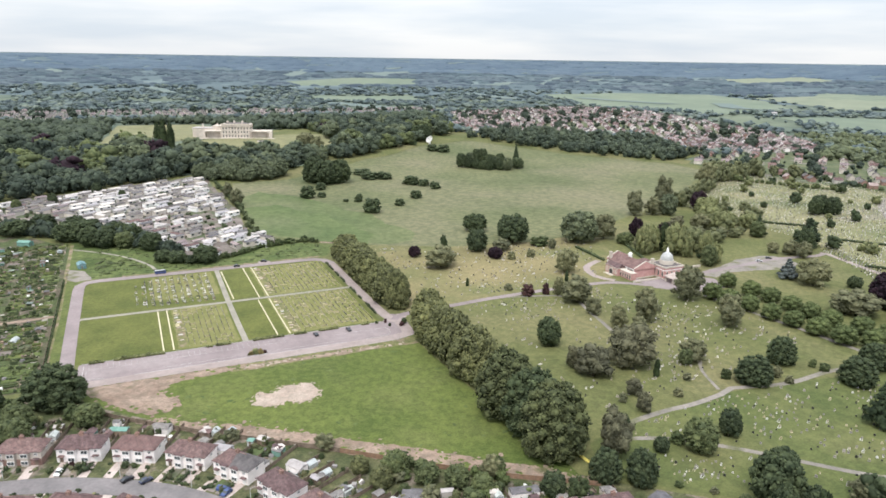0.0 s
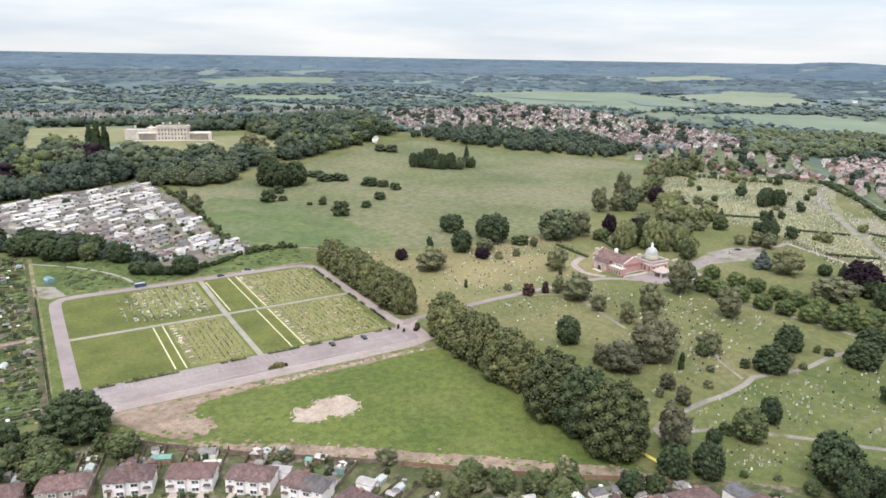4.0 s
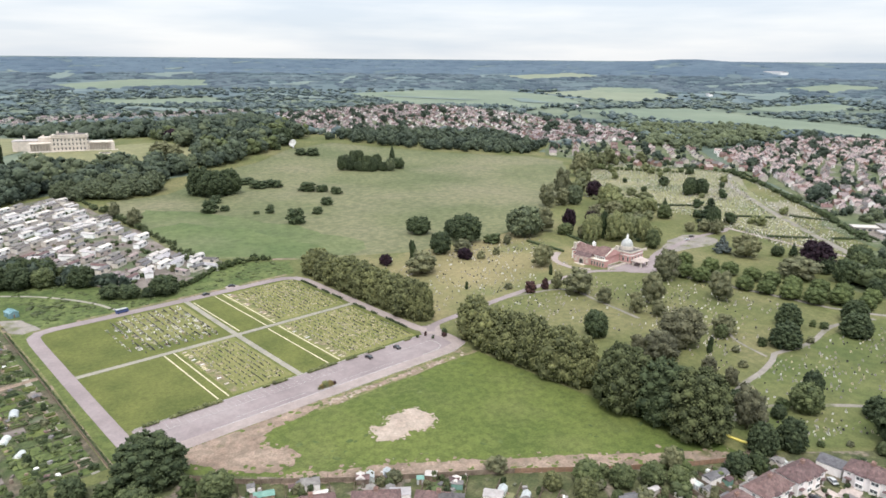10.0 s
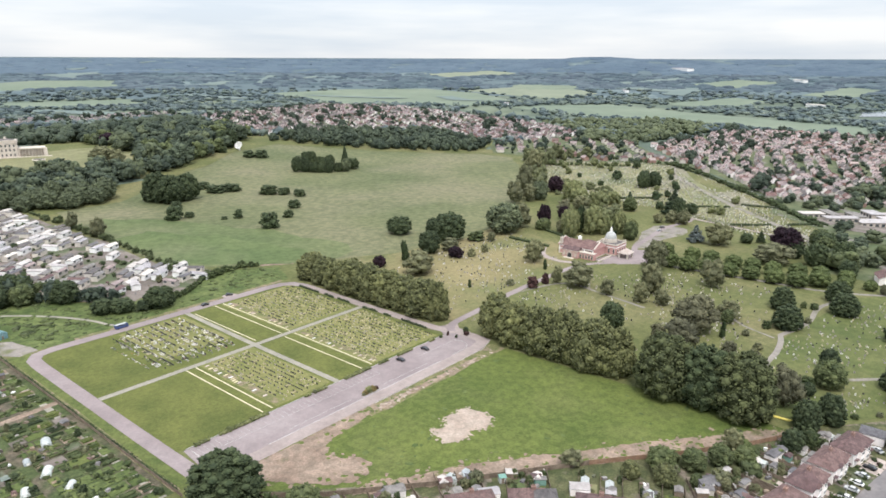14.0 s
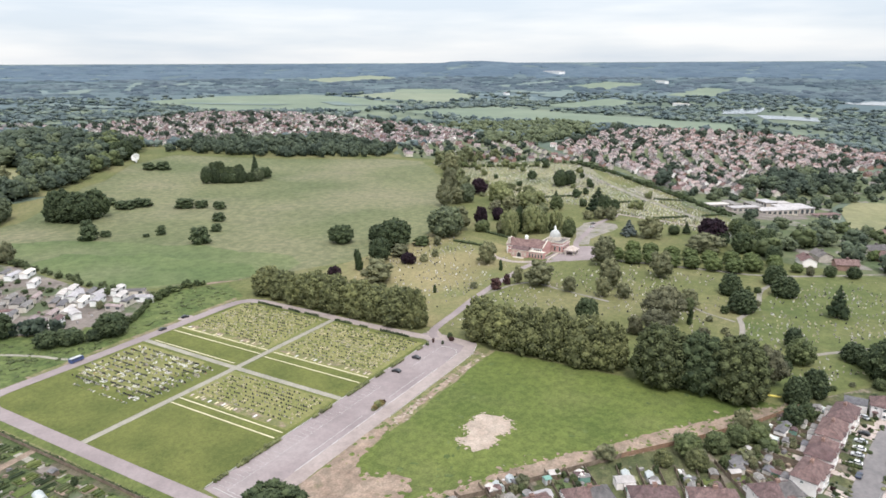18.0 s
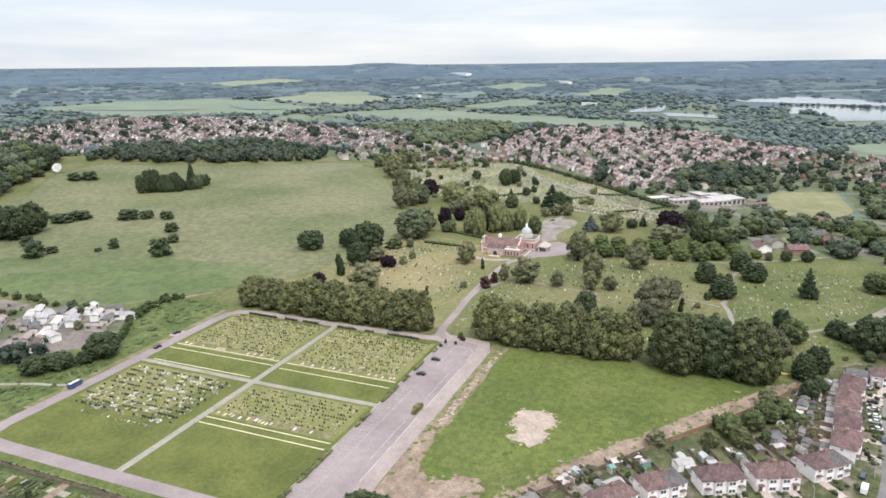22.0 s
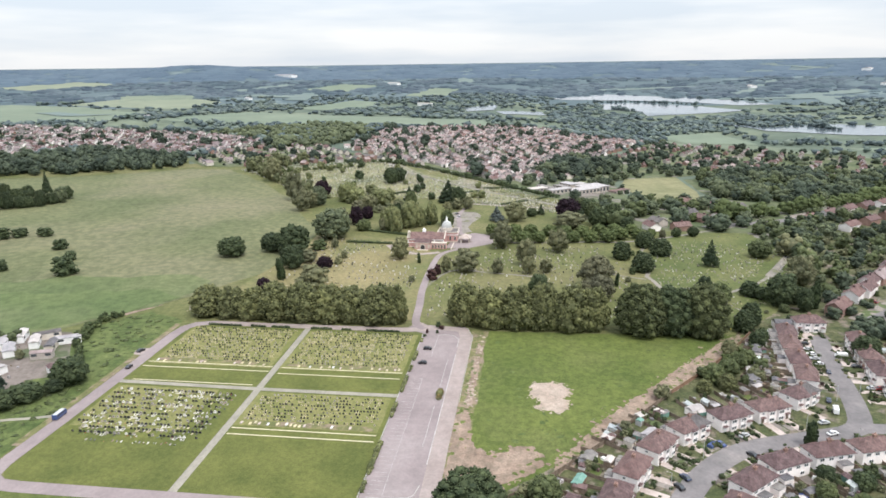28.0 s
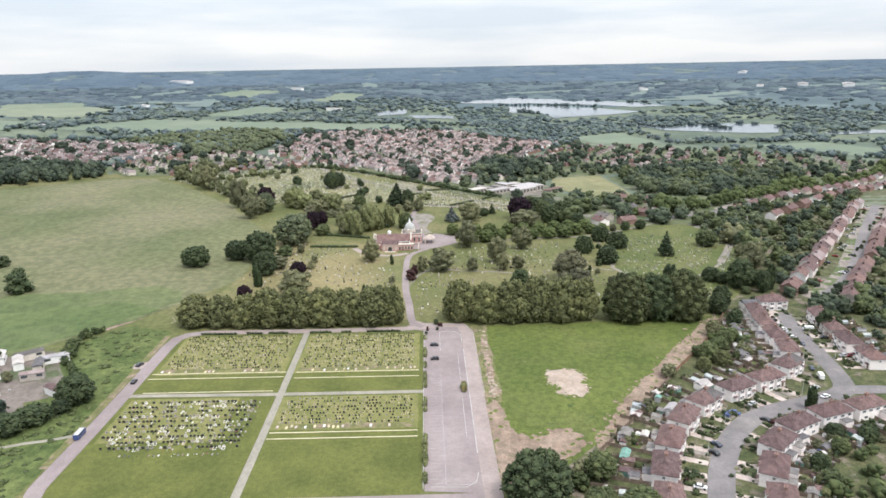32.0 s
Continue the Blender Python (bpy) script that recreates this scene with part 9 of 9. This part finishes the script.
def clutter(name, spots, label, category, seed):
    """Small boxes, frames, butts and heaps, too many to count."""
    rnd, pile = random.Random(seed), Pile()
    for x, y in spots:
        a, b, h = rnd.uniform(0.3, 1.1), rnd.uniform(0.3, 0.9), rnd.uniform(0.3, 1.3)
        v = np.array([(p, q, r) for p in (-a, a) for q in (-b, b) for r in (0.0, h)], float)
        v[1::2, :2] *= rnd.uniform(0.6, 1.0)
        f = np.array([(0, 1, 3), (0, 3, 2), (4, 6, 7), (4, 7, 5), (0, 4, 5), (0, 5, 1), (2, 3, 7), (2, 7, 6), (1, 5, 7), (1, 7, 3)])
        pile.add((v, f), x, y, rnd.uniform(0, 3.1), 1.0, rnd.choice(("dark_wood", "shed_wood", "pale_roof", "felt", "shed_wood", "dark_wood", "greystone", "dark_wood", "concrete", "tile_brown", "soil", "garden", "white_paint", "h", "d")), 0.02)
    pile.done(name, label, category, "pieces")


clutter_rnd = random.Random(29)
clutter("allotment_clutter", [(clutter_rnd.uniform(-125, -50), clutter_rnd.uniform(304, 545)) for _ in range(420)], "frames, water butts, boxes and heaps on allotments", "clutter", 1)
yard = []
for row, depth in list(zip(NORTH_SIDE, (26, 26, 24, 23, 21, 22, 22, 22, 22, 24, 24, 20, 20, 14, 12))) + [(r, 18) for r in SOUTH_SIDE]:
    c, s = math.cos(radians(row[2])), math.sin(radians(row[2]))
    for _ in range(22):
        u, v = clutter_rnd.uniform(-6.4, 6.4), clutter_rnd.uniform(6.5, depth)
        yard.append((row[0] + u * c - v * s, row[1] + u * s + v * c))
clutter("site_clutter", [q for q in [(clutter_rnd.uniform(-185, 78), clutter_rnd.uniform(490, 780)) for _ in range(750)] if inside(*q, CARAVANS)], "sheds, bins, decks and cars between park homes", "clutter", 3)
hedge([(-41.4, 300), (-41.4, 376), (-41.4, 451)], 0.9, 1.35, "d", "dark narrow hedge along the allotment fence", 77, 6)
clutter("garden_clutter", yard, "bins, benches, planters and stores in back gardens", "clutter", 2)
for row in ((-57, 360, 75, 5.5, 3.4), (-64, 341, 60, 5.5, 3.2), (-73, 334, 70, 4.5, 3.0), (-62, 328, 50, 4, 2.6), (-66, 352, 80, 3.5, 2.4)):
    polytunnel(*row)
shed(-33.2, 477.5, 10, 4.6, 7.0, 2.8, "aqua", "aqua", "hut", "turquoise sheet-metal hut by the scrub path")
shed(-71, 548, 60, 5, 9, 2.8, "green_sheet", "green_sheet", "shed", "green-roofed sheet-metal allotment store")
ribbon("path_allotment", [(-46, 300), (-46.5, 360), (-46, 420), (-46, 540)], 2.6, 0.09, "path", "trodden track inside the allotments", "path")
ribbon("path_allotment_cross", [(-46, 400), (-70, 401), (-120, 402)], 2.4, 0.095, "path", "trodden track inside the allotments", "path")


# ---- street lamps ----
def street_lamp(x, y, turn):
    l = thing("street_lamp", x, y, turn, label="grey steel street lamp on a pavement", category="street lamp", group="lamps along the crescent")
    part("pole", cone(bmesh.new(), 0, 0, -0.3, 6.6, 0.1, 0.06, 8), "lead", l)
    part("arm", boxed(-0.04, 0.04, -1.2, 0.05, 6.5, 6.58), "lead", l)
    part("lantern", boxed(-0.13, 0.13, -1.7, -1.1, 6.44, 6.6, bevel=0.03), "greystone", l)


for x, y, a in ((-46, 235.2, 170), (-12, 222.5, 150), (8.5, 208, 125), (24, 190.5, 110), (33, 166, 100), (58, 145.6, 170), (92, 139.5, 172), (24, 152, -70), (66, 133.6, -8), (100, 127, -8), (170, 81, 40), (212, 47, 40), (262, 9, 40), (318, -28, 40)):
    street_lamp(x, y, a)
bar = thing("barrier_pipe", 133.2, 171.4, -86, label="long yellow plastic pipes lying by the trees", category="pipe")
for k in range(3):
    bm = cone(bmesh.new(), 0, 0, -5.0, 5.0, 0.24, 0.24, 10)
    bmesh.ops.rotate(bm, verts=bm.verts, cent=(0, 0, 0), matrix=Matrix.Rotation(radians(90), 3, "Y"))
    p_ = part("pipe", bm, "yellow", bar)
    p_.location = (0.3 * k, 0.46 * k - 0.46, 0.32)
